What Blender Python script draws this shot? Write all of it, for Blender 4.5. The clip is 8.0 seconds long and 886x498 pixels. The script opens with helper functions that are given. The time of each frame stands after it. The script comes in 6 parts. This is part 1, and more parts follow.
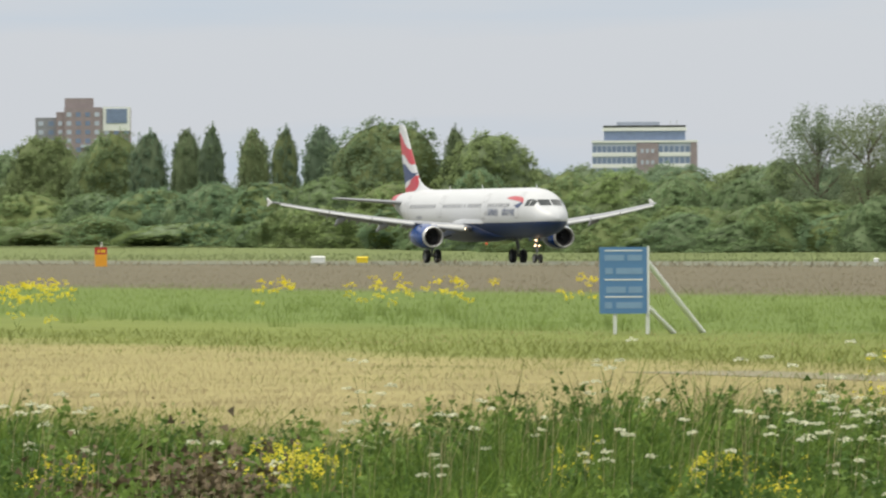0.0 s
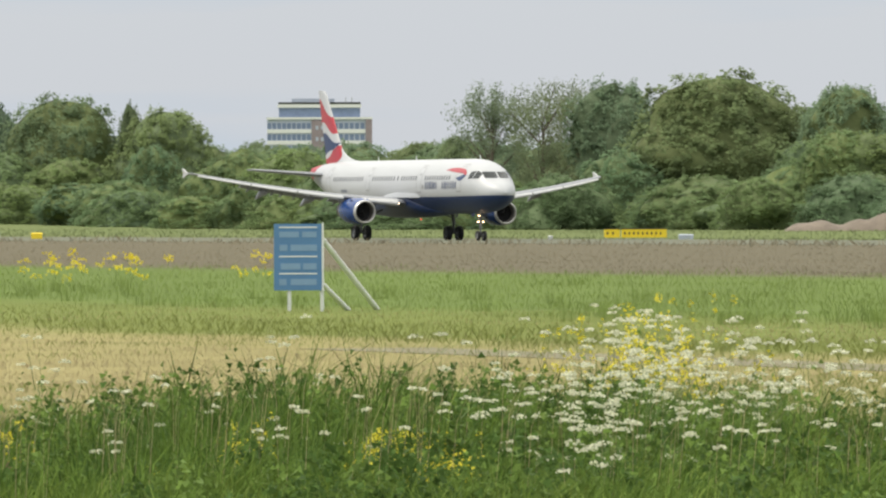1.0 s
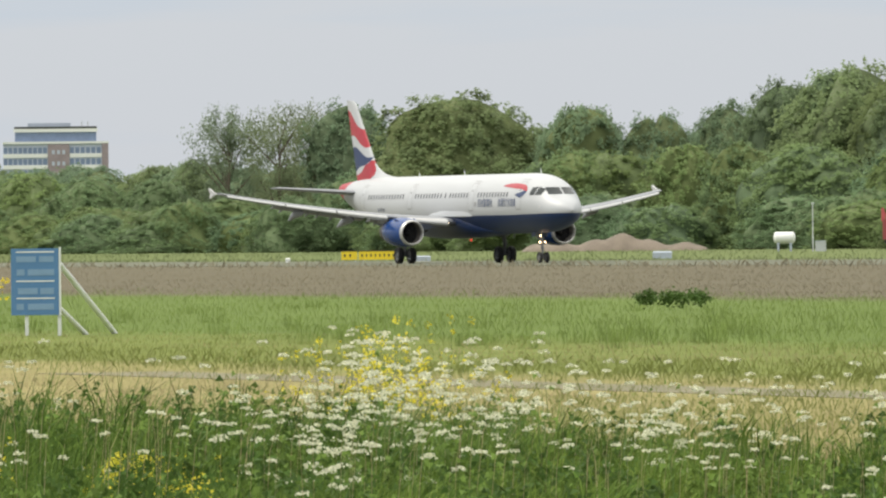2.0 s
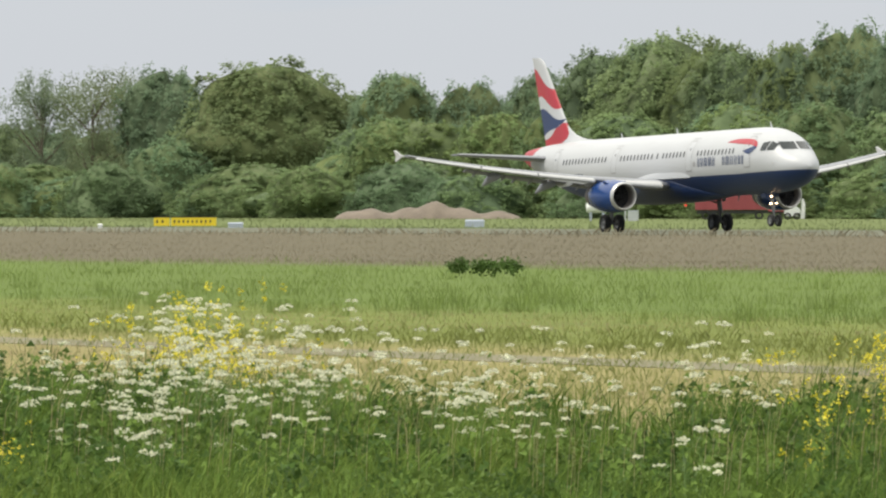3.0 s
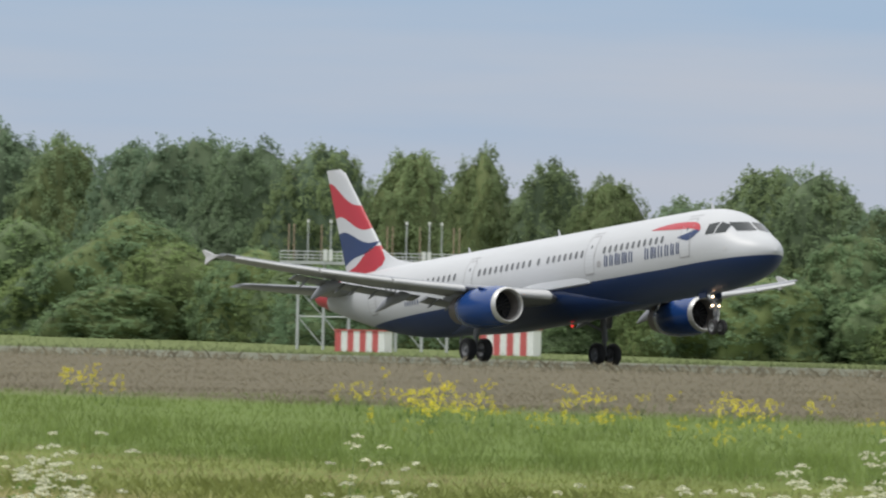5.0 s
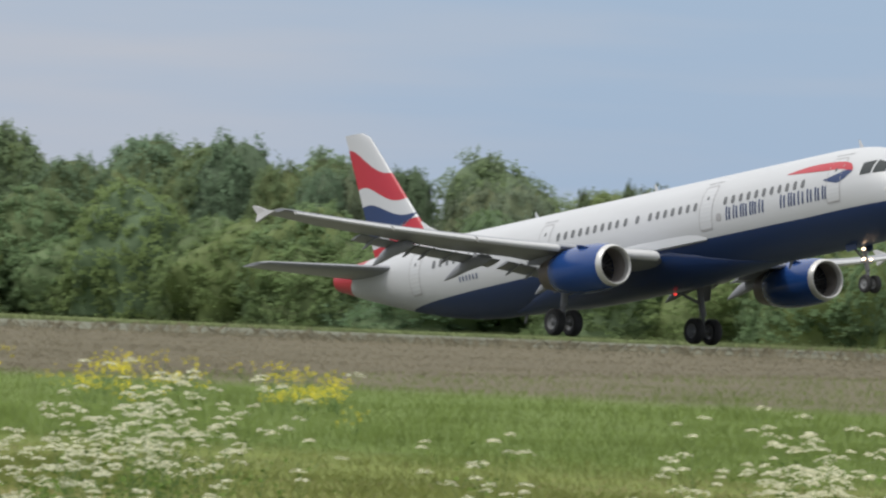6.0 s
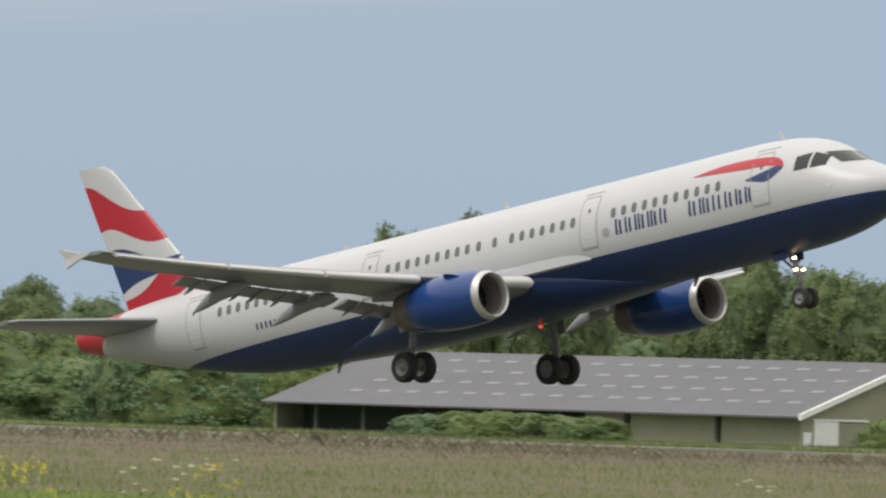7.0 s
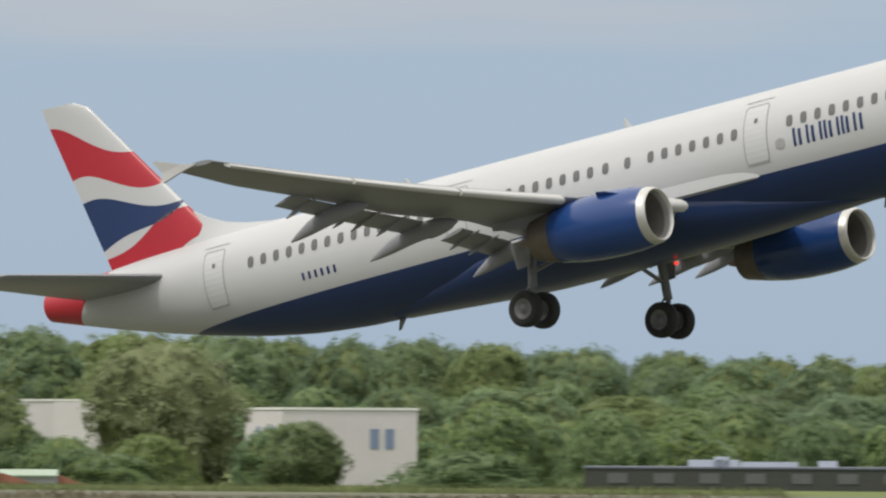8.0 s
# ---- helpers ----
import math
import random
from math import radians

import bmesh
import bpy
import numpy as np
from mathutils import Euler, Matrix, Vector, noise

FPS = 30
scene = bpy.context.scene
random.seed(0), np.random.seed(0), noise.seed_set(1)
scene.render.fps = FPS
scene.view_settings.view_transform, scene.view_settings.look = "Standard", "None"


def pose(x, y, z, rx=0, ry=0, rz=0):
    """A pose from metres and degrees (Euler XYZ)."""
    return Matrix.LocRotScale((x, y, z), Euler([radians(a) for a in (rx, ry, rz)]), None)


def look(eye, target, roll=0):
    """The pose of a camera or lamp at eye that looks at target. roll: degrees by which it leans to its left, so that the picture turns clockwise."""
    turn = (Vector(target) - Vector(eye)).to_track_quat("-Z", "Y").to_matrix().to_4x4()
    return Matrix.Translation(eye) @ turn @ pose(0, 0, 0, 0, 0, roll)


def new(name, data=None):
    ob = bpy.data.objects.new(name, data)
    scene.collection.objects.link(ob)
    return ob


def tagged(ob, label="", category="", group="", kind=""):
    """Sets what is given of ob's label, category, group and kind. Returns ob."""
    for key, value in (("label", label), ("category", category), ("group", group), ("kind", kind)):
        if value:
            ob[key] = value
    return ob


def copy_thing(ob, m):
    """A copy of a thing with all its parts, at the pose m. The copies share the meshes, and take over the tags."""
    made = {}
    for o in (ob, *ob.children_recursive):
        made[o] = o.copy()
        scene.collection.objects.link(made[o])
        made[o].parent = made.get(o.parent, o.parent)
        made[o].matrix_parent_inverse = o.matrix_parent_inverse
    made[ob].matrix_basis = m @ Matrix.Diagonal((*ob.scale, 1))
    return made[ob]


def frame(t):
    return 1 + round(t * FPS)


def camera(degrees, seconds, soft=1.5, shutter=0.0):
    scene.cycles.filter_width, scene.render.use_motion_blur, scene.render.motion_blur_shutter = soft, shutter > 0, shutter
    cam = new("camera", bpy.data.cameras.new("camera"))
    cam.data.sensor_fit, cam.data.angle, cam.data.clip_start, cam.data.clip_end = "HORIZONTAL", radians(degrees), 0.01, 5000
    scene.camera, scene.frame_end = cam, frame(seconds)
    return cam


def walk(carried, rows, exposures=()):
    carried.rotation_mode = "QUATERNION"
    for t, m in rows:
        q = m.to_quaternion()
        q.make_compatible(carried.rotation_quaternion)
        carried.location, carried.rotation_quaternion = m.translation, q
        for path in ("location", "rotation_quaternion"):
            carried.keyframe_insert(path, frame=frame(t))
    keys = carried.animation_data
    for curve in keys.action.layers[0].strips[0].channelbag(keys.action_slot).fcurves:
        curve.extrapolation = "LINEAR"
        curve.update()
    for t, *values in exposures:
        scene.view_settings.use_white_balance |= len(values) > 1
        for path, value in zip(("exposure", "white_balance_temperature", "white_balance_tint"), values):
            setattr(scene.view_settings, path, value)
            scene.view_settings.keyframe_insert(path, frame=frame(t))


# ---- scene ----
cam = camera(5.511, 8.0, soft=2.2, shutter=0.08)
CAMERA = [
    (0, pose(0, 0, 1.80, 89.955, 0.31, 71.951)),
    (0.5, pose(0, 0, 1.80, 90.045, 0.39, 70.395)),
    (1, pose(0, 0, 1.80, 89.802, 0.15, 69.926)),
    (1.2, pose(0, 0, 1.80, 90.065, 0.40, 69.002)),
    (2.3, pose(0, 0, 1.80, 89.938, 0.54, 68.059)),
    (2.5, pose(0, 0, 1.80, 89.938, 0.46, 67.758)),
    (3, pose(0, 0, 1.80, 89.722, 0.13, 67.123)),
    (3.5, pose(0, 0, 1.80, 89.999, -0.07, 65.556)),
    (4, pose(0, 0, 1.80, 89.891, 0.16, 63.755)),
    (4.2, pose(0, 0, 1.80, 90.257, 0.02, 63.150)),
    (5.3, pose(0, 0, 1.80, 90.446, -1.58, 57.664)),
    (5.5, pose(0, 0, 1.80, 90.448, -1.67, 57.008)),
    (5.7, pose(0, 0, 1.80, 90.258, -1.90, 56.118)),
    (6, pose(0, 0, 1.80, 90.313, -1.98, 53.914)),
    (6.2, pose(0, 0, 1.80, 90.366, -1.66, 52.035)),
    (6.5, pose(0, 0, 1.80, 90.664, -1.92, 49.180)),
    (6.7, pose(0, 0, 1.80, 90.915, -1.59, 47.413)),
    (7, pose(0, 0, 1.80, 90.911, -1.66, 45.404)),
    (7.2, pose(0, 0, 1.80, 90.916, -1.74, 43.861)),
    (7.5, pose(0, 0, 1.80, 91.233, -1.21, 40.139)),
    (7.7, pose(0, 0, 1.80, 91.230, -0.51, 38.329)),
    (8, pose(0, 0, 1.80, 91.205, -0.28, 35.139)),
]
# the picture darkens and cools as the camera swings away from the hazy part of the sky
EXPOSURES = [(0.0, 0.18, 6800, 8), (3.0, 0.2, 6800, 8), (4.2, 0.36, 6700, 8), (5.3, -0.22, 6300, 11), (6.4, -0.1, 6550, 11), (7.0, -0.12, 6800, 11), (8.0, -0.12, 6800, 10)]
walk(cam, CAMERA, EXPOSURES)

# ---- world and sun ----
SUN_DIRECTION = Vector((-0.22, -0.62, 0.95)).normalized()
world = bpy.data.worlds.new("world")
scene.world = world
world.use_nodes = True


def build_sky():
    nt = world.node_tree
    nt.nodes.clear()
    out = nt.nodes.new("ShaderNodeOutputWorld")
    back = nt.nodes.new("ShaderNodeBackground")
    sky = nt.nodes.new("ShaderNodeTexSky")
    sky.sky_type = "NISHITA"
    sky.sun_disc = False
    sky.sun_elevation = math.asin(SUN_DIRECTION.z)
    sky.sun_rotation = math.atan2(SUN_DIRECTION.x, SUN_DIRECTION.y)
    sky.air_density, sky.dust_density, sky.ozone_density = 1.0, 1.0, 2.0
    # thin high cloud and haze over the clear sky
    co = nt.nodes.new("ShaderNodeTexCoord")
    mp = nt.nodes.new("ShaderNodeMapping")
    mp.inputs["Scale"].default_value = (4.0, 4.0, 42.0)
    no = nt.nodes.new("ShaderNodeTexNoise")
    no.inputs["Scale"].default_value = 1.6
    no.inputs["Detail"].default_value = 5.0
    ra = nt.nodes.new("ShaderNodeValToRGB")
    ra.color_ramp.elements[0].position, ra.color_ramp.elements[0].color = 0.36, (3.65, 4.85, 6.45, 1)
    ra.color_ramp.elements[1].position, ra.color_ramp.elements[1].color = 0.66, (5.02, 5.36, 6.1, 1)
    mix = nt.nodes.new("ShaderNodeMixRGB")
    mix.inputs[0].default_value = 0.88
    back.inputs["Strength"].default_value = 0.11
    nt.links.new(co.outputs["Generated"], mp.inputs["Vector"])
    nt.links.new(mp.outputs["Vector"], no.inputs["Vector"])
    # the veil thickens towards the west
    where = nt.nodes.new("ShaderNodeSeparateXYZ")
    nt.links.new(co.outputs["Generated"], where.inputs[0])
    west = nt.nodes.new("ShaderNodeMath")
    west.operation = "MULTIPLY_ADD"
    west.inputs[1].default_value = -2.0
    nt.links.new(where.outputs[0], west.inputs[0])
    nt.links.new(no.outputs["Fac"], west.inputs[2])
    level = nt.nodes.new("ShaderNodeMath")
    level.operation = "SUBTRACT"
    level.inputs[1].default_value = 1.72
    nt.links.new(west.outputs[0], level.inputs[0])
    # and higher up another veil lies all round
    up = nt.nodes.new("ShaderNodeMapRange")
    up.inputs["From Min"].default_value, up.inputs["From Max"].default_value = 0.026, 0.055
    up.inputs["To Min"].default_value, up.inputs["To Max"].default_value = -0.45, 0.22
    nt.links.new(where.outputs[2], up.inputs["Value"])
    high = nt.nodes.new("ShaderNodeMath")
    high.operation = "ADD"
    nt.links.new(up.outputs[0], high.inputs[0])
    nt.links.new(no.outputs["Fac"], high.inputs[1])
    veils = nt.nodes.new("ShaderNodeMath")
    veils.operation = "MAXIMUM"
    nt.links.new(level.outputs[0], veils.inputs[0])
    nt.links.new(high.outputs[0], veils.inputs[1])
    nt.links.new(veils.outputs[0], ra.inputs["Fac"])
    nt.links.new(sky.outputs["Color"], mix.inputs[1])
    nt.links.new(ra.outputs["Color"], mix.inputs[2])
    # a veiled sky is brighter overhead than at the horizon
    sep = nt.nodes.new("ShaderNodeSeparateXYZ")
    nt.links.new(co.outputs["Generated"], sep.inputs[0])
    lift = nt.nodes.new("ShaderNodeMapRange")
    lift.inputs["From Min"].default_value, lift.inputs["From Max"].default_value = 0.07, 0.65
    nt.links.new(sep.outputs[2], lift.inputs["Value"])
    veil = nt.nodes.new("ShaderNodeMixRGB")
    veil.inputs[2].default_value = (14.0, 14.0, 13.6, 1)
    nt.links.new(lift.outputs[0], veil.inputs[0])
    nt.links.new(mix.outputs["Color"], veil.inputs[1])
    nt.links.new(veil.outputs[0], back.inputs["Color"])
    nt.links.new(back.outputs["Background"], out.inputs["Surface"])


build_sky()
sun = new("sun", bpy.data.lights.new("sun", "SUN"))
sun.data.energy, sun.data.angle, sun.data.color = 1.9, radians(9.0), (1.0, 0.95, 0.87)
sun.matrix_world = look(SUN_DIRECTION * 100, (0, 0, 0))

# ---- materials ----
MATS = {}


def material(name, color, rough=0.6, metal=0.0, vary=0.12, scale=3.0, bump=0.0, island=0.0, spread=0.0, emit=0.0, through_light=0.0, fine=0.0, upright=0.0, hue=0.0, gloss=0.5):
    """Principled material: colour broken by two scales of noise, by island and by object."""
    if name in MATS:
        return MATS[name]
    m = bpy.data.materials.new(name)
    m.use_nodes = True
    nt = m.node_tree
    b = nt.nodes["Principled BSDF"]
    b.inputs["Roughness"].default_value, b.inputs["Metallic"].default_value = rough, metal
    b.inputs["Specular IOR Level"].default_value = gloss
    co = nt.nodes.new("ShaderNodeTexCoord")
    no = nt.nodes.new("ShaderNodeTexNoise")
    no.inputs["Scale"].default_value, no.inputs["Detail"].default_value = scale, 6.0
    nt.links.new(co.outputs["Object"], no.inputs["Vector"])
    n2 = nt.nodes.new("ShaderNodeTexNoise")
    n2.inputs["Scale"].default_value, n2.inputs["Detail"].default_value = scale * 9, 3.0
    nt.links.new(co.outputs["Object"], n2.inputs["Vector"])
    value = nt.nodes.new("ShaderNodeMath")
    value.operation = "ADD"
    nt.links.new(no.outputs["Fac"], value.inputs[0])
    half = nt.nodes.new("ShaderNodeMath")
    half.operation = "MULTIPLY"
    half.inputs[1].default_value = 0.5 + fine
    nt.links.new(n2.outputs["Fac"], half.inputs[0])
    nt.links.new(half.outputs[0], value.inputs[1])
    last = value.outputs[0]
    centre = 0.5 + 0.25 + fine * 0.5
    if island or spread:
        geo, info = nt.nodes.new("ShaderNodeNewGeometry"), nt.nodes.new("ShaderNodeObjectInfo")
        for socket, amount in ((geo.outputs["Random Per Island"], island), (info.outputs["Random"], spread)):
            if amount:
                mul = nt.nodes.new("ShaderNodeMath")
                mul.operation = "MULTIPLY_ADD"
                mul.inputs[1].default_value = amount
                nt.links.new(socket, mul.inputs[0])
                nt.links.new(last, mul.inputs[2])
                last = mul.outputs[0]
                centre += amount * 0.5
    rng = nt.nodes.new("ShaderNodeMapRange")
    rng.inputs["From Min"].default_value, rng.inputs["From Max"].default_value = centre - 0.55, centre + 0.55
    rng.inputs["To Min"].default_value, rng.inputs["To Max"].default_value = 1 - vary * 2, 1 + vary * 2
    nt.links.new(last, rng.inputs["Value"])
    mul = nt.nodes.new("ShaderNodeVectorMath")
    mul.operation = "SCALE"
    mul.inputs[0].default_value = color
    nt.links.new(rng.outputs[0], mul.inputs["Scale"])
    if hue:
        # one plant is yellower, the next one bluer
        who = nt.nodes.new("ShaderNodeObjectInfo")
        tint = nt.nodes.new("ShaderNodeMixRGB")
        tint.inputs[1].default_value = (1 + 0.26 * hue, 1 + 0.10 * hue, 1 - 0.35 * hue, 1)
        tint.inputs[2].default_value = (1 - 0.18 * hue, 1 - 0.06 * hue, 1 + 0.28 * hue, 1)
        shuffle = nt.nodes.new("ShaderNodeMath")
        shuffle.operation = "MULTIPLY"
        shuffle.inputs[1].default_value = 7.31
        part_of = nt.nodes.new("ShaderNodeMath")
        part_of.operation = "FRACT"
        nt.links.new(who.outputs["Random"], shuffle.inputs[0])
        nt.links.new(shuffle.outputs[0], part_of.inputs[0])
        nt.links.new(part_of.outputs[0], tint.inputs[0])
        plain, mul = mul, nt.nodes.new("ShaderNodeVectorMath")
        mul.operation = "MULTIPLY"
        nt.links.new(plain.outputs[0], mul.inputs[0])
        nt.links.new(tint.outputs[0], mul.inputs[1])
    nt.links.new(mul.outputs[0], b.inputs["Base Color"])
    if bump:
        bu = nt.nodes.new("ShaderNodeBump")
        bu.inputs["Strength"].default_value, bu.inputs["Distance"].default_value = bump, 0.05
        nt.links.new(n2.outputs["Fac"], bu.inputs["Height"])
        nt.links.new(bu.outputs["Normal"], b.inputs["Normal"])
    if upright:
        b.inputs["Specular IOR Level"].default_value = 0.06
        # thin blades side by side take the light like one soft surface
        geo2 = nt.nodes.new("ShaderNodeNewGeometry")
        blend = nt.nodes.new("ShaderNodeMix")
        blend.data_type = "VECTOR"
        blend.inputs["Factor"].default_value = upright
        nt.links.new(geo2.outputs["Normal"], blend.inputs[4])
        blend.inputs[5].default_value = (0.0, 0.0, 1.0)
        nt.links.new(blend.outputs[1], b.inputs["Normal"])
    if emit:
        b.inputs["Emission Color"].default_value = (*color, 1)
        b.inputs["Emission Strength"].default_value = emit
    if through_light:
        tr = nt.nodes.new("ShaderNodeBsdfTranslucent")
        mx = nt.nodes.new("ShaderNodeMixShader")
        mx.inputs[0].default_value = through_light
        nt.links.new(mul.outputs[0], tr.inputs["Color"])
        nt.links.new(b.outputs[0], mx.inputs[1])
        nt.links.new(tr.outputs[0], mx.inputs[2])
        nt.links.new(mx.outputs[0], nt.nodes["Material Output"].inputs["Surface"])
    MATS[name] = m
    return m


def banded(name, rows, axis, low, high, wobble, rough, scale=0.35, streak=0.2):
    """Ground cover that changes across one axis, with wavering borders and patches."""
    m = bpy.data.materials.new(name)
    m.use_nodes = True
    nt = m.node_tree
    b = nt.nodes["Principled BSDF"]
    b.inputs["Roughness"].default_value = rough
    b.inputs["Specular IOR Level"].default_value = 0.06
    co = nt.nodes.new("ShaderNodeTexCoord")
    sep = nt.nodes.new("ShaderNodeSeparateXYZ")
    nt.links.new(co.outputs["Object"], sep.inputs[0])
    no = nt.nodes.new("ShaderNodeTexNoise")
    no.inputs["Scale"].default_value, no.inputs["Detail"].default_value = 0.09, 6.0
    nt.links.new(co.outputs["Object"], no.inputs["Vector"])
    wob = nt.nodes.new("ShaderNodeMath")
    wob.operation = "MULTIPLY_ADD"
    wob.inputs[1].default_value = wobble
    nt.links.new(no.outputs["Fac"], wob.inputs[0])
    nt.links.new(sep.outputs[axis], wob.inputs[2])
    rng = nt.nodes.new("ShaderNodeMapRange")
    rng.inputs["From Min"].default_value, rng.inputs["From Max"].default_value = low + wobble / 2, high + wobble / 2
    nt.links.new(wob.outputs[0], rng.inputs["Value"])
    ramp = nt.nodes.new("ShaderNodeValToRGB")
    el = ramp.color_ramp.elements
    while len(el) < len(rows):
        el.new(0.5)
    for e, (at, color) in zip(el, rows):
        e.position, e.color = (at - low) / (high - low), (*color, 1)
    nt.links.new(rng.outputs[0], ramp.inputs["Fac"])
    n2 = nt.nodes.new("ShaderNodeTexNoise")
    n2.inputs["Scale"].default_value, n2.inputs["Detail"].default_value = scale, 9.0
    n2.inputs["Roughness"].default_value = 0.7
    nt.links.new(co.outputs["Object"], n2.inputs["Vector"])
    r2 = nt.nodes.new("ShaderNodeMapRange")
    r2.inputs["From Min"].default_value, r2.inputs["From Max"].default_value = 0.3, 0.7
    r2.inputs["To Min"].default_value, r2.inputs["To Max"].default_value = 1 - streak, 1 + streak
    nt.links.new(n2.outputs["Fac"], r2.inputs["Value"])
    mul = nt.nodes.new("ShaderNodeVectorMath")
    mul.operation = "SCALE"
    nt.links.new(ramp.outputs["Color"], mul.inputs[0])
    nt.links.new(r2.outputs[0], mul.inputs["Scale"])
    nt.links.new(mul.outputs[0], b.inputs["Base Color"])
    bu = nt.nodes.new("ShaderNodeBump")
    bu.inputs["Strength"].default_value, bu.inputs["Distance"].default_value = 0.5, 0.15
    nt.links.new(n2.outputs["Fac"], bu.inputs["Height"])
    nt.links.new(bu.outputs["Normal"], b.inputs["Normal"])
    return m


# ---- mesh helpers ----
class Shape:
    """Collects faces; make() links them as one mesh."""

    def __init__(self):
        self.v, self.f = [], []

    def add(self, verts, faces):
        o = len(self.v)
        self.v += [tuple(p) for p in verts]
        self.f += [tuple(i + o for i in f) for f in faces]
        return self

    def box(self, x0, y0, z0, x1, y1, z1, m=None):
        v = [Vector(p) for p in ((x0, y0, z0), (x1, y0, z0), (x1, y1, z0), (x0, y1, z0), (x0, y0, z1), (x1, y0, z1), (x1, y1, z1), (x0, y1, z1))]
        if m is not None:
            v = [m @ p for p in v]
        return self.add(v, [(3, 2, 1, 0), (4, 5, 6, 7), (0, 1, 5, 4), (1, 2, 6, 5), (2, 3, 7, 6), (3, 0, 4, 7)])

    def rod(self, a, b, r0, r1=None, n=8, caps=True):
        a, b = Vector(a), Vector(b)
        r1 = r0 if r1 is None else r1
        q = (b - a).to_track_quat("Z", "Y")
        v = []
        for p, r in ((a, r0), (b, r1)):
            v += [p + q @ Vector((r * math.cos(2 * math.pi * i / n), r * math.sin(2 * math.pi * i / n), 0)) for i in range(n)]
        f = [(i, (i + 1) % n, n + (i + 1) % n, n + i) for i in range(n)]
        if caps:
            f += [tuple(range(n))[::-1], tuple(range(n, 2 * n))]
        return self.add(v, f)

    def loft(self, rings, cap0=True, cap1=True, closed=True):
        n = len(rings[0])
        v = [p for r in rings for p in r]
        f = []
        for k in range(len(rings) - 1):
            for i in range(n if closed else n - 1):
                j = (i + 1) % n
                f.append((k * n + i, k * n + j, (k + 1) * n + j, (k + 1) * n + i))
        if cap0:
            f.append(tuple(range(n))[::-1])
        if cap1:
            f.append(tuple(range((len(rings) - 1) * n, len(rings) * n)))
        return self.add(v, f)

    def lathe(self, profile, m, n=32, ends=False):
        """profile: (along, radius); turned about the local x axis of m."""
        rings = [[m @ Vector((x, r * math.cos(2 * math.pi * i / n), r * math.sin(2 * math.pi * i / n))) for i in range(n)] for x, r in profile]
        return self.loft(rings, ends, ends)

    def make(self, name, mat, parent=None, label="", smooth=False, sharp=None):
        me = bpy.data.meshes.new(name)
        me.from_pydata(self.v, [], self.f)
        me.validate()
        bm = bmesh.new()
        bm.from_mesh(me)
        bmesh.ops.recalc_face_normals(bm, faces=bm.faces)
        bm.to_mesh(me)
        bm.free()
        me.materials.append(mat)
        if smooth:
            me.shade_smooth()
            me.set_sharp_from_angle(angle=radians(sharp or 40))
        ob = new(name, me)
        ob.parent = parent
        if label:
            tagged(ob, label)
        return ob


def thing(name, label, category, group="", at=None, kind=""):
    e = new(name)
    e.empty_display_size = 0.3
    if at is not None:
        e.matrix_world = at
    return tagged(e, label, category, group, kind)


def soup(name, verts, faces, mat, label, category):
    """One mesh of many small faces, of kind stuff. faces: an array of triangles."""
    me = bpy.data.meshes.new(name)
    verts, faces = np.asarray(verts, np.float32), np.asarray(faces, np.int32)
    me.vertices.add(len(verts))
    me.vertices.foreach_set("co", verts.ravel())
    me.loops.add(faces.size)
    me.loops.foreach_set("vertex_index", faces.ravel())
    me.polygons.add(len(faces))
    me.polygons.foreach_set("loop_start", np.arange(0, faces.size, 3, dtype=np.int32))
    me.update(calc_edges=True)
    me.materials.append(mat)
    ob = new(name, me)
    return tagged(ob, label, category, kind="stuff") if label else ob

# ---- the airliner ----
# its own space: x forward from the main gear, y to its left, z up from the tyres' contact
WHITE = material("white_paint", (0.458, 0.472, 0.492), 0.28, vary=0.02, scale=0.6)
NAVY = material("navy_paint", (0.009, 0.029, 0.104), 0.36, vary=0.06, scale=0.7)
RED = material("red_paint", (0.38, 0.016, 0.03), 0.3, vary=0.04, scale=0.7)
NACELLE = material("nacelle_blue", (0.012, 0.048, 0.185), 0.22, vary=0.06, scale=0.9)
WING = material("wing_grey", (0.215, 0.225, 0.248), 0.38, vary=0.05, scale=0.8)
SLAT = material("slat_grey", (0.47, 0.475, 0.48), 0.35, vary=0.04, scale=0.8)
METAL = material("bare_metal", (0.55, 0.545, 0.535), 0.32, 0.55, vary=0.05)
NOZZLE = material("burnt_metal", (0.16, 0.135, 0.12), 0.45, 0.7, vary=0.15)
RUBBER = material("tyre_rubber", (0.018, 0.018, 0.019), 0.75, vary=0.2, scale=5)
GEAR = material("gear_grey", (0.16, 0.165, 0.17), 0.5, 0.1, vary=0.12, scale=4)
DARK = material("dark_recess", (0.02, 0.021, 0.024), 0.6, vary=0.2)
PANE = material("window_dark", (0.11, 0.115, 0.12), 0.15, vary=0.1)
COCKPIT = material("cockpit_glass", (0.012, 0.018, 0.02), 0.06, vary=0.05)
LINE = material("seal_grey", (0.30, 0.30, 0.31), 0.6, vary=0.1)
LAMP = material("lamp_warm", (1.0, 0.72, 0.45), 0.2, vary=0.0, emit=9.0)
LAMP_RED = material("lamp_red", (1.0, 0.06, 0.05), 0.2, vary=0.0, emit=1.0)

NOSE_X = 21.97
WING_FORWARD = 0.16
S = np.arange(0, 44.56, 0.05)


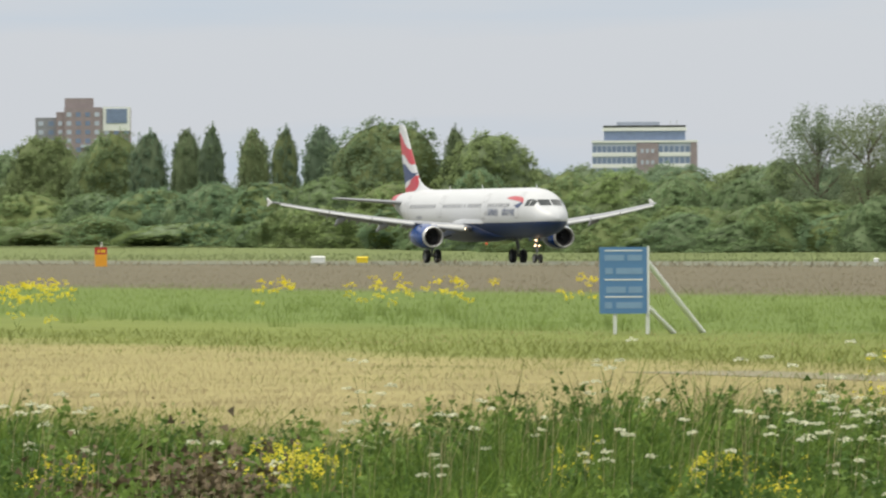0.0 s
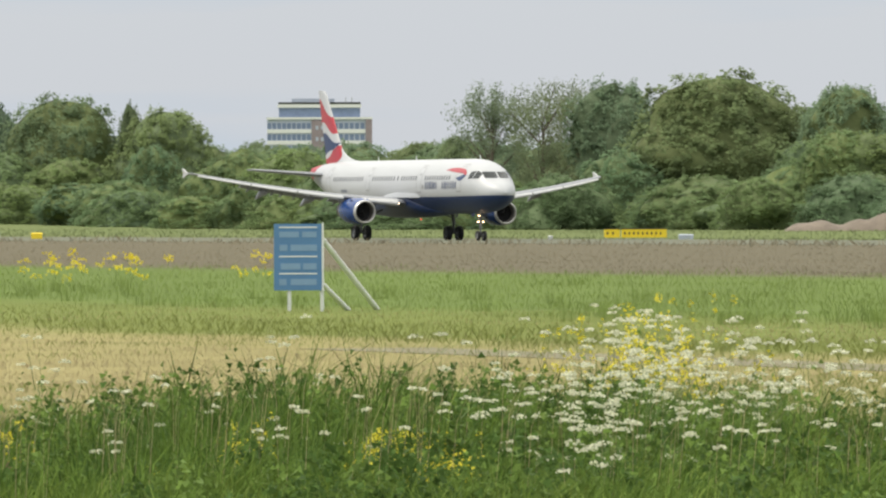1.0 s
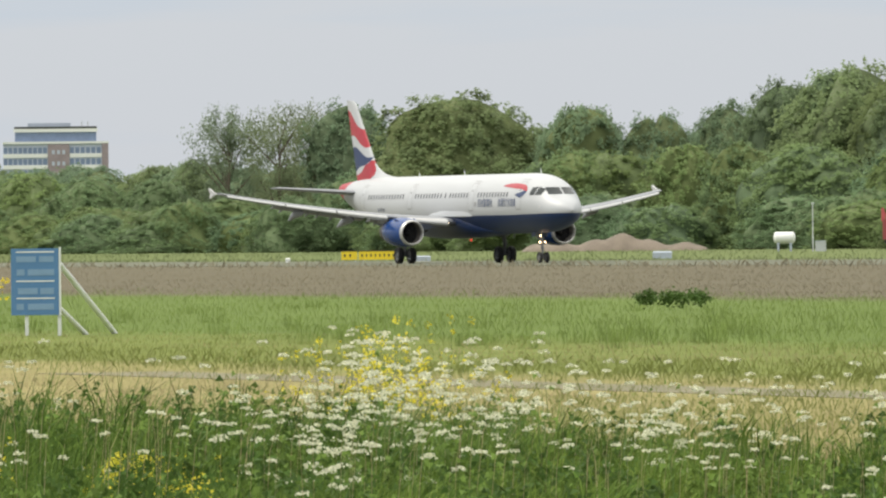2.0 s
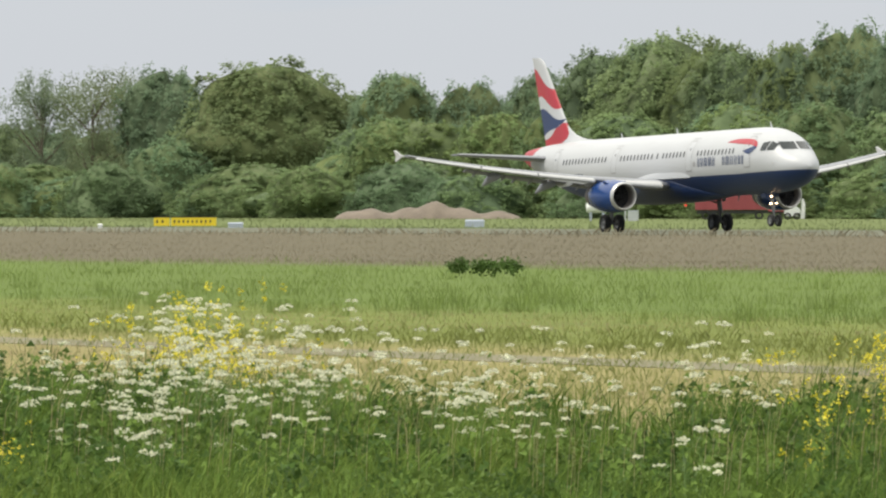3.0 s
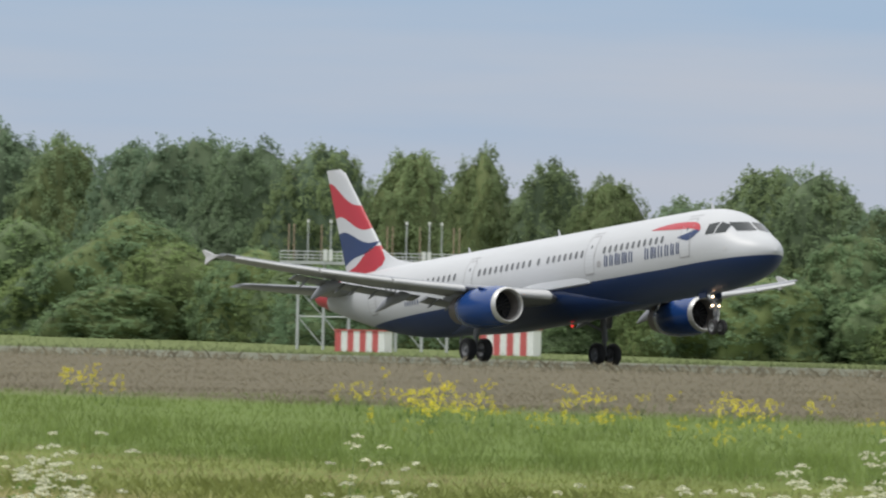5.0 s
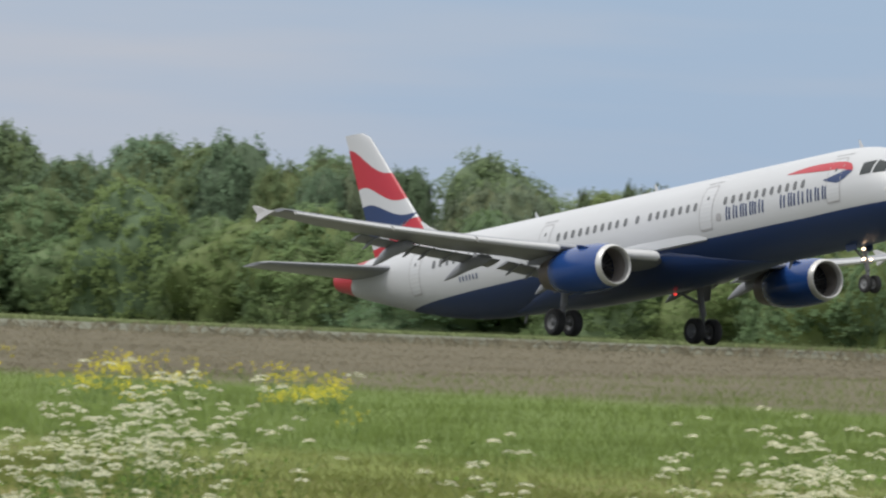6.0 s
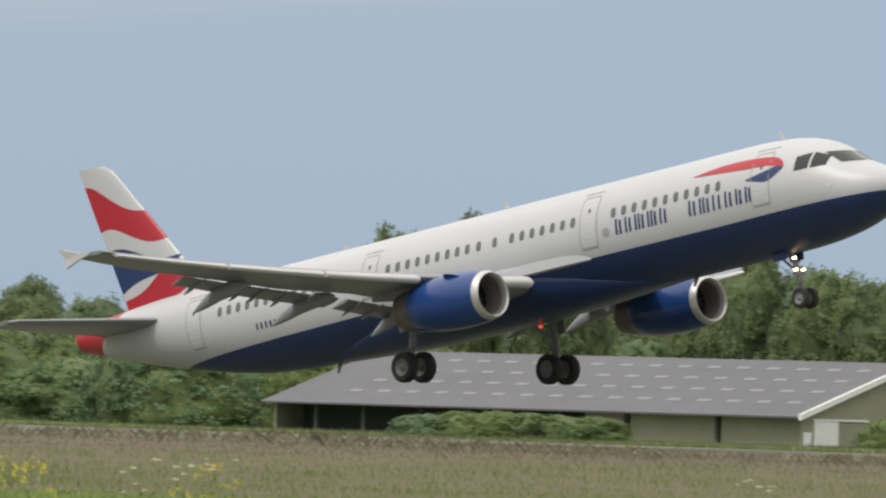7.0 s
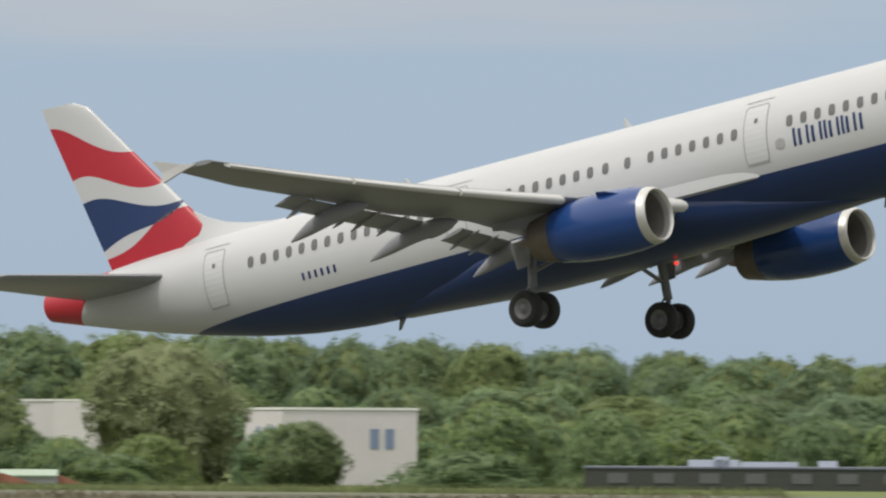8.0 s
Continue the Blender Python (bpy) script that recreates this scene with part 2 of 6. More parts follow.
def station(at, values):
    raw = np.interp(S, at, values)
    k = np.ones(17) / 17
    soft = np.convolve(np.pad(raw, 8, mode="edge"), k, "valid")
    mix = np.clip((S - 0.6) / 1.0, 0, 1) * np.clip((44.2 - S) / 0.6, 0, 1)
    return raw * (1 - mix) + soft * mix


TOP = 0.33 + station([0, .12, .3, .55, 1.0, 1.6, 2.2, 2.9, 3.6, 4.6, 6.2, 33, 36, 39, 42, 43.6, 44.5], [3.3, 3.52, 3.72, 3.92, 4.17, 4.42, 4.84, 5.3, 5.58, 5.79, 5.9, 5.9, 5.88, 5.8, 5.62, 5.47, 5.3])
BOTTOM = 0.30 + station([0, .12, .3, .55, 1.0, 1.6, 2.4, 3.4, 4.6, 6.2, 29, 31, 33, 35, 37, 39, 41, 43, 44.5], [3.3, 3.08, 2.9, 2.7, 2.46, 2.22, 2.02, 1.87, 1.79, 1.76, 1.76, 1.82, 2.0, 2.32, 2.75, 3.25, 3.8, 4.4, 4.85])
HALF = station([0, .12, .3, .55, 1.0, 1.6, 2.4, 3.4, 4.6, 6.2, 31, 34, 36.5, 39, 41, 43, 44.5], [.02, .28, .5, .75, 1.07, 1.36, 1.61, 1.81, 1.93, 1.975, 1.975, 1.85, 1.62, 1.28, .95, .55, .22])


def skin(x, z, side, lift=0.012):
    """A point of the fuselage's skin at station x and height z. side: -1 right, 1 left."""
    s = NOSE_X - x
    t, b, w = np.interp(s, S, TOP), np.interp(s, S, BOTTOM), np.interp(s, S, HALF)
    c, hh = (t + b) / 2, (t - b) / 2
    k = max(-0.999, min(0.999, (z - c) / hh))
    y = w * math.sqrt(1 - k * k)
    n = Vector((0, y / (w * w), (z - c) / (hh * hh))).normalized()
    return Vector((x, side * (y + n.y * lift), z + n.z * lift))


def patch(shape, x0, x1, low, high, side, nx=14, nz=5, lift=0.012):
    """A sheet that lies on the skin between the curves low(x) and high(x)."""
    g = [[skin(x0 + (x1 - x0) * i / nx, low(i / nx) + (high(i / nx) - low(i / nx)) * j / nz, side, lift) for j in range(nz + 1)] for i in range(nx + 1)]
    shape.loft(g, False, False, closed=False)


def fuselage_paint():
    m = bpy.data.materials.new("fuselage_paint")
    m.use_nodes = True
    nt = m.node_tree
    b = nt.nodes["Principled BSDF"]
    b.inputs["Roughness"].default_value = 0.42
    co = nt.nodes.new("ShaderNodeTexCoord")
    sep = nt.nodes.new("ShaderNodeSeparateXYZ")
    nt.links.new(co.outputs["Object"], sep.inputs[0])

    def math_node(op, a, c):
        n = nt.nodes.new("ShaderNodeMath")
        n.operation = op
        for k, v in enumerate((a, c)):
            if isinstance(v, (int, float)):
                n.inputs[k].default_value = v
            else:
                nt.links.new(v, n.inputs[k])
        return n.outputs[0]

    rng = nt.nodes.new("ShaderNodeMapRange")
    rng.inputs["From Min"].default_value, rng.inputs["From Max"].default_value = -16.5, -3.0
    rng.inputs["To Min"].default_value, rng.inputs["To Max"].default_value = 3.18, 3.34
    nt.links.new(sep.outputs[0], rng.inputs["Value"])
    nose = nt.nodes.new("ShaderNodeMapRange")
    nose.inputs["From Min"].default_value, nose.inputs["From Max"].default_value = 15.0, 22.0
    nose.inputs["To Min"].default_value, nose.inputs["To Max"].default_value = 0.0, 0.10
    nt.links.new(sep.outputs[0], nose.inputs["Value"])
    blue = math_node("LESS_THAN", sep.outputs[2], math_node("ADD", rng.outputs[0], nose.outputs[0]))
    blue = math_node("MULTIPLY", blue, math_node("GREATER_THAN", sep.outputs[0], -15.8))
    red = math_node("LESS_THAN", math_node("ADD", sep.outputs[0], math_node("MULTIPLY", sep.outputs[2], -1.05)), -24.8)
    tip = math_node("LESS_THAN", sep.outputs[0], -22.6)
    no = nt.nodes.new("ShaderNodeTexNoise")
    no.inputs["Scale"].default_value, no.inputs["Detail"].default_value = 0.8, 7.0
    mp = nt.nodes.new("ShaderNodeMapping")
    mp.inputs["Scale"].default_value = (0.35, 1, 2.5)
    nt.links.new(co.outputs["Object"], mp.inputs["Vector"])
    nt.links.new(mp.outputs["Vector"], no.inputs["Vector"])
    dirt = nt.nodes.new("ShaderNodeMapRange")
    dirt.inputs["To Min"].default_value, dirt.inputs["To Max"].default_value = 0.90, 1.05
    nt.links.new(no.outputs["Fac"], dirt.inputs["Value"])
    last = None
    for fac, color in ((None, (0.458, 0.472, 0.492)), (blue, (0.009, 0.029, 0.104)), (red, (0.38, 0.016, 0.03)), (tip, (0.012, 0.02, 0.12))):
        if fac is None:
            last = color
            continue
        mix = nt.nodes.new("ShaderNodeMixRGB")
        nt.links.new(fac, mix.inputs[0])
        if isinstance(last, tuple):
            mix.inputs[1].default_value = (*last, 1)
        else:
            nt.links.new(last, mix.inputs[1])
        mix.inputs[2].default_value = (*color, 1)
        last = mix.outputs[0]
    mul = nt.nodes.new("ShaderNodeVectorMath")
    mul.operation = "SCALE"
    nt.links.new(last, mul.inputs[0])
    nt.links.new(dirt.outputs[0], mul.inputs["Scale"])
    nt.links.new(mul.outputs[0], b.inputs["Base Color"])
    return m


def airfoil(le, te, z, y, thick, camber=0.0, n=10, droop=0.0):
    """A closed wing section from the leading edge at x=le to the trailing edge at x=te."""
    c = le - te
    up, dn = [], []
    for i in range(n + 1):
        u = 0.5 - 0.5 * math.cos(math.pi * i / n)
        t = 5 * thick * c * (0.2969 * math.sqrt(u) - 0.126 * u - 0.3516 * u * u + 0.2843 * u ** 3 - 0.1015 * u ** 4)
        mid = camber * c * 4 * u * (1 - u) - droop * u * u
        up.append(Vector((le - c * u, y, z + mid + t)))
        dn.append(Vector((le - c * u, y, z + mid - t)))
    return up + dn[-2:0:-1]


WING_Y = [1.2, 1.95, 2.7, 4.0, 6.4, 9.0, 12.0, 14.6, 16.88]


def wing_line(y):
    """leading edge, trailing edge, height of the wing at a distance y from the middle"""
    le = 6.15 - (y - 1.2) * 0.528 - 1.5 * max(0.0, 2.7 - y)
    te = -1.15 if y <= 6.4 else -1.15 - (y - 6.4) * 0.235
    z = 2.80 + (y - 1.2) * 0.092 + 0.0042 * max(0.0, y - 3) ** 2
    return le, te, z


def build_wing(plane, side):
    rings = []
    for y in WING_Y:
        le, te, z = wing_line(y)
        if y < 6.5:
            te += 0.55
        rings.append(airfoil(le, te + (0.35 if y < 13.4 else 0), z, side * y, 0.125 - 0.0018 * y, 0.012))
    wing = Shape().loft(rings).make("wing", WING, plane, "swept grey wing", True, 50)
    # slats along the leading edge, run out for take-off
    for y0, y1 in ((2.7, 5.2), (6.5, 9.6), (9.7, 12.8), (12.9, 16.5)):
        rr = []
        for y in (y0, (y0 + y1) / 2, y1):
            le, te, z = wing_line(y)
            c = 0.13 * (le - te) + 0.2
            t = 0.046 * (le - te) + 0.03
            ring = [Vector((le + 0.20 - c * u, side * y, z - 0.13 + t * k)) for u, k in ((0.9, 1.02), (0.5, 1.05), (0.2, 0.72), (0.05, 0.35), (0.0, 0.0), (0.05, -0.3), (0.22, -0.5), (0.5, 0.25), (0.75, 0.75))]
            rr.append(ring)
        Shape().loft(rr).make("slat", SLAT, wing, "pale slat on the leading edge", True, 50)
    # flaps, lowered behind the wing
    for y0, y1, chord in ((2.3, 6.2, 1.05), (6.6, 12.9, 0.95)):
        rr = []
        for k in range(4):
            y = y0 + (y1 - y0) * k / 3
            le, te, z = wing_line(y)
            c = chord * (1 - 0.28 * (y - y0) / 10.0)
            ring = airfoil(0, -c, 0, side * y, 0.13)
            a = radians(13)
            rr.append([Vector((te + 0.52 + p.x * math.cos(a) + p.z * math.sin(a), p.y, z - 0.09 + p.x * math.sin(a) + p.z * math.cos(a))) for p in ring])
        Shape().loft(rr).make("flap", WING, wing, "lowered grey flap", True, 50)
    # aileron line is part of the skin; fairings under the flap tracks
    for y, length in ((3.55, 2.9), (7.75, 3.5), (11.25, 3.1)):
        le, te, z = wing_line(y)
        rings = []
        for u, r in ((0, 0.03), (0.08, 0.13), (0.25, 0.22), (0.5, 0.25), (0.75, 0.19), (0.92, 0.09), (1, 0.02)):
            x = te + 1.75 - length * u
            zz = z - 0.34 - 0.55 * max(0, u - 0.42) ** 1.3 * 2.0
            rings.append([Vector((x, side * y + 0.62 * r * math.cos(a), zz + 1.25 * r * math.sin(a))) for a in [2 * math.pi * i / 12 for i in range(12)]])
        Shape().loft(rings).make("flap_track_fairing", WING, wing, "", True, 60)
    # small brackets between the wing and its flaps
    for y in (3.0, 4.6, 5.6, 8.7, 9.7, 10.4, 12.2):
        le, te, z = wing_line(y)
        p = [(te + 0.75, z - 0.10), (te + 0.1, z - 0.12), (te - 0.5, z - 0.48), (te - 0.2, z - 0.42)]
        Shape().loft([[Vector((x, side * y + k, h)) for x, h in p] for k in (-0.05, 0.05)]).make("flap_bracket", WING, wing)
    # tip fence
    le, te, z = wing_line(16.93)
    ring0 = [(te + 1.0, 0), (te + 0.4, 0.10), (te - 0.48, 0.40), (te - 0.64, 0.38), (te - 0.34, 0.0), (te - 0.42, -0.28), (te - 0.34, -0.33), (te + 0.2, -0.17), (te + 0.6, -0.08)]
    f = Shape().loft([[Vector((x, side * 16.93, z + d)) for x, d in ring0], [Vector((x, side * (17.01 + 0.10 * abs(d)), z + d)) for x, d in ring0]])
    f.make("wingtip_fence", SLAT, wing, "white wingtip fence")
    # spoiler panels on the upper skin, hinge line in front of the flaps
    m = Matrix.Translation((5.22, side * 2.6, 2.84))
    Shape().lathe([(0, 0.0), (0.02, 0.045), (-0.06, 0.06)], m, 12).make("landing_light", LAMP, wing, "lit landing light")
    return wing


def build_engine(plane, side):
    y, z = side * 5.75, 2.18
    m = Matrix.Translation((6.43, y, z)) @ Euler((0, radians(1.5), radians(-1.2 * side))).to_matrix().to_4x4()
    engine = Shape().lathe([(-0.28, 0.905), (-0.5, 0.955), (-0.9, 1.005), (-1.5, 1.03), (-2.3, 1.02), (-3.0, 0.965), (-3.65, 0.86), (-3.72, 0.82)], m, 40).make("engine", NACELLE, plane, "blue engine nacelle", True, 60)
    Shape().lathe([(-0.30, 0.907), (-0.14, 0.885), (-0.03, 0.845), (0.0, 0.81), (-0.02, 0.775), (-0.12, 0.745), (-0.30, 0.735)], m, 40).make("inlet_lip", METAL, engine, "polished metal inlet lip", True, 70)
    Shape().lathe([(-0.29, 0.735), (-0.8, 0.78), (-1.15, 0.79)], m, 40).make("inlet_duct", material("duct_grey", (0.24, 0.22, 0.21), 0.4, 0.2), engine, "grey-brown inlet duct", True)
    Shape().lathe([(-0.62, 0.01), (-0.72, 0.08), (-0.95, 0.19), (-1.12, 0.25)], m, 24).make("spinner", DARK, engine, "dark spinner", True)
    blade = Shape()
    for i in range(22):
        a = 2 * math.pi * i / 22
        ring = []
        for r, tw in ((0.2, 0.15), (0.78, 0.5)):
            for d in (-0.09, 0.09):
                ring.append(m @ Vector((-1.14 + d * 0.7, r * math.cos(a + d * tw), r * math.sin(a + d * tw))))
        blade.add(ring, [(0, 1, 3, 2)])
    blade.make("fan", material("fan_metal", (0.12, 0.115, 0.115), 0.4, 0.6), engine, "dark fan blades")
    Shape().lathe([(-1.2, 0.8), (-1.2, 0.02)], m, 24).make("fan_backing", DARK, engine)
    Shape().lathe([(-3.68, 0.85), (-4.1, 0.76), (-4.55, 0.66), (-4.56, 0.6), (-4.1, 0.66)], m, 32).make("exhaust_nozzle", NOZZLE, engine, "brown burnt-metal exhaust nozzle", True, 60)
    Shape().lathe([(-4.0, 0.4), (-4.6, 0.3), (-5.2, 0.08), (-5.25, 0.0)], m, 20).make("exhaust_cone", NOZZLE, engine, "", True)
    # pylon up to the wing
    le, te, wz = wing_line(5.75)
    rings = [[Vector((x, y + side * 0.0 + w * k, zz)) for k, zz in ((-1, lo), (1, lo), (1, hi), (-1, hi))] for x, w, lo, hi in ((5.1, 0.03, 3.06, 3.12), (4.3, 0.14, 2.9, 3.22), (3.2, 0.19, 2.75, wz + 0.1), (1.6, 0.16, 2.75, wz - 0.05), (0.2, 0.05, wz - 0.3, wz - 0.15))]
    Shape().loft(rings).make("pylon", WING, engine, "grey pylon", True, 30)
    # strakes on the cowling
    for k in (-1, 1):
        a = radians(52)
        p = [m @ Vector((x, k * r * math.cos(a), r * math.sin(a))) for x, r in ((-1.0, 1.0), (-1.8, 1.02), (-1.75, 1.22), (-1.45, 1.18))]
        q = [v + Vector((0, 0.025, 0.02)) for v in p]
        Shape().loft([p, q]).make("strake", NACELLE, engine)
    return engine


def wheel(shape_tyre, shape_rim, at, r, w):
    m = Matrix.Translation(at) @ Euler((0, 0, radians(90))).to_matrix().to_4x4()
    h = w / 2
    shape_tyre.lathe([(-h * 0.8, r * 0.55), (-h, r * 0.72), (-h * 0.95, r * 0.88), (-h * 0.6, r * 0.985), (0, r), (h * 0.6, r * 0.985), (h * 0.95, r * 0.88), (h, r * 0.72), (h * 0.8, r * 0.55)], m, 28)
    shape_rim.lathe([(-h * 0.82, r * 0.56), (-h * 0.7, r * 0.5), (-h * 0.45, r * 0.3), (-h * 0.7, r * 0.16), (-h * 0.75, 0.0)], m, 20)
    shape_rim.lathe([(h * 0.82, r * 0.56), (h * 0.7, r * 0.5), (h * 0.45, r * 0.3), (h * 0.7, r * 0.16), (h * 0.75, 0.0)], m, 20)


def build_gear(plane):
    for side in (-1, 1):
        y = side * 3.8
        leg = Shape().rod((0, y, 0.58), (0.05, y, 1.35), 0.085, n=14).rod((0.05, y, 1.25), (0.12, y - side * 0.25, 3.05), 0.15, n=14)
        leg.rod((0, y - 0.5, 0.58), (0, y + 0.5, 0.58), 0.07, n=10)
        leg.rod((-0.22, y, 0.75), (-0.3, y, 1.1), 0.035).rod((-0.3, y, 1.1), (0.0, y, 1.45), 0.035)
        leg.rod((0.06, y, 1.75), (0.1, y - side * 1.7, 2.35), 0.07, n=10)
        strut = leg.make("main_gear_leg", GEAR, plane, "grey main landing gear leg", True, 50)
        for k in (-0.47, 0.47):
            t, r = Shape(), Shape()
            wheel(t, r, (0, y + k, 0.585), 0.585, 0.43)
            t.make("main_wheel", RUBBER, strut, "black tyre", True, 40)
            r.make("rim", GEAR, strut, "grey wheel rim", True, 40)
        d = [(0.26, 1.95), (-0.24, 1.9), (-0.38, 2.75), (0.4, 2.8)]
        door = Shape().loft([[Vector((x, y + side * 0.24, z)) for x, z in d], [Vector((x, y + side * 0.29, z)) for x, z in d]])
        door.make("gear_door", GEAR, strut, "grey gear door")
    x = 16.58
    leg = Shape().rod((x, 0, 0.38), (x - 0.12, 0, 1.0), 0.06, n=12).rod((x - 0.11, 0, 0.95), (x - 0.42, 0, 2.3), 0.105, n=12)
    leg.rod((x, -0.28, 0.38), (x, 0.28, 0.38), 0.05).rod((x - 0.16, 0, 0.55), (x - 0.24, 0, 0.85), 0.028).rod((x - 0.24, 0, 0.85), (x - 0.14, 0, 1.15), 0.028)
    leg.rod((x - 0.2, 0, 1.35), (x - 1.2, 0, 2.25), 0.05).box(x - 0.22, -0.3, 1.28, x - 0.12, 0.3, 1.36).box(x - 0.3, -0.16, 1.72, x - 0.17, 0.16, 1.80)
    strut = leg.make("nose_gear_leg", GEAR, plane, "grey nose landing gear leg", True, 50)
    for k in (-0.25, 0.25):
        t, r = Shape(), Shape()
        wheel(t, r, (x, k, 0.385), 0.385, 0.23)
        t.make("nose_wheel", RUBBER, strut, "black tyre", True, 40)
        r.make("rim", GEAR, strut, "grey wheel rim", True, 40)
    for yy, zz, rr in ((-0.2, 1.45, 0.05), (0.2, 1.45, 0.04), (-0.1, 1.9, 0.045)):
        Shape().lathe([(0.0, 0.0), (0.03, rr * 0.7), (-0.02, rr), (-0.14, rr * 0.5)], Matrix.Translation((x - 0.06 - 0.22 * (zz - 1.4), yy, zz)), 14).make("taxi_light", LAMP, strut, "lit lamp on the nose gear", True)
    for side in (-1, 1):
        d = [(x - 1.0, 2.12), (x - 0.25, 2.12), (x - 0.25, 1.86), (x - 0.9, 1.84)]
        Shape().loft([[Vector((a, side * 0.42, b)) for a, b in d], [Vector((a, side * 0.45, b)) for a, b in d]]).make("nose_gear_door", NAVY, plane, "blue nose gear door")


def rounded(shape, x, z, w, h, side, lift=0.014, corner=0.45, nz=8):
    """A rounded upright panel on the skin."""
    half = lambda k: (w / 2) * (1 - corner * max(0, abs(k) - 0.45) ** 2 / 0.3025)
    rows = []
    for j in range(nz + 1):
        k = -1 + 2 * j / nz
        hw = half(k)
        rows.append([skin(x + hw * u, z + k * h / 2, side, lift) for u in (-1, -0.35, 0.35, 1)])
    shape.loft(rows, False, False, closed=False)


def strip(shape, pts, side, width, lift=0.016):
    """A thin line on the skin through pts (x, z)."""
    for (xa, za), (xb, zb) in zip(pts[:-1], pts[1:]):
        n = max(1, int(math.hypot(xb - xa, zb - za) / 0.25))
        dx, dz = xb - xa, zb - za
        k = width / 2 / math.hypot(dx, dz)
        rows = []
        for i in range(n + 1):
            px, pz = xa + dx * i / n, za + dz * i / n
            rows.append([skin(px - dz * k, pz + dx * k, side, lift), skin(px + dz * k, pz - dx * k, side, lift)])
        shape.loft(rows, False, False, closed=False)


def build_plane():
    plane = thing("airliner", "white twin-engined airliner with dark blue belly and striped tail", "airplane")
    stations = np.concatenate([[0.0, .03, .08, .15, .25, .4], np.arange(.6, 7, .3), np.arange(7, 30, 1.0), np.arange(30, 43.1, .6), [43.3, 43.5]])
    rings = []
    for s in stations:
        t, b, w = np.interp(s, S, TOP), np.interp(s, S, BOTTOM), np.interp(s, S, HALF)
        rings.append([Vector((NOSE_X - s, w * math.cos(a), (t + b) / 2 + (t - b) / 2 * math.sin(a))) for a in [2 * math.pi * i / 56 for i in range(56)]])
    body = Shape().loft(rings).make("fuselage", fuselage_paint(), plane, "white fuselage with a dark blue lower half", True, 60)
    # wing-to-body fairing
    rings = []
    for x, w, lo, hi in ((10.8, 0.3, 2.09, 2.2), (9.4, 0.8, 2.02, 2.35), (8.0, 1.2, 1.94, 2.5), (6.5, 1.52, 1.86, 2.8), (5.0, 1.72, 1.80, 3.0), (2.5, 1.82, 1.76, 3.0), (-1.5, 1.80, 1.76, 3.0), (-3.5, 1.6, 1.83, 2.7), (-5.5, 1.2, 1.95, 2.4), (-7.6, 0.6, 2.07, 2.3)):
        # walls rise straight to where they meet the round fuselage
        meet = 4.145 - 2.085 * math.sqrt(1 - (w / 1.975) ** 2)
        arc = [2 * math.pi * i / 40 for i in range(20, 41)]
        rings.append([Vector((-0.8 * w, 0, 0)) + Vector((0.8 * w, -0.85 * w, meet + 0.25))] + [Vector((0, w * math.copysign(abs(math.cos(a)) ** 0.82, math.cos(a)), meet + (meet - lo) * math.sin(a))) for a in arc] + [Vector((0, 0.85 * w, meet + 0.25))])
        rings[-1] = [Vector((x, p.y, p.z)) for p in rings[-1]]
    Shape().loft(rings).make("belly_fairing", NAVY, plane, "dark blue fairing under the belly", True, 60)
    for side in (-1, 1):
        rings = []
        for x, w, top in ((7.75, 0.02, 3.40), (7.6, 0.05, 3.62), (7.2, 0.09, 3.82), (6.5, 0.12, 3.96), (5.4, 0.13, 4.0), (4.0, 0.14, 3.93), (2.0, 0.18, 3.72), (0.0, 0.18, 3.48)):
            y0 = 1.72
            rings.append([Vector((x, side * (y0 + 0.09 + w * u), 3.3 + (top - 3.3) * v)) for u, v in ((-0.6, 1.0), (0.3, 1.0), (0.65, 0.85), (0.9, 0.5), (1.0, 0.0), (-0.6, -0.1))])
        Shape().loft(rings).make("wing_root_fairing", WHITE, plane, "white fairing over the wing root", True, 60)
        build_wing(plane, side)
        build_engine(plane, side)
        # cabin windows
        xs = [9.35 + 0.533 * i for i in range(11)] + [7.25 - 0.533 * i for i in range(7)] + [3.15, 2.3] + [1.7 - 0.533 * i for i in range(9)] + [-5.0 - 0.533 * i for i in range(14)]
        for x in xs:
            w = Shape()
            rounded(w, x, 4.78, 0.235, 0.36, side)
            w.make("window", PANE, body)
        # doors as fine seams
        for x, z0, w, h in ((16.75, 3.75, 0.86, 1.86), (8.05, 3.72, 0.86, 1.86), (-3.6, 3.9, 0.78, 1.55), (-13.55, 3.66, 0.84, 1.84)):
            a, b = x - w / 2, x + w / 2
            d = Shape()
            rounded(d, x, z0 + h / 2, w, h, side, 0.008, 0.12, 10)
            door = d.make("cabin_door", WHITE, body, "white cabin door with grey seams")
            line = Shape()
            strip(line, [(a + .06, z0), (b - .06, z0), (b, z0 + .1), (b, z0 + h - .1), (b - .06, z0 + h), (a + .06, z0 + h), (a, z0 + h - .1), (a, z0 + .1), (a + .06, z0)], side, 0.035)
            strip(line, [(a + .02, z0 - 0.02), (b - .02, z0 - 0.02)], side, 0.06)
            strip(line, [(a - .1, z0 + h + .16), (b + .1, z0 + h + .16)], side, 0.025)
            line.make("door_seam", LINE, door, "grey seam round the door")
            w = Shape()
            rounded(w, x + 0.02, z0 + h * 0.72, 0.13, 0.15, side, 0.02)
            w.make("door_window", PANE, door)
        # ribbon emblem ahead of the first windows
        em = Shape()
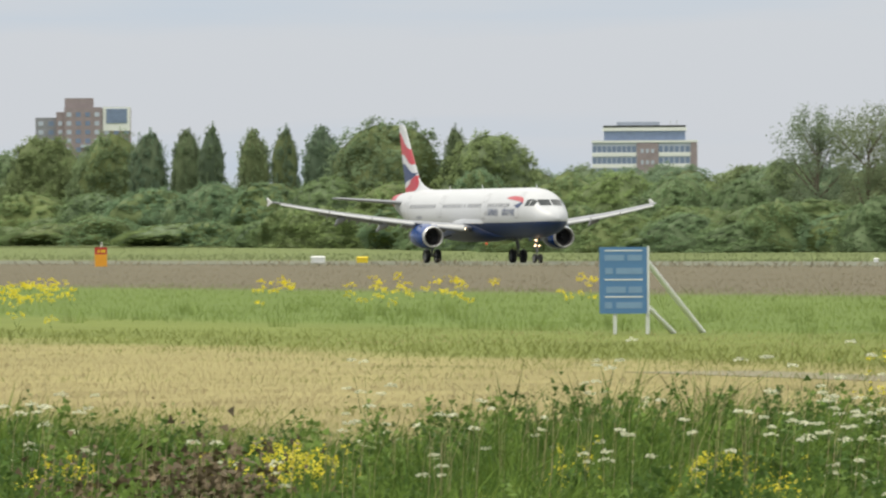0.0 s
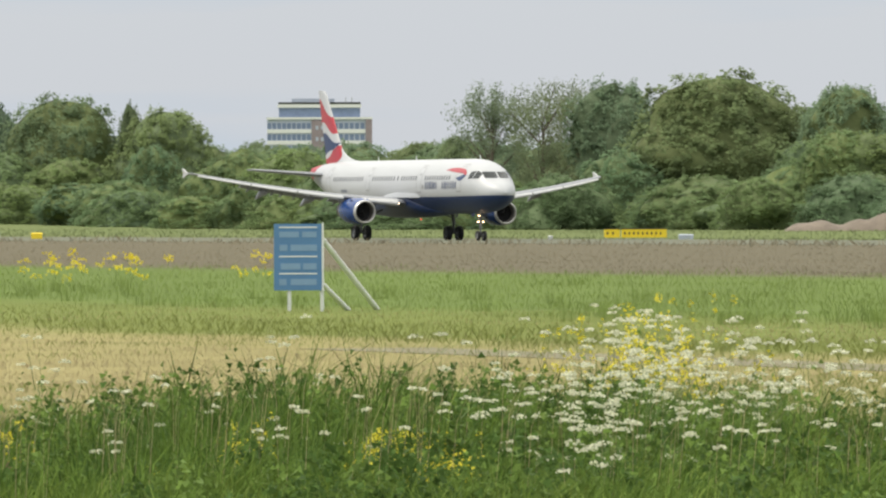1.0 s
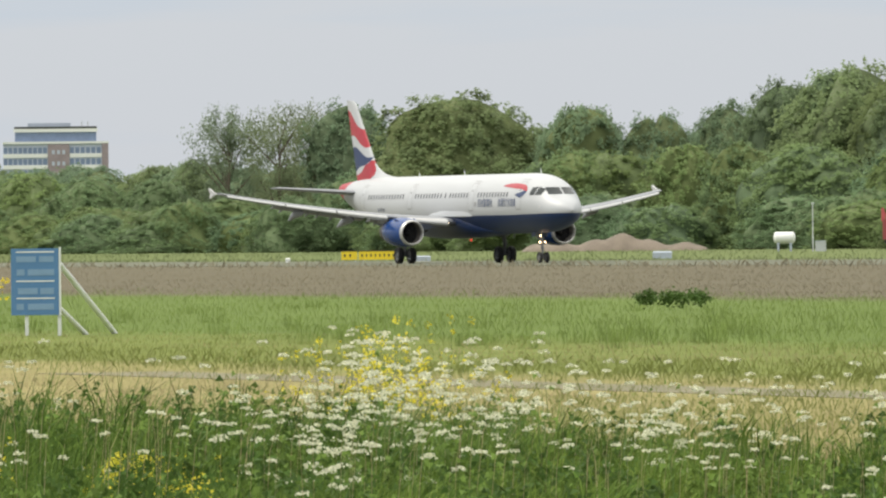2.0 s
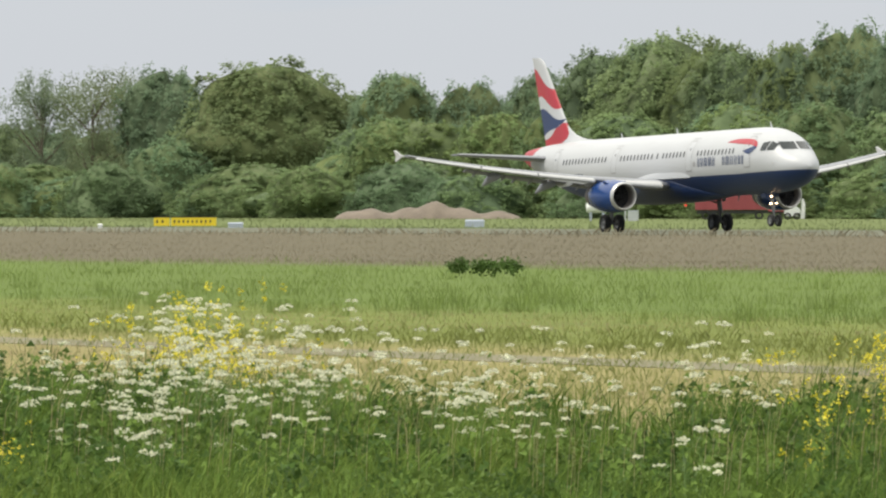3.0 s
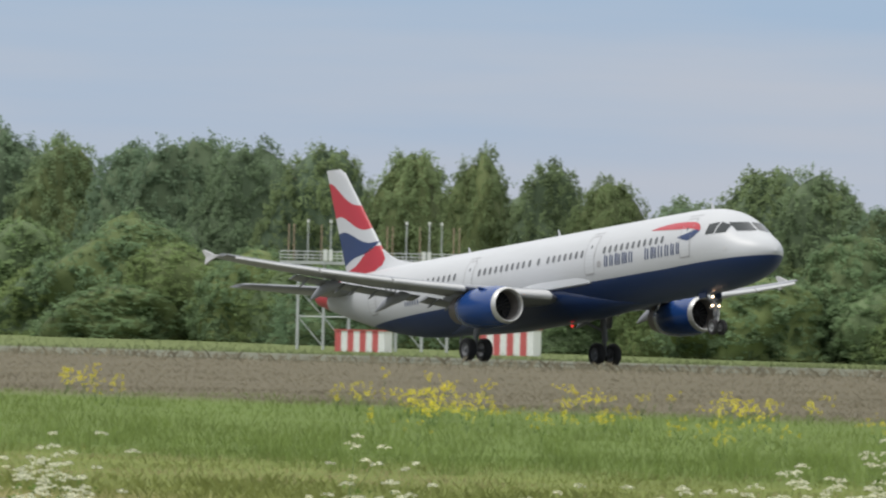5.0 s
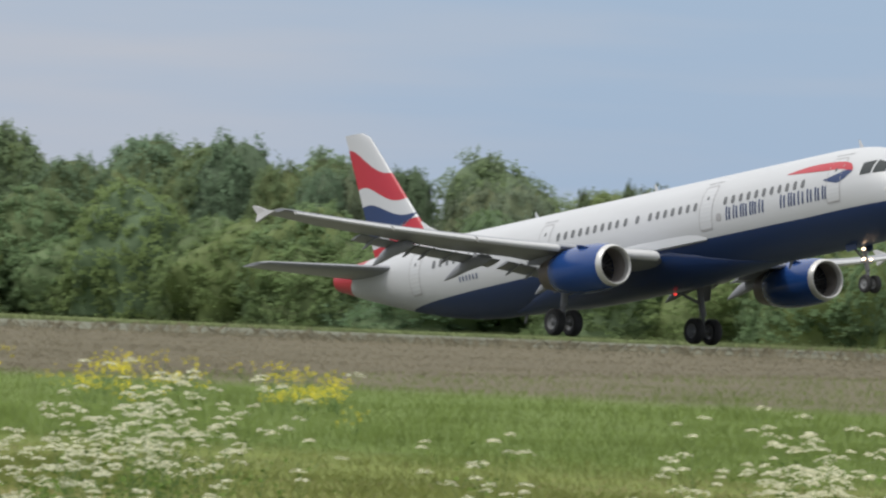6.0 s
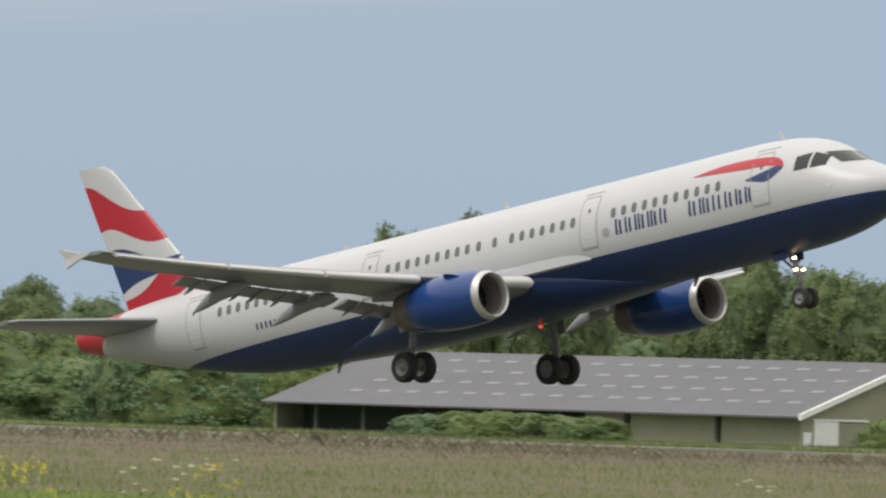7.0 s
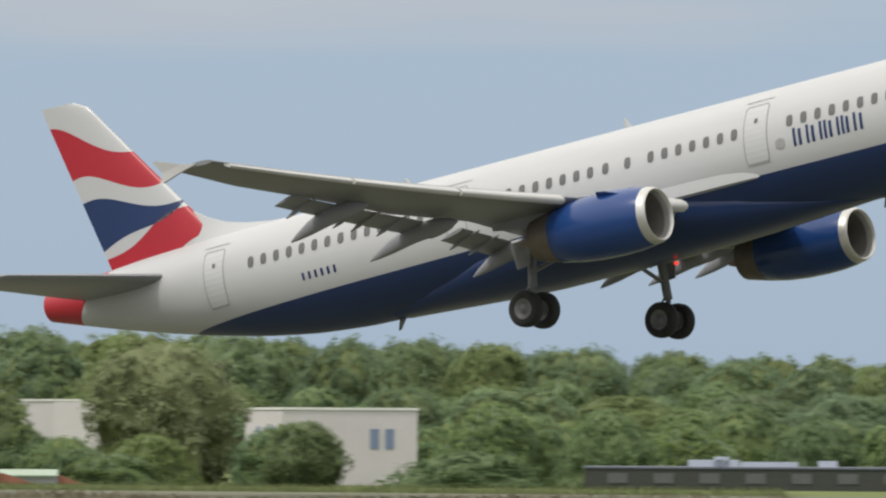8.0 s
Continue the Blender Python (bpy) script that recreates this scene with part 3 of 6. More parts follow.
        patch(em, 13.3, 17.8, lambda u: np.interp(u, [0, .3, .6, .85, 1], [5.35, 5.25, 5.16, 5.09, 4.94]), lambda u: np.interp(u, [0, .15, .3, .45, .6, .75, .86, .94, .98, 1], [5.37, 5.46, 5.52, 5.53, 5.51, 5.47, 5.41, 5.3, 5.17, 5.03]), side, 40, 4)
        em.make("ribbon_red", RED, body, "red ribbon emblem")
        em = Shape()
        patch(em, 16.05, 17.8, lambda u: np.interp(u, [0, .3, .52, .65, .8, 1], [4.73, 4.59, 4.51, 4.55, 4.67, 4.91]), lambda u: np.interp(u, [0, .78, .92, 1], [4.75, 5.01, 5.0, 4.93]), side, 24, 4)
        em.make("ribbon_blue", NAVY, body, "blue ribbon emblem")
        # the operator's title: plain upright bars in its colour, in two groups
        for x0, widths in ((9.45, (0.32, 0.32, 0.0, 0.30, 0.0, 0.28, 0.36)), (13.2, (0.36, 0.0, 0.32, 0.44, 0.36, 0.30, 0.28))):
            a = x0
            for wide in widths:
                for off, thick, tall in ((0.0, 0.10, 0.58), (wide * 0.62, 0.11, 0.52))[:2 if wide else 1]:
                    w = Shape()
                    patch(w, a + off, a + off + thick, lambda u: 3.93, lambda u: 3.93 + tall, side, 2, 3)
                    w.make("title_bar", NAVY, body, "dark blue bar of the title")
                a += wide + 0.175
        for i in range(6):
            w = Shape()
            patch(w, -8.6 - 0.26 * i, -8.6 - 0.26 * i + 0.1, lambda u: 3.73, lambda u: 3.97, side, 2, 2)
            w.make("registration_bar", NAVY, body, "dark bar of the registration")
        w = Shape()
        rounded(w, 8.95, 4.12, 0.36, 0.36, side, 0.014, 0.9)
        w.make("badge", LINE, body, "small grey round badge")
        w = Shape()
        rounded(w, 19.75, 3.9, 0.16, 0.17, side, 0.016)
        w.make("sensor_plate", METAL, body)
        # cockpit side panes
        for x0, x1, lo, hi in ((18.3, 18.86, (4.68, 4.7), (5.2, 5.27)), (18.95, 19.52, (4.69, 4.7), (5.27, 5.06))):
            w = Shape()
            patch(w, x0, x1, lambda u: lo[0] + (lo[1] - lo[0]) * u, lambda u: hi[0] + (hi[1] - hi[0]) * u, side, 6, 5, 0.014)
            w.make("cockpit_pane", COCKPIT, body, "dark cockpit pane")
        w = Shape()
        rows = []
        for j in range(6):
            z = 4.74 + 0.48 * j / 5
            row = []
            for i in range(6):
                k = 0.06 + (0.98 - 0.06) * i / 5
                # march along the nose at this height
                best = min((x for x in np.arange(17.5, 21.0, 0.02)), key=lambda x: abs(np.interp(NOSE_X - x, S, TOP) - 0.02 - (z + 0.16 * k * k + 0.0)))
                s = NOSE_X - best
                t, b, hw = np.interp(s, S, TOP), np.interp(s, S, BOTTOM), np.interp(s, S, HALF)
                c, hh = (t + b) / 2, (t - b) / 2
                q = max(-1, min(1, (z - c) / hh))
                yy = k * 0.98
                xx = best
                for _ in range(60):
                    s = NOSE_X - xx
                    t, b, hw = np.interp(s, S, TOP), np.interp(s, S, BOTTOM), np.interp(s, S, HALF)
                    c, hh = (t + b) / 2, (t - b) / 2
                    e = (yy / hw) ** 2 + ((z - c) / hh) ** 2
                    if e < 1.0:
                        break
                    xx -= 0.02
                row.append(Vector((xx + 0.03, side * yy, z + 0.012)))
            rows.append(row)
        w.loft(rows, False, False, closed=False).make("windshield", COCKPIT, body, "dark windshield pane")
        # tailplane
        rings = []
        for y, le, te, z in ((0.5, -15.3, -19.5, 5.1), (2.5, -16.5, -19.85, 5.25), (6.0, -18.55, -20.4, 5.52), (6.22, -18.95, -20.45, 5.54)):
            rings.append(airfoil(le, te, z, side * y, 0.1))
        Shape().loft(rings).make("tailplane", WING, plane, "grey tailplane", True, 50)
    # fin, in painted bands
    bands = fin_bands()
    fin = None
    for mat, low, high in bands:
        sh = Shape()
        nu, nv = 24, 8
        for side in (-1, 1):
            g = []
            for i in range(nu + 1):
                u = 0.5 - 0.5 * math.cos(math.pi * i / nu)
                g.append([fin_point(u, low(u) + (high(u) - low(u)) * j / nv, side) for j in range(nv + 1)])
            sh.loft(g, False, False, closed=False)
        if fin is None:
            fin = sh.make("fin", mat, plane, "white tail fin with red and blue waves", True, 70)
        else:
            sh.make("fin_band", mat, fin, {"red_paint": "red wave on the fin", "navy_paint": "blue wave on the fin"}.get(mat.name, ""), True, 70)
    top = Shape().loft([[fin_point(0.5 - 0.5 * math.cos(math.pi * i / 12), 1.0, -1), fin_point(0.5 - 0.5 * math.cos(math.pi * i / 12), 1.0, 1)] for i in range(13)], False, False, closed=False)
    top.make("fin_cap", WHITE, fin)
    # dorsal fillet
    rings = [[Vector((x, k * w, z)) for k, z in ((-1, 5.9), (1, 5.9), (0.12, h), (-0.12, h))] for x, w, h in ((-11.0, 0.10, 6.24), (-12.2, 0.34, 6.31), (-13.2, 0.46, 6.46), (-14.0, 0.46, 6.66), (-14.7, 0.40, 6.96), (-15.6, 0.26, 7.5), (-16.4, 0.16, 7.9))]
    Shape().loft(rings).make("dorsal_fillet", WHITE, plane, "", True, 40)
    # aerials and beacon
    for x, h in ((16.4, 0.34), (2.2, 0.36), (-6.5, 0.3)):
        Shape().loft([[Vector((x + a, k, 6.2)) for a, k in ((0.14, 0), (0, 0.02), (-0.14, 0), (0, -0.02))], [Vector((x + a - 0.16, k, 6.22 + h)) for a, k in ((0.06, 0), (0, 0.01), (-0.06, 0), (0, -0.01))]]).make("blade_aerial", WHITE, plane)
    for x in (11.4, -7.5):
        Shape().loft([[Vector((x + a, k, 2.1)) for a, k in ((0.15, 0), (0, 0.02), (-0.15, 0), (0, -0.02))], [Vector((x + a - 0.2, k, 1.72)) for a, k in ((0.06, 0), (0, 0.01), (-0.06, 0), (0, -0.01))]]).make("belly_aerial", GEAR, plane)
    Shape().lathe([(0, 0.0), (0.05, 0.07), (0.12, 0.08)], Matrix.Translation((3.2, 0, 1.56)) @ Euler((0, radians(-90), 0)).to_matrix().to_4x4(), 12).make("beacon", LAMP_RED, plane, "red beacon under the belly")
    build_gear(plane)
    # the wings with what hangs from them sit a little farther forward on the body
    for piece in plane.children:
        if piece.name.split(".")[0] in ("wing", "engine", "main_gear_leg", "belly_fairing", "wing_root_fairing"):
            piece.location.x = WING_FORWARD
    return plane


def fin_point(u, v, side):
    """u from the leading to the trailing edge, v from the root to the tip"""
    le = -13.9 + v * (-19.14 + 13.9) - 0.32 * (v > 0.965) * ((v - 0.965) / 0.035) ** 2
    te = -18.75 + v * (-20.86 + 18.75)
    z = 5.75 + v * (11.86 - 5.75) - 0.10 * u * 0 + 0.06 * u * v
    c = le - te
    t = 5 * 0.095 * c * (0.2969 * math.sqrt(u) - 0.126 * u - 0.3516 * u * u + 0.2843 * u ** 3 - 0.1036 * u ** 4)
    return Vector((le - c * u, side * max(t, 0.004), z))


def fin_bands():
    wave = lambda a, b, k: (lambda u: a + (b - a) * u + k * math.sin(2 * math.pi * u))
    r1_top, r1_low = wave(0.655, 0.885, -0.03), wave(0.445, 0.575, -0.035)
    b_top = lambda u: 0.325 + (0.44 - 0.325) * u - 0.03 * math.sin(2 * math.pi * u)
    b_low = lambda u: min(b_top(u), 0.315 + (0.155 - 0.315) * u ** 0.8 - 0.015 * math.sin(2 * math.pi * u))
    r2_top = lambda u: 0.285 - 0.175 * u ** 1.05 + 0.02 * math.sin(2 * math.pi * u)
    r2_low = lambda u: max(0.0, 0.125 - 0.23 * u + 0.015 * math.sin(2 * math.pi * u))
    zero, one = (lambda u: 0.0), (lambda u: 1.0)
    r2_low_c = lambda u: min(r2_low(u), r2_top(u))
    return [(WHITE, r1_top, one), (RED, r1_low, r1_top), (WHITE, b_top, r1_low), (NAVY, b_low, b_top), (WHITE, lambda u: max(0.0, r2_top(u)), b_low), (RED, r2_low_c, lambda u: max(0.0, r2_top(u))), (WHITE, zero, r2_low_c)]


AIRLINER = build_plane()

# ---- ground, runway ----
def ground_height(x, y):
    """Level up to the runway, a little lower in the fields behind it, higher again far to the west."""
    fall = np.interp(y, [268, 318, 480, 570], [0.0, -0.75, -1.1, -2.1]) * np.interp(x, [-950, -700], [0.12, 1.0])
    rise = np.interp(x, [-1700, -1450], [1.6, 0.0]) * np.interp(y, [380, 470], [0.0, 1.0])
    return fall + rise


# the bank's two dark rows put shade between its tufts into the ground
GROUND = banded("ground_cover", [(0, (0.05, 0.075, 0.018)), (23, (0.06, 0.085, 0.02)), (27, (0.27, 0.235, 0.11)), (44, (0.25, 0.225, 0.10)), (47, (0.15, 0.175, 0.05)), (58, (0.145, 0.175, 0.05)),
                                 (63, (0.115, 0.16, 0.044)), (100, (0.115, 0.16, 0.045)), (108, (0.13, 0.116, 0.080)), (214, (0.13, 0.116, 0.080)), (270, (0.145, 0.16, 0.068)), (330, (0.135, 0.165, 0.066))],
                1, 0, 400, 7.0, 0.95)


def build_ground():
    xs = [-5200, -4200, -3200, -2600, -2000] + list(range(-1600, 401, 40)) + [800, 1600, 3200, 5200]
    ys = [-3000, -1500, -600, -200, -60] + list(range(-20, 261, 20)) + [266, 272, 280, 290, 300, 312, 325, 350, 400, 440, 480, 520, 570, 700, 1000, 1500, 2200, 3200, 4900]
    v = [(x, y, ground_height(x, y)) for y in ys for x in xs]
    n = len(xs)
    f = [(j * n + i, j * n + i + 1, (j + 1) * n + i + 1, (j + 1) * n + i) for j in range(len(ys) - 1) for i in range(n - 1)]
    tagged(Shape().add(v, f).make("ground", GROUND), "flat airfield ground with mown, green and brown grass", "ground", kind="structure")
    asphalt = material("asphalt", (0.115, 0.12, 0.08), 1.0, vary=0.16, scale=0.08, bump=0.2, fine=0.4)
    runway = Shape().box(-2600, 219.6, -0.2, 1800, 264.6, 0.012).make("runway", asphalt)
    tagged(runway, "grey asphalt runway between grass verges", "runway", kind="structure")
    path = Shape().box(-119, 41.4, -0.1, 200, 43.3, 0.006).make("path", material("path_grit", (0.175, 0.16, 0.095), 0.95, vary=0.2, scale=0.8, bump=0.3, fine=0.3))
    tagged(path, "narrow grey-brown track through mown grass", "path", kind="structure")


build_ground()

# ---- grasses ----
rnd = np.random.default_rng(7)


def polar(n, az0, az1, r0, r1, power=1.0):
    """n places round the viewpoint's side of the field, denser near by."""
    az = np.radians(rnd.uniform(az0, az1, n))
    k = rnd.uniform(0, 1, n)
    r = 1 / (1 / r1 + (1 / r0 - 1 / r1) * k ** power)
    return np.sin(az) * r, np.cos(az) * r


def field_noise(x, y, s, seed=0.0):
    return np.sin(x / s + 1.7 * np.sin(y / s * 0.7 + seed)) * np.cos(y / s * 1.3 + 0.9 * np.sin(x / s * 1.9 + seed * 2)) * 0.5 + 0.5


def blades(name, x, y, z, h, w, mat, label, lean=0.35, category="grass"):
    """Bent blades: two triangles each."""
    n = len(x)
    a = rnd.uniform(0, 2 * math.pi, n)
    b = rnd.uniform(0, 2 * math.pi, n)
    l = lean * h * rnd.uniform(0.1, 1.0, n)
    cx, cy = np.cos(a) * w / 2, np.sin(a) * w / 2
    dx, dy = np.cos(b) * l, np.sin(b) * l
    p = np.empty((n, 4, 3), np.float32)
    p[:, 0] = np.stack([x - cx, y - cy, z], 1)
    p[:, 1] = np.stack([x + cx, y + cy, z], 1)
    p[:, 2] = np.stack([x + dx * 0.35 + cx * 0.8, y + dy * 0.35 + cy * 0.8, z + h * 0.6], 1)
    p[:, 3] = np.stack([x + dx, y + dy, z + h], 1)
    i = np.arange(n, dtype=np.int32)[:, None] * 4
    f = np.concatenate([i + [[0, 1, 2]], i + [[0, 2, 3]]]).astype(np.int32)
    return soup(name, p.reshape(-1, 3), f, mat, label, category)


GRASS_FRESH = material("grass_fresh", (0.11, 0.175, 0.033), 0.6, vary=0.18, scale=0.25, island=0.9, through_light=0.18, upright=0.2)
GRASS_LIME = material("grass_lime", (0.16, 0.222, 0.045), 0.6, vary=0.18, scale=0.25, island=0.9, through_light=0.18, upright=0.2)
GRASS_DEEP = material("grass_deep", (0.25, 0.35, 0.092), 0.65, vary=0.15, scale=0.2, island=0.08, through_light=0.4, upright=0.95)
GRASS_DARK = material("grass_dark", (0.06, 0.11, 0.023), 0.6, vary=0.2, scale=0.5, island=0.9, through_light=0.18, upright=0.2)
GRASS_TALL = material("grass_tall", (0.275, 0.372, 0.105), 0.65, vary=0.13, scale=0.12, island=0.08, through_light=0.45, upright=0.95)
GRASS_BROWN = material("grass_brown", (0.30, 0.272, 0.19), 0.8, vary=0.13, scale=0.06, island=0.08, through_light=0.4, upright=0.95)
HAY = material("hay", (0.46, 0.38, 0.222), 0.8, vary=0.14, scale=0.3, island=0.15, through_light=0.35, upright=0.9)
MOWN = material("mown_grass", (0.25, 0.29, 0.082), 0.7, vary=0.15, scale=0.25, island=0.15, through_light=0.4, upright=0.9)
VERGE = material("verge_grass", (0.205, 0.25, 0.115), 0.7, vary=0.14, scale=0.08, island=0.15, through_light=0.4, upright=0.9)


def edge(az):
    """Distance from the viewpoint of the overgrown bank, by bearing in degrees."""
    return np.interp(az, [-78, -66, -61, -56, -50, -45], [64, 65, 65, 63, 62, 62])


def meadow_end(x, y):
    """How far the green meadow reaches towards the runway; it widens to the north."""
    return np.interp(np.degrees(np.arctan2(x, y)), [-56, -50, -44], [104, 165, 182])


def bank_top(az):
    """Height of the bank's growth, by bearing."""
    return np.interp(az, [-77, -74.7, -73.9, -73.0, -72.5, -71.4, -70.4, -69.4, -68, -66.2, -65, -63.6, -62, -60, -58, -50],
                     [0.84, 0.86, 0.74, 0.66, 0.72, 0.95, 0.96, 0.90, 0.74, 0.60, 0.66, 0.74, 0.62, 0.52, 0.42, 0.34])


def arching(name, x, y, h, w, lean, way, mat, label, category="grass"):
    """Long blades that bend over at the tip: three triangles each."""
    n = len(x)
    a = rnd.uniform(0, 2 * math.pi, n)
    cx, cy = np.cos(a) * w / 2, np.sin(a) * w / 2
    l = lean * h
    dx, dy = np.cos(way) * l, np.sin(way) * l
    p = np.empty((n, 5, 3), np.float32)
    p[:, 0] = np.stack([x - cx, y - cy, 0 * x], 1)
    p[:, 1] = np.stack([x + cx, y + cy, 0 * x], 1)
    p[:, 2] = np.stack([x + dx * 0.3 + cx * 0.8, y + dy * 0.3 + cy * 0.8, h * 0.66], 1)
    p[:, 3] = np.stack([x + dx * 0.3 - cx * 0.8, y + dy * 0.3 - cy * 0.8, h * 0.66], 1)
    p[:, 4] = np.stack([x + dx, y + dy, h * (1.0 - 0.18 * lean)], 1)
    i = np.arange(n, dtype=np.int32)[:, None] * 5
    f = np.concatenate([i + [[0, 1, 2]], i + [[0, 2, 3]], i + [[3, 2, 4]]]).astype(np.int32)
    return soup(name, p.reshape(-1, 3), f, mat, label, category)


def tufts(n, each, az0, az1, r0, r1, size):
    """Places of blades gathered in tufts: x, y, tuft's number and direction away from its middle."""
    x, y = polar(n, az0, az1, r0, r1, 0.8)
    k = np.repeat(np.arange(n), each)
    a, d = rnd.uniform(0, 2 * math.pi, len(k)), size * np.sqrt(rnd.uniform(0, 1, len(k)))
    return x[k] + np.cos(a) * d, y[k] + np.sin(a) * d, k, a


def bank_grass():
    n = 8600
    x, y, k, a = tufts(n, 24, -76, -52, 46, 68, 0.13)
    az, r = np.degrees(np.arctan2(x, y)), np.hypot(x, y)
    out = edge(az) + 4 * (field_noise(x, y, 3.1) - 0.5)
    own = rnd.uniform(0.42, 1.14, n)[k]
    wind = rnd.normal(0.6, 0.8, n)[k]
    h = bank_top(az) * own * (0.72 + 0.4 * field_noise(x, y, 1.3, 2.0)) * rnd.uniform(0.6, 1.08, len(x)) * np.interp(r, [46, 52, 61], [0.5, 0.62, 1.0])
    lean = rnd.uniform(0.08, 0.75, len(x))
    way = np.where(rnd.uniform(0, 1, len(x)) < 0.55, a, wind)
    tone = field_noise(x, y, 2.3, 5.0) * 0.6 + rnd.uniform(0, 0.8, n)[k]
    for low, high, mat, label in ((-9, 0.48, GRASS_DARK, "tall dark green grass on a bank"), (0.48, 1.05, GRASS_FRESH, "tall fresh green grass on a bank"), (1.05, 9, GRASS_LIME, "tall yellow-green grass on a bank")):
        pick = (r < out) & (tone >= low) & (tone < high)
        arching("bank_grass", x[pick], y[pick], h[pick], r[pick] * rnd.uniform(1.1e-4, 2.5e-4, pick.sum()), lean[pick], way[pick], mat, label)
    # a few dry stems that stand above the rest
    x, y = polar(900, -76, -60, 50, 66)
    h = bank_top(np.degrees(np.arctan2(x, y))) * rnd.uniform(1.0, 1.3, 900)
    arching("grass_stem", x, y, h, np.full(900, 0.0035), rnd.uniform(0.05, 0.3, 900), rnd.normal(0.6, 0.8, 900), HAY, "pale seeding grass stems on a bank")


def grasses():
    bank_grass()
    # mown hay and short grass behind it
    n = 400000
    x, y = polar(n, -77, -44, 64, 190, 1.0)
    keep = (y > 19) & (y < 62) & ~((y > 41.2) & (y < 43.5) & (rnd.uniform(0, 1, n) < 0.25))
    x, y = x[keep], y[keep]
    r, az = np.hypot(x, y), np.degrees(np.arctan2(x, y))
    patchy = field_noise(x, y, 5.0, 1.0) * 0.5 + field_noise(x, y, 1.7, 4.0) * 0.3
    swath = np.exp(-((y - 34) / 8.5) ** 4) * np.interp(az, [-74, -70.5, -69.5, -66, -62, -56], [0.62, 0.56, 0.30, 0.18, 0.12, 0.0])
    strip2 = np.exp(-((y - 54) / 4.0) ** 2) * np.interp(az, [-74, -71, -70, -60], [0.0, 0.1, 0.30, 0.22])
    dry = patchy + swath + strip2 + rnd.normal(0, 0.13, len(x)) > 0.68
    h = rnd.uniform(0.015, 0.06, len(x)) * (0.6 + 0.9 * field_noise(x, y, 0.9, 7.0))
    blades("hay", x[dry], y[dry], 0 * x[dry], h[dry], r[dry] * 0.45e-4, HAY, "pale mown hay lying on the field", 0.7, "hay")
    w = ~dry
    rough = np.interp(y[w], [43.4, 44.5, 50, 53], [1.0, 1.7, 1.6, 1.0])
    blades("mown_grass", x[w], y[w], 0 * x[w], h[w] * 1.3 * rough, r[w] * 0.45e-4, MOWN, "short mown grass", 0.8)
    # tall green meadow, in soft waves
    n = 480000
    x, y = polar(n, -76.5, -34, 66, 390, 1.0)
    keep = (y > 57 + 5 * field_noise(x, y, 4.0)) & (y < meadow_end(x, y) + 7 * field_noise(x, y, 9.0) + rnd.normal(0, 2.0, n))
    x, y = x[keep], y[keep]
    r = np.hypot(x, y)
    wave = field_noise(x, y, 2.6, 3.0) * 0.6 + field_noise(x, y, 7.5, 6.0) * 0.4
    h = (0.07 + 0.16 * wave ** 1.5) * rnd.uniform(0.8, 1.1, len(x))
    deep = rnd.uniform(0, 1, len(x)) < np.clip(field_noise(x, y, 5.5, 9.0) * 1.5 - 0.75, 0, 0.8)
    for pick, mat, label in ((~deep, GRASS_TALL, "tall green meadow grass"), (deep, GRASS_DEEP, "darker green meadow grass in patches")):
        blades("meadow_grass", x[pick], y[pick], 0 * x[pick], h[pick], r[pick] * 0.30e-4, mat, label, 0.6)
    # coarse tufts along the meadow's mown edge and about in it
    n = 900
    x, y, k, a = tufts(n, 46, -76, -50, 110, 260, 0.30)
    keep = (y > 56) & (y < 72 + 26 * (k % 5 == 0))
    x, y, k, a = x[keep], y[keep], k[keep], a[keep]
    h = rnd.uniform(0.22, 0.48, n)[k] * rnd.uniform(0.6, 1.1, len(x))
    arching("meadow_tuft", x, y, h, np.hypot(x, y) * 0.45e-4, rnd.uniform(0.1, 0.7, len(x)), a, GRASS_DEEP, "coarse dark green tufts of grass")
    # brown flowering grass up to the runway
    n = 360000
    x, y = polar(n, -76.5, -33, 130, 820, 1.0)
    keep = (y > meadow_end(x, y) - 4 + 6 * field_noise(x, y, 9.0)) & (y < 219)
    x, y = x[keep], y[keep]
    r = np.hypot(x, y)
    h = (0.06 + 0.07 * field_noise(x, y, 7.0, 3.0)) * rnd.uniform(0.8, 1.1, len(x)) * np.interp(y, [196, 212], [1.0, 4.0])
    blades("brown_grass", x, y, 0 * x, h, r * np.interp(y, [190, 205], [0.3e-4, 1.0e-4]), GRASS_BROWN, "brown seeding grass beside the runway", 1.4)
    # verge behind the runway
    n = 230000
    x, y = polar(n, -76.5, -33, 300, 1900, 1.0)
    keep = (y > 268) & (y < 500)
    x, y = x[keep], y[keep]
    r = np.hypot(x, y)
    z = ground_height(x, y)
    h = (0.18 + 0.24 * field_noise(x, y, 11.0, 4.0)) * rnd.uniform(0.7, 1.1, len(x))
    blades("verge_grass", x, y, z, h, r * 0.8e-4, VERGE, "light green grass behind the runway")


grasses()

# ---- flowers and weeds ----
PETAL_WHITE = material("petal_white", (0.74, 0.74, 0.56), 0.7, vary=0.08, scale=2, island=0.4, through_light=0.3)
PETAL_YELLOW = material("petal_yellow", (0.80, 0.69, 0.05), 0.6, vary=0.1, scale=2, island=0.4, through_light=0.3)
STALK = material("stalk_green", (0.10, 0.17, 0.045), 0.6, vary=0.2, scale=2, island=0.5, through_light=0.2)
WEED = material("weed_leaf", (0.065, 0.12, 0.026), 0.55, vary=0.22, scale=0.8, island=0.6, through_light=0.35, upright=0.55)
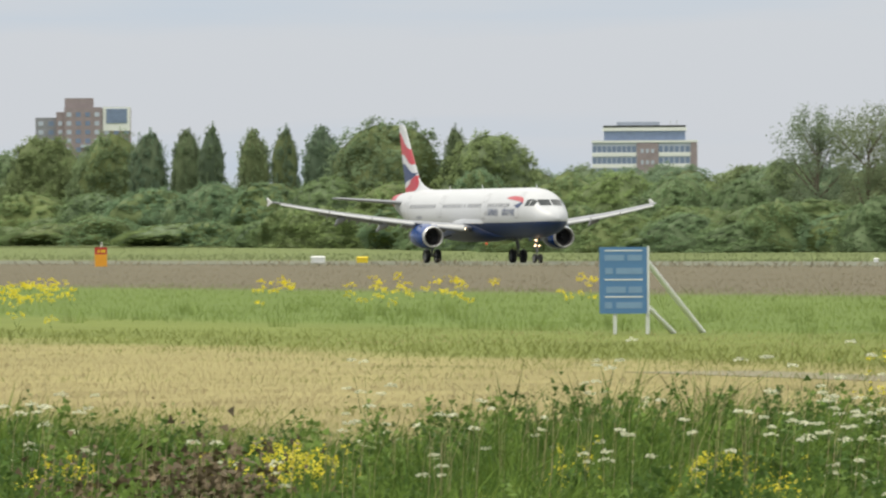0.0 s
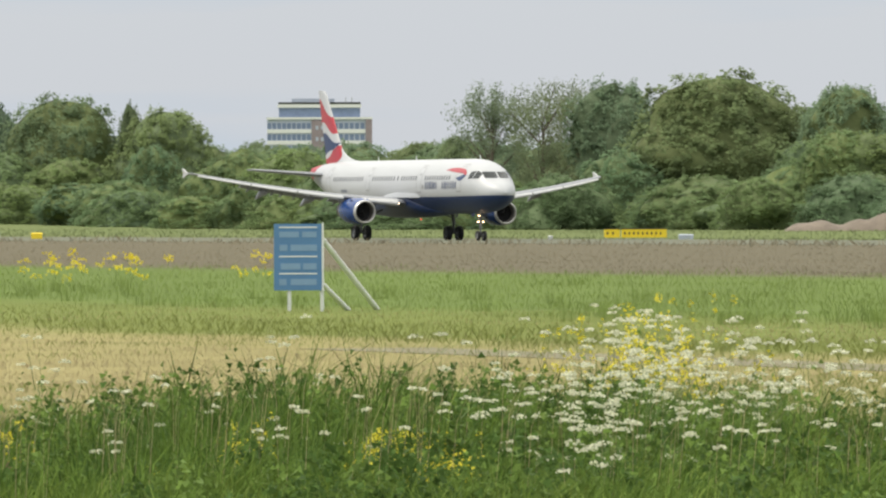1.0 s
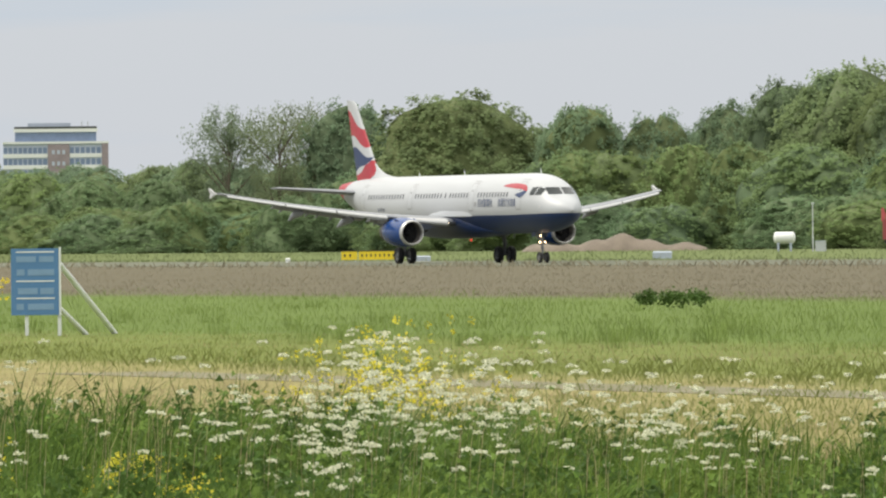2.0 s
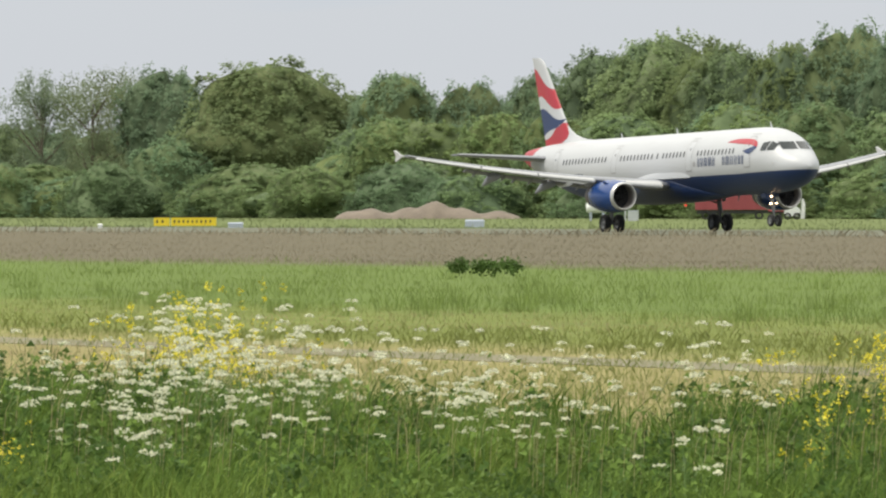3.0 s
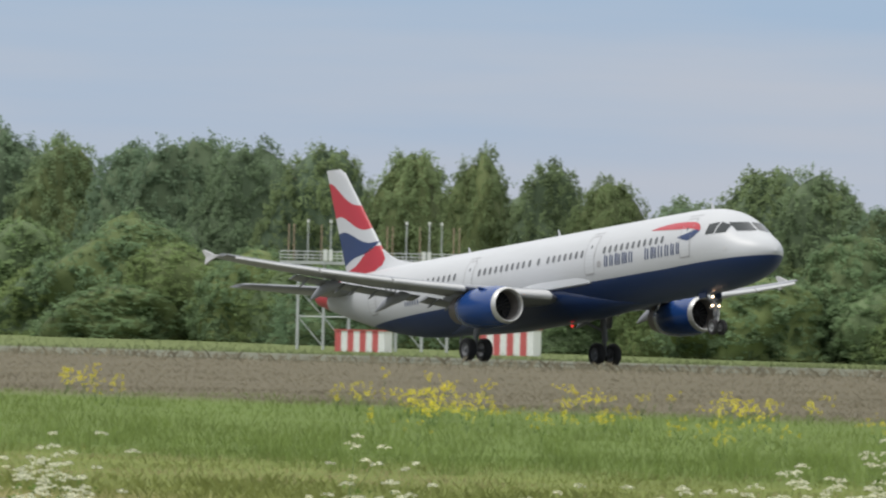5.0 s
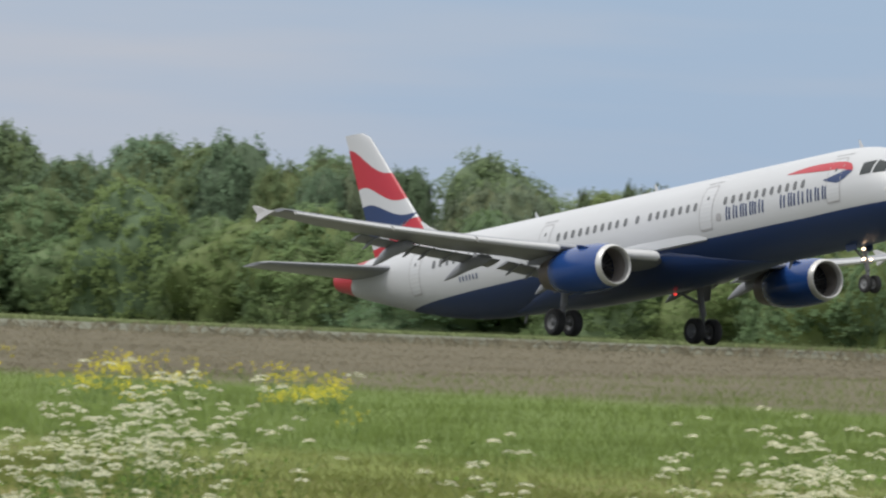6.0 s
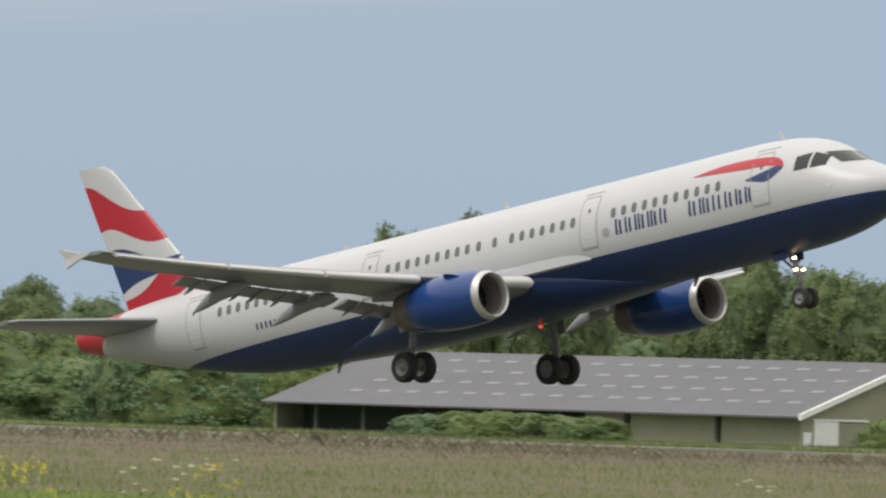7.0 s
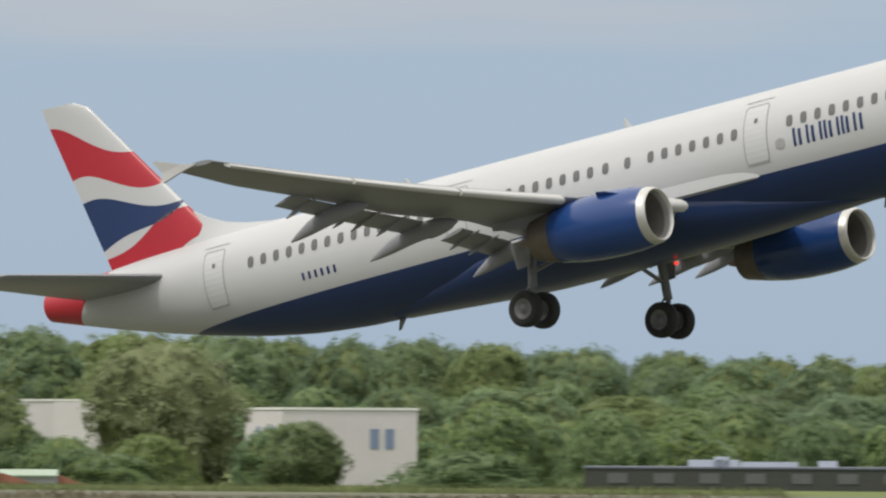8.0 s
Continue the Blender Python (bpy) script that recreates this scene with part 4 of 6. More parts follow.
WEED_LIGHT = material("weed_leaf_light", (0.13, 0.205, 0.043), 0.55, vary=0.2, scale=0.8, island=0.6, through_light=0.35, upright=0.55)
DEAD = material("dead_weed", (0.115, 0.085, 0.045), 0.8, vary=0.25, scale=0.8, island=0.8)


def leaf_triangles(c, size, flat=0.0):
    """A small random triangle at each centre."""
    n = len(c)
    d = rnd.normal(0, 1, (n, 3))
    d[:, 2] *= 1 - flat
    d /= np.linalg.norm(d, axis=1)[:, None]
    e = np.cross(d, rnd.normal(0, 1, (n, 3)) * [1, 1, 1 - flat])
    e /= np.linalg.norm(e, axis=1)[:, None] + 1e-9
    s = size[:, None] if np.ndim(size) else size
    return np.stack([c + d * s, c - d * s * 0.5 + e * s * 0.7, c - d * s * 0.5 - e * s * 0.7], 1)


def thin_stalks(a, b, w):
    """A triangle from each foot a to each head b."""
    t = rnd.uniform(0, 2 * math.pi, len(a))
    o = np.stack([np.cos(t), np.sin(t), 0 * t], 1) * w[:, None]
    return np.stack([a - o, a + o, b], 1)


def tri_soup(name, tris, mat, label, category):
    tris = np.concatenate(tris)
    return soup(name, tris.reshape(-1, 3), np.arange(len(tris) * 3).reshape(-1, 3), mat, label, category)


def umbel_plants(x, y, height, heads, spread):
    """Cow parsley: branching stalks, each with a flat white umbel."""
    white, stalks, leaves = [], [], []
    for px, py, ph in zip(x, y, height):
        k = heads + int(rnd.integers(-2, 4))
        top = np.stack([px + rnd.normal(0, spread, k), py + rnd.normal(0, spread, k), ph * rnd.uniform(0.5, 1.0, k)], 1)
        fork = np.stack([px + rnd.normal(0, 0.03, k), py + rnd.normal(0, 0.03, k), ph * rnd.uniform(0.25, 0.55, k)], 1)
        r = math.hypot(px, py)
        stalks.append(thin_stalks(fork, top, np.full(k, r * 3.5e-5 + 0.001)))
        stalks.append(thin_stalks(np.array([[px, py, 0.0]]), np.array([[px, py, ph * 0.6]]), np.array([0.008])))
        q = rnd.normal(0, 1, (46, 3)) * [0.13, 0.13, 0.2 * ph] + [px, py, ph * 0.36]
        leaves.append(leaf_triangles(q[q[:, 2] < ph * 0.85], rnd.uniform(0.012, 0.03, int((q[:, 2] < ph * 0.85).sum()))))
        for t in top:
            m = int(rnd.integers(20, 28))
            rad = rnd.uniform(0.028, 0.052) * (1.3 if px > -0.86 * r else 1.0)
            q = rnd.normal(0, 1, (m, 2))
            q *= (rad * np.sqrt(rnd.uniform(0, 1, m)) / np.linalg.norm(q, axis=1))[:, None]
            c = np.stack([t[0] + q[:, 0], t[1] + q[:, 1], t[2] - 7.0 * (q ** 2).sum(1) + rnd.normal(0, 0.004, m)], 1)
            white.append(leaf_triangles(c, rnd.uniform(0.009, 0.014, m), 0.7))
    tri_soup("cow_parsley", white, PETAL_WHITE, "white umbels of cow parsley in a bank", "wildflower")
    tri_soup("cow_parsley_leaves", leaves, WEED_LIGHT, "light green leaves of cow parsley", "wildflower")
    tri_soup("cow_parsley_stalks", stalks, STALK, "green stalks of cow parsley", "wildflower")


def yellow_plants(x, y, height, heads):
    yellow, stalks = [], []
    for px, py, ph in zip(x, y, height):
        k = (heads if ph > 0.3 and math.hypot(px, py) < 90 else 8) + int(rnd.integers(-2, 4))
        top = np.stack([px + rnd.normal(0, 0.11, k), py + rnd.normal(0, 0.11, k), ph * rnd.uniform(0.6, 1.0, k)], 1)
        r = math.hypot(px, py)
        stalks.append(thin_stalks(np.tile([px, py, ph * 0.2], (k, 1)), top, np.full(k, 0.003)))
        m = 8
        c = np.repeat(top, m, 0) + rnd.normal(0, 0.014, (k * m, 3)) * [1, 1, 1.5]
        yellow.append(leaf_triangles(c, rnd.uniform(0.009, 0.016, k * m) * max(1.0, r / 125)))
    tri_soup("yellow_flowers", yellow, PETAL_YELLOW, "yellow rape flowers in the grass", "wildflower")
    tri_soup("yellow_flower_stalks", stalks, STALK, "green stalks of yellow flowers", "wildflower")


def at_bearing(az, r):
    a = np.radians(az)
    return np.sin(a) * r, np.cos(a) * r


# drifts of flowers: bearing, half width, distance, number of plants, height
PARSLEY = [
    (-69.21, 0.33, 58, 10, 0.89), (-68.59, 0.95, 60, 60, 1.25), (-68.71, 0.47, 62, 26, 1.33), (-68.17, 1.0, 61, 40, 1.19), (-69.02, 0.54, 57, 30, 0.9), (-68.54, 0.63, 63, 16, 1.27),
    (-67.14, 0.77, 61, 34, 1.02), (-66.54, 0.14, 63, 5, 1.21), (-65.43, 0.33, 63, 9, 1.29), (-66.65, 0.63, 58, 16, 0.81), (-65.5, 0.3, 58, 8, 0.81), (-65.46, 0.35, 62, 9, 1.28),
    (-63.08, 0.65, 62, 34, 1.23), (-61.57, 0.44, 61, 22, 1.16), (-63.03, 0.6, 59, 26, 0.96), (-61.49, 0.46, 59, 16, 0.78), (-61.48, 0.25, 62, 12, 1.13), (-59.43, 0.26, 62, 8, 1.04),
]
PARSLEY += [
    (-58.07, 0.25, 61, 8, 0.88), (-56.6, 0.74, 60, 26, 1.03), (-55.68, 0.79, 61, 40, 1.39), (-55.77, 0.25, 63, 6, 1.44), (-53.72, 0.18, 62, 6, 1.06), (-52.34, 0.14, 61, 5, 0.85),
    (-51.57, 0.32, 60, 14, 0.96), (-51.92, 0.67, 62, 16, 1.17), (-50.53, 0.54, 61, 26, 1.22), (-50.75, 0.44, 61, 14, 1.23), (-51.72, 0.25, 61, 6, 1.19), (-50.18, 0.12, 61, 3, 1.01),
    (-70.93, 0.26, 66, 7, 1.2), (-72.39, 0.07, 66, 3, 1.11), (-74.38, 0.19, 60, 7, 0.98), (-72.25, 0.7, 58, 10, 0.87), (-46.97, 0.25, 110, 4, 1.07), (-43.41, 0.07, 120, 2, 0.95),
]
PARSLEY += [
    (-70.79, 0.83, 57, 16, 0.84),
]
YELLOW_NEAR = [
    (-74.51, 0.11, 56, 5, 0.48), (-74.26, 0.11, 56, 3, 0.6), (-72.96, 0.35, 57, 14, 0.67), (-71.18, 0.09, 56, 4, 0.65), (-70.04, 0.32, 55, 8, 0.53), (-71.49, 0.21, 55, 5, 0.27),
    (-71.21, 0.07, 57, 2, 0.58), (-70.17, 0.4, 56, 20, 0.47), (-68.62, 0.51, 63, 26, 1.3), (-70.01, 0.24, 56, 10, 0.52), (-64.22, 0.62, 60, 17, 1.02), (-64.74, 0.19, 57, 6, 0.44),
    (-61.16, 0.15, 57, 9, 0.59), (-64.05, 0.5, 58, 10, 0.84),
]
YELLOW_FAR = [
    (-74.55, 0.22, 315, 44, 0.42), (-72.99, 0.16, 320, 14, 0.42), (-72.42, 0.20, 315, 12, 0.42), (-72.0, 0.28, 325, 22, 0.45), (-71.12, 0.14, 325, 9, 0.42), (-61.27, 0.18, 190, 9, 0.78),
    (-59.09, 0.44, 175, 44, 0.68), (-58.05, 0.35, 175, 18, 0.59), (-57.14, 0.32, 165, 24, 0.58), (-55.87, 0.7, 155, 44, 0.64), (-54.66, 0.23, 150, 20, 0.63), (-49.74, 0.46, 125, 40, 0.59),
    (-49.42, 0.9, 130, 56, 0.64), (-49.43, 0.7, 140, 40, 0.64), (-47.96, 0.16, 140, 8, 0.59), (-46.82, 0.18, 140, 6, 0.58), (-54.75, 0.21, 150, 14, 0.57),
]


def drift(rows, depth, share=1.0, nearer=0.0):
    px, py, ph = [], [], []
    for az, da, r, k, top in rows:
        k = max(3, int(k * share * (1.8 if az > -60 and share < 1 else 1.0)))
        x, y = at_bearing(az + da * np.clip(rnd.normal(0, 0.6, k), -1.3, 1.3), r - nearer + rnd.normal(0, depth * r / 60, k))
        px.append(x)
        py.append(y)
        ph.append(max(0.35, top) * rnd.uniform(0.6, 1.0, k))
    return np.concatenate(px), np.concatenate(py), np.concatenate(ph)


def flowers():
    umbel_plants(*drift(PARSLEY, 3.2, 0.42, 0.8), 6, 0.18)
    x, y, hh = drift(YELLOW_NEAR, 1.5)
    fx, fy, fh = drift(YELLOW_FAR, 8.0)
    yellow_plants(np.concatenate([x, fx]), np.concatenate([y, fy]), np.concatenate([hh, np.minimum(fh, 0.75)]), 9)
    # leafy weeds: nettle and bramble hummocks on the bank
    dark, light, dead = [], [], []
    for i in range(1500):
        az = rnd.uniform(-75.5, -58)
        r = rnd.uniform(48, float(edge(az)) - 1.0)
        x, y = at_bearing(az, r)
        if field_noise(np.array(x), np.array(y), 1.9, 8.0) < 0.40:
            continue
        k = 240
        u = rnd.normal(0, 1, (k, 3))
        u /= np.linalg.norm(u, axis=1)[:, None]
        u[:, 2] = np.abs(u[:, 2])
        s = rnd.uniform(0.14, 0.32)
        tall = float(bank_top(az)) * rnd.uniform(0.6, 1.03) * float(np.interp(r, [46, 52, 61], [0.5, 0.62, 1.0]))
        c = u * [s, s, tall] * rnd.uniform(0.6, 1.0, (k, 1)) + [x, y, 0.0]
        (light if rnd.uniform() < 0.45 else dark).append(leaf_triangles(c, rnd.uniform(0.014, 0.040, k), 0.3))
    # a dark clump of dock in the meadow
    x, y = at_bearing(-66.8, 226)
    for i in range(10):
        c = rnd.normal(0, 1, (110, 3)) * [0.13, 0.13, 0.09] + [x + rnd.normal(0, 0.4), y + rnd.normal(0, 0.4), 0.28]
        dark.append(leaf_triangles(c, rnd.uniform(0.03, 0.07, 110), 0.3))
    x, y = at_bearing(-73.55, 52.5)
    for i in range(7):
        k = 200
        c = rnd.normal(0, 1, (k, 3)) * [0.22, 0.2, 0.13] + [x + rnd.normal(0, 0.25), y + rnd.normal(0, 0.2), 0.38]
        dead.append(leaf_triangles(c, rnd.uniform(0.015, 0.04, k)))
    tri_soup("weeds", dark, WEED, "dark green nettles and brambles on the bank", "weeds")
    tri_soup("weeds", light, WEED_LIGHT, "light green leafy weeds on the bank", "weeds")
    tri_soup("dead_weeds", dead, DEAD, "brown withered weeds", "weeds")


flowers()

# ---- trees ----
BARK = material("bark", (0.13, 0.105, 0.08), 0.85, vary=0.2, scale=2, bump=0.4)
# all but the fir: greens greyed and lightened, distance haze put into colour
LEAF = {
    "broad": material("leaf_broad", (0.192, 0.265, 0.142), 0.6, vary=0.20, scale=5.0, island=0.3, spread=0.4, through_light=0.5, upright=0.8, hue=0.5),
    "poplar": material("leaf_poplar", (0.163, 0.225, 0.125), 0.6, vary=0.20, scale=5.0, island=0.3, spread=0.4, through_light=0.5, upright=0.8, hue=0.5),
    "airy": material("leaf_airy", (0.20, 0.25, 0.14), 0.6, vary=0.20, scale=5.0, island=0.3, spread=0.4, through_light=0.5, upright=0.8, hue=0.5),
    "bush": material("leaf_bush", (0.186, 0.270, 0.130), 0.6, vary=0.20, scale=5.0, island=0.3, spread=0.4, through_light=0.5, upright=0.8, hue=0.5),
    "pale": material("leaf_pale", (0.235, 0.280, 0.17), 0.6, vary=0.20, scale=5.0, island=0.3, spread=0.4, through_light=0.5, upright=0.8, hue=0.5),
    "fir": material("leaf_fir", (0.07, 0.115, 0.04), 0.6, vary=0.2, scale=0.3, island=0.35, spread=0.4, through_light=0.3, upright=0.4),
}
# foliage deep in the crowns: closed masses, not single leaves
# leaf colours at about half, so the crowns' shade is in the colour
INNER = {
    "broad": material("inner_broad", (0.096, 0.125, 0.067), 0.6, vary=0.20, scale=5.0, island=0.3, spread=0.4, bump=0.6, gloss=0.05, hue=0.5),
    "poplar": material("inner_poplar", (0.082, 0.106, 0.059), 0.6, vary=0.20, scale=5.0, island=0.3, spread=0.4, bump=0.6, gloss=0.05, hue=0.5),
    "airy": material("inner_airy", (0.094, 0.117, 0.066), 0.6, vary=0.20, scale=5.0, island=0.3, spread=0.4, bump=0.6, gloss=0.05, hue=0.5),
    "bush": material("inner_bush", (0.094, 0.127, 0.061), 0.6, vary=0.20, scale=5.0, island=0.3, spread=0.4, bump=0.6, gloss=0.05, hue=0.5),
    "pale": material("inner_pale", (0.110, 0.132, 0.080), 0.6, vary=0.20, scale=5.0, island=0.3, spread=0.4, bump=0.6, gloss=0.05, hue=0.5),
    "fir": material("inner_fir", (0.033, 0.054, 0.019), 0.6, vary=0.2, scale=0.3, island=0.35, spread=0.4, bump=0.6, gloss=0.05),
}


def crown_reach(kind, z):
    """Half width of a crown of height 1 and width 1 at height z."""
    if kind == "poplar":
        return 0.34 * np.clip(1 - np.abs((z - 0.46) / 0.54) ** 2.6, 0, 1) ** 0.7
    if kind == "fir":
        return 0.42 * np.clip(1.0 - z, 0, 1) ** 0.8
    if kind == "bush":
        return 0.50 * np.clip(1 - z ** 2.4, 0, 1) ** 0.55
    low = np.interp(z, [0.0, 0.10, 0.45], [0.24, 0.36, 0.48])
    return np.where(z < 0.45, low, 0.48 * np.clip(1 - ((z - 0.45) / 0.55) ** 2, 0, 1) ** 0.48)


def crown_form(kind, z, a, seed, core=False):
    """The uneven outer face of a crown: masses and hollows, and finer sprays on the outside."""
    g = np.random.default_rng(seed + 50)
    z, a = np.asarray(z, float), np.asarray(a, float)
    d = np.stack([0.5 * np.cos(a), 0.5 * np.sin(a), 0.9 * z], -1)
    bumps, nod = 0.0, 0.0
    for size, amount in ((7.0, 0.055), (13.0, 0.050), (24.0, 0.035), (44.0, 0.030))[:2 if core else 4]:
        for _ in range(5):
            k = g.normal(0, 1, 3)
            k *= size / np.linalg.norm(k)
            wave = np.sin(d @ k + g.uniform(0, 6.28))
            bumps = bumps + amount * wave
            nod = nod + (amount * 0.2 * wave if size < 20 else 0.0)
    r = crown_reach(kind, z) * (0.96 + bumps) * (0.88 if core else 1.0)
    return np.stack([r * np.cos(a), r * np.sin(a), z * (1 + nod) * (0.965 if core else 1.0)], -1)


def crown_points(kind, n, seed):
    """Places of leaves in a crown of height 1 and width 1, standing on 0, and the way they face."""
    g = np.random.default_rng(seed)
    if kind == "airy":
        lumps = [(0.25 * g.normal(), 0.25 * g.normal(), g.uniform(0.2, 0.95), g.uniform(0.08, 0.16), g.uniform(0.06, 0.11)) for _ in range(84)]
        u = g.normal(0, 1, (84, n // 84, 3))
        u /= np.linalg.norm(u, axis=2)[:, :, None]
        l = np.array(lumps)
        p = u * l[:, None, [3, 3, 4]] * (0.5 + 0.78 * g.uniform(0, 1, u.shape[:2] + (1,)) ** 1.25) + l[:, None, :3]
        p, o = p.reshape(-1, 3), u.reshape(-1, 3)
    else:
        # sprays of leaves sit on the form, most of them just outside it
        m = n // 14
        zz = np.linspace(0.01, 0.995, 300)
        rr = crown_reach(kind, zz)
        face = np.hypot(np.diff(zz) * 1.4, np.diff(rr)) * (rr[1:] + rr[:-1] + 0.02)
        z = np.interp(g.uniform(0, 1, m), np.concatenate([[0], np.cumsum(face)]) / face.sum(), zz)
        a = g.uniform(0, 2 * math.pi, len(z))
        c = crown_form(kind, z, a, seed)
        out = np.stack([np.cos(a), np.sin(a), 2.2 * (z - 0.35)], 1)
        out /= np.linalg.norm(out, axis=1)[:, None]
        c = c + out * (g.uniform(-0.05, 0.022, len(z)))[:, None]
        p = np.repeat(c, 14, 0) + g.normal(0, 0.016, (14 * len(z), 3))
        o = np.repeat(out, 14, 0)
        lumps = [tuple(c[i]) + (0.05, 0.05) for i in range(0, len(c), max(1, len(c) // 40))]
    o = o + [0, 0, 0.3] + g.normal(0, 0.45, o.shape)
    p[:, 2] = np.clip(p[:, 2], 0.01, 1.4)
    return p, o / np.linalg.norm(o, axis=1)[:, None], lumps


def facing_triangles(c, normal, size):
    """A small ragged triangle at each centre, across its normal."""
    n = len(c)
    d = np.cross(normal, rnd.normal(0, 1, (n, 3)))
    d /= np.linalg.norm(d, axis=1)[:, None] + 1e-9
    e = np.cross(normal, d)
    s = size[:, None]
    return np.stack([c + d * s, c - d * s * 0.5 + e * s * 0.8, c - d * s * 0.5 - e * s * 0.8], 1)


def tree_model(kind, n, size, seed):
    """A unit tree: trunk with limbs, and a crown of leaf clumps."""
    global rnd
    keep, rnd = rnd, np.random.default_rng(seed + 100)
    root = thing("tree" if kind != "bush" else "bush", "x", "tree" if kind != "bush" else "bush")
    p, o, lumps = crown_points(kind, n, seed)
    tris = facing_triangles(p, o, rnd.uniform(0.6, 1.25, len(p)) * size)
    crown = soup("crown", tris.reshape(-1, 3), np.arange(len(tris) * 3).reshape(-1, 3), LEAF[kind], "", "")
    crown.parent = root
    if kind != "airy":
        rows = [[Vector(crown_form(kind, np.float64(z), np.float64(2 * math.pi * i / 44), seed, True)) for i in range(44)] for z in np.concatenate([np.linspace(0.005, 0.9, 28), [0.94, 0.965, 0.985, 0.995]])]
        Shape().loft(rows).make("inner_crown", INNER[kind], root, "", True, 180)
    sh = Shape().rod((0, 0, 0), (0.01, 0, 0.3), 0.030, 0.02, 7).rod((0.01, 0, 0.3), (0, 0.01, 0.72), 0.02, 0.006, 7)
    for x, y, z, rx, rz in lumps[::3]:
        sh.rod((0, 0, max(0.08, z - 0.22)), (x * 0.9, y * 0.9, z), 0.010, 0.003, 5, False)
    sh.make("trunk", BARK, root, "", True)
    rnd = keep
    return root


MODELS = {"broad": [tree_model("broad", 17000, 0.0145, s) for s in (1, 2, 3, 4)], "poplar": [tree_model("poplar", 5200, 0.018, s) for s in (5, 6)],
          "airy": [tree_model("airy", 11000, 0.012, s) for s in (7, 8)], "bush": [tree_model("bush", 12000, 0.0155, s) for s in (9, 10, 11, 12)],
          "pale": [tree_model("pale", 12000, 0.016, 13)], "fir": [tree_model("fir", 5600, 0.017, 14)]}
LABELS = {"broad": "full-leaved broad green tree in a tree belt", "poplar": "slender dark green poplar above a tree belt", "airy": "tall thin-leaved tree with gaps in its crown",
          "bush": "rounded green bush at the foot of the trees", "pale": "pale grey-green tree in a tree belt", "fir": "dark pointed evergreen tree"}
used = {}
turn = random.Random(5)


def plant(kind, x, y, height, width):
    models = MODELS[kind]
    i = used.get(kind, 0)
    used[kind] = i + 1
    z = ground_height(x, y) - 0.05
    m = Matrix.Translation((x, y, z)) @ Matrix.Rotation(turn.uniform(0, 6.28), 4, "Z")
    model = models[i % len(models)]
    ob = model if i < len(models) else copy_thing(model, m)
    ob.matrix_world = m
    ob.scale = (width, width, height * {"bush": 0.90, "airy": 1.07}.get(kind, 0.99) - 0.6 - z)
    tagged(ob, LABELS[kind], group="tree belt behind the runway")
    return ob


TREES = []
TREES.append(("poplar", [
    (-1789, 521, 25.4, 6.9), (-1763, 521, 25.5, 5.6), (-1746, 521, 26.1, 5.0), (-1718, 521, 25.0, 6.1), (-1696, 521, 25.0, 4.9), (-1673, 521, 24.9, 7.5),
    (-1592, 521, 23.6, 4.6), (-697, 524, 13.5, 2.1), (-690, 524, 14.1, 2.4),
], 1.75))
TREES.append(("broad", [
    (-1920, 526, 22.2, 12.2), (-1888, 526, 25.5, 15.6), (-1840, 526, 24.9, 12.9), (-1647, 526, 25.0, 18.0), (-1585, 526, 22.1, 13.3), (-1431, 526, 15.9, 8.4),
    (-1356, 526, 23.3, 13.4), (-1314, 526, 24.2, 21.7), (-1277, 532, 21.7, 10.2), (-1265, 526, 22.0, 12.6), (-1251, 532, 20.0, 9.2), (-1225, 532, 21.3, 9.8),
    (-1204, 532, 24.2, 10.5), (-1185, 532, 25.7, 12.8), (-1183, 532, 25.5, 17.5), (-1164, 532, 24.5, 12.6), (-1158, 532, 24.0, 11.0), (-1140, 532, 24.5, 10.8),
    (-1120, 532, 25.7, 12.2), (-1102, 532, 25.4, 11.3), (-1085, 532, 25.5, 11.1), (-1065, 532, 24.4, 9.5),
], 1.35))
TREES.append(("broad", [
    (-1041, 532, 25.1, 9.3), (-1037, 532, 25.2, 12.2), (-1023, 532, 24.6, 9.9), (-1008, 532, 23.3, 8.4), (-990, 532, 25.0, 11.7), (-975, 532, 23.8, 10.2),
    (-959, 532, 23.2, 10.1), (-941, 532, 23.9, 10.0), (-936, 526, 23.1, 10.5), (-920, 526, 22.9, 11.1), (-902, 526, 22.4, 9.6), (-883, 526, 22.0, 8.8),
    (-869, 526, 21.4, 7.5), (-853, 526, 20.1, 8.0), (-842, 526, 18.6, 7.3), (-810, 526, 19.8, 10.7), (-799, 526, 18.7, 8.8), (-798, 526, 17.4, 7.6),
    (-787, 526, 15.7, 8.1), (-761, 526, 17.5, 10.2), (-758, 526, 17.6, 8.5), (-750, 526, 15.1, 6.7),
], 1.35))
TREES.append(("broad", [
    (-742, 526, 14.6, 6.1), (-728, 526, 15.2, 6.1), (-631, 529, 11.4, 6.1), (-631, 602, 13.2, 8.0), (-615, 529, 13.2, 5.0), (-608, 529, 14.2, 5.4),
    (-541, 529, 13.8, 5.6), (-540, 602, 14.2, 6.5), (-534, 529, 15.2, 6.0), (-532, 602, 15.1, 10.9), (-524, 529, 14.4, 6.9), (-480, 567, 9.6, 7.8),
    (-443, 567, 6.9, 6.0), (-412, 567, 4.0, 5.0),
], 1.35))
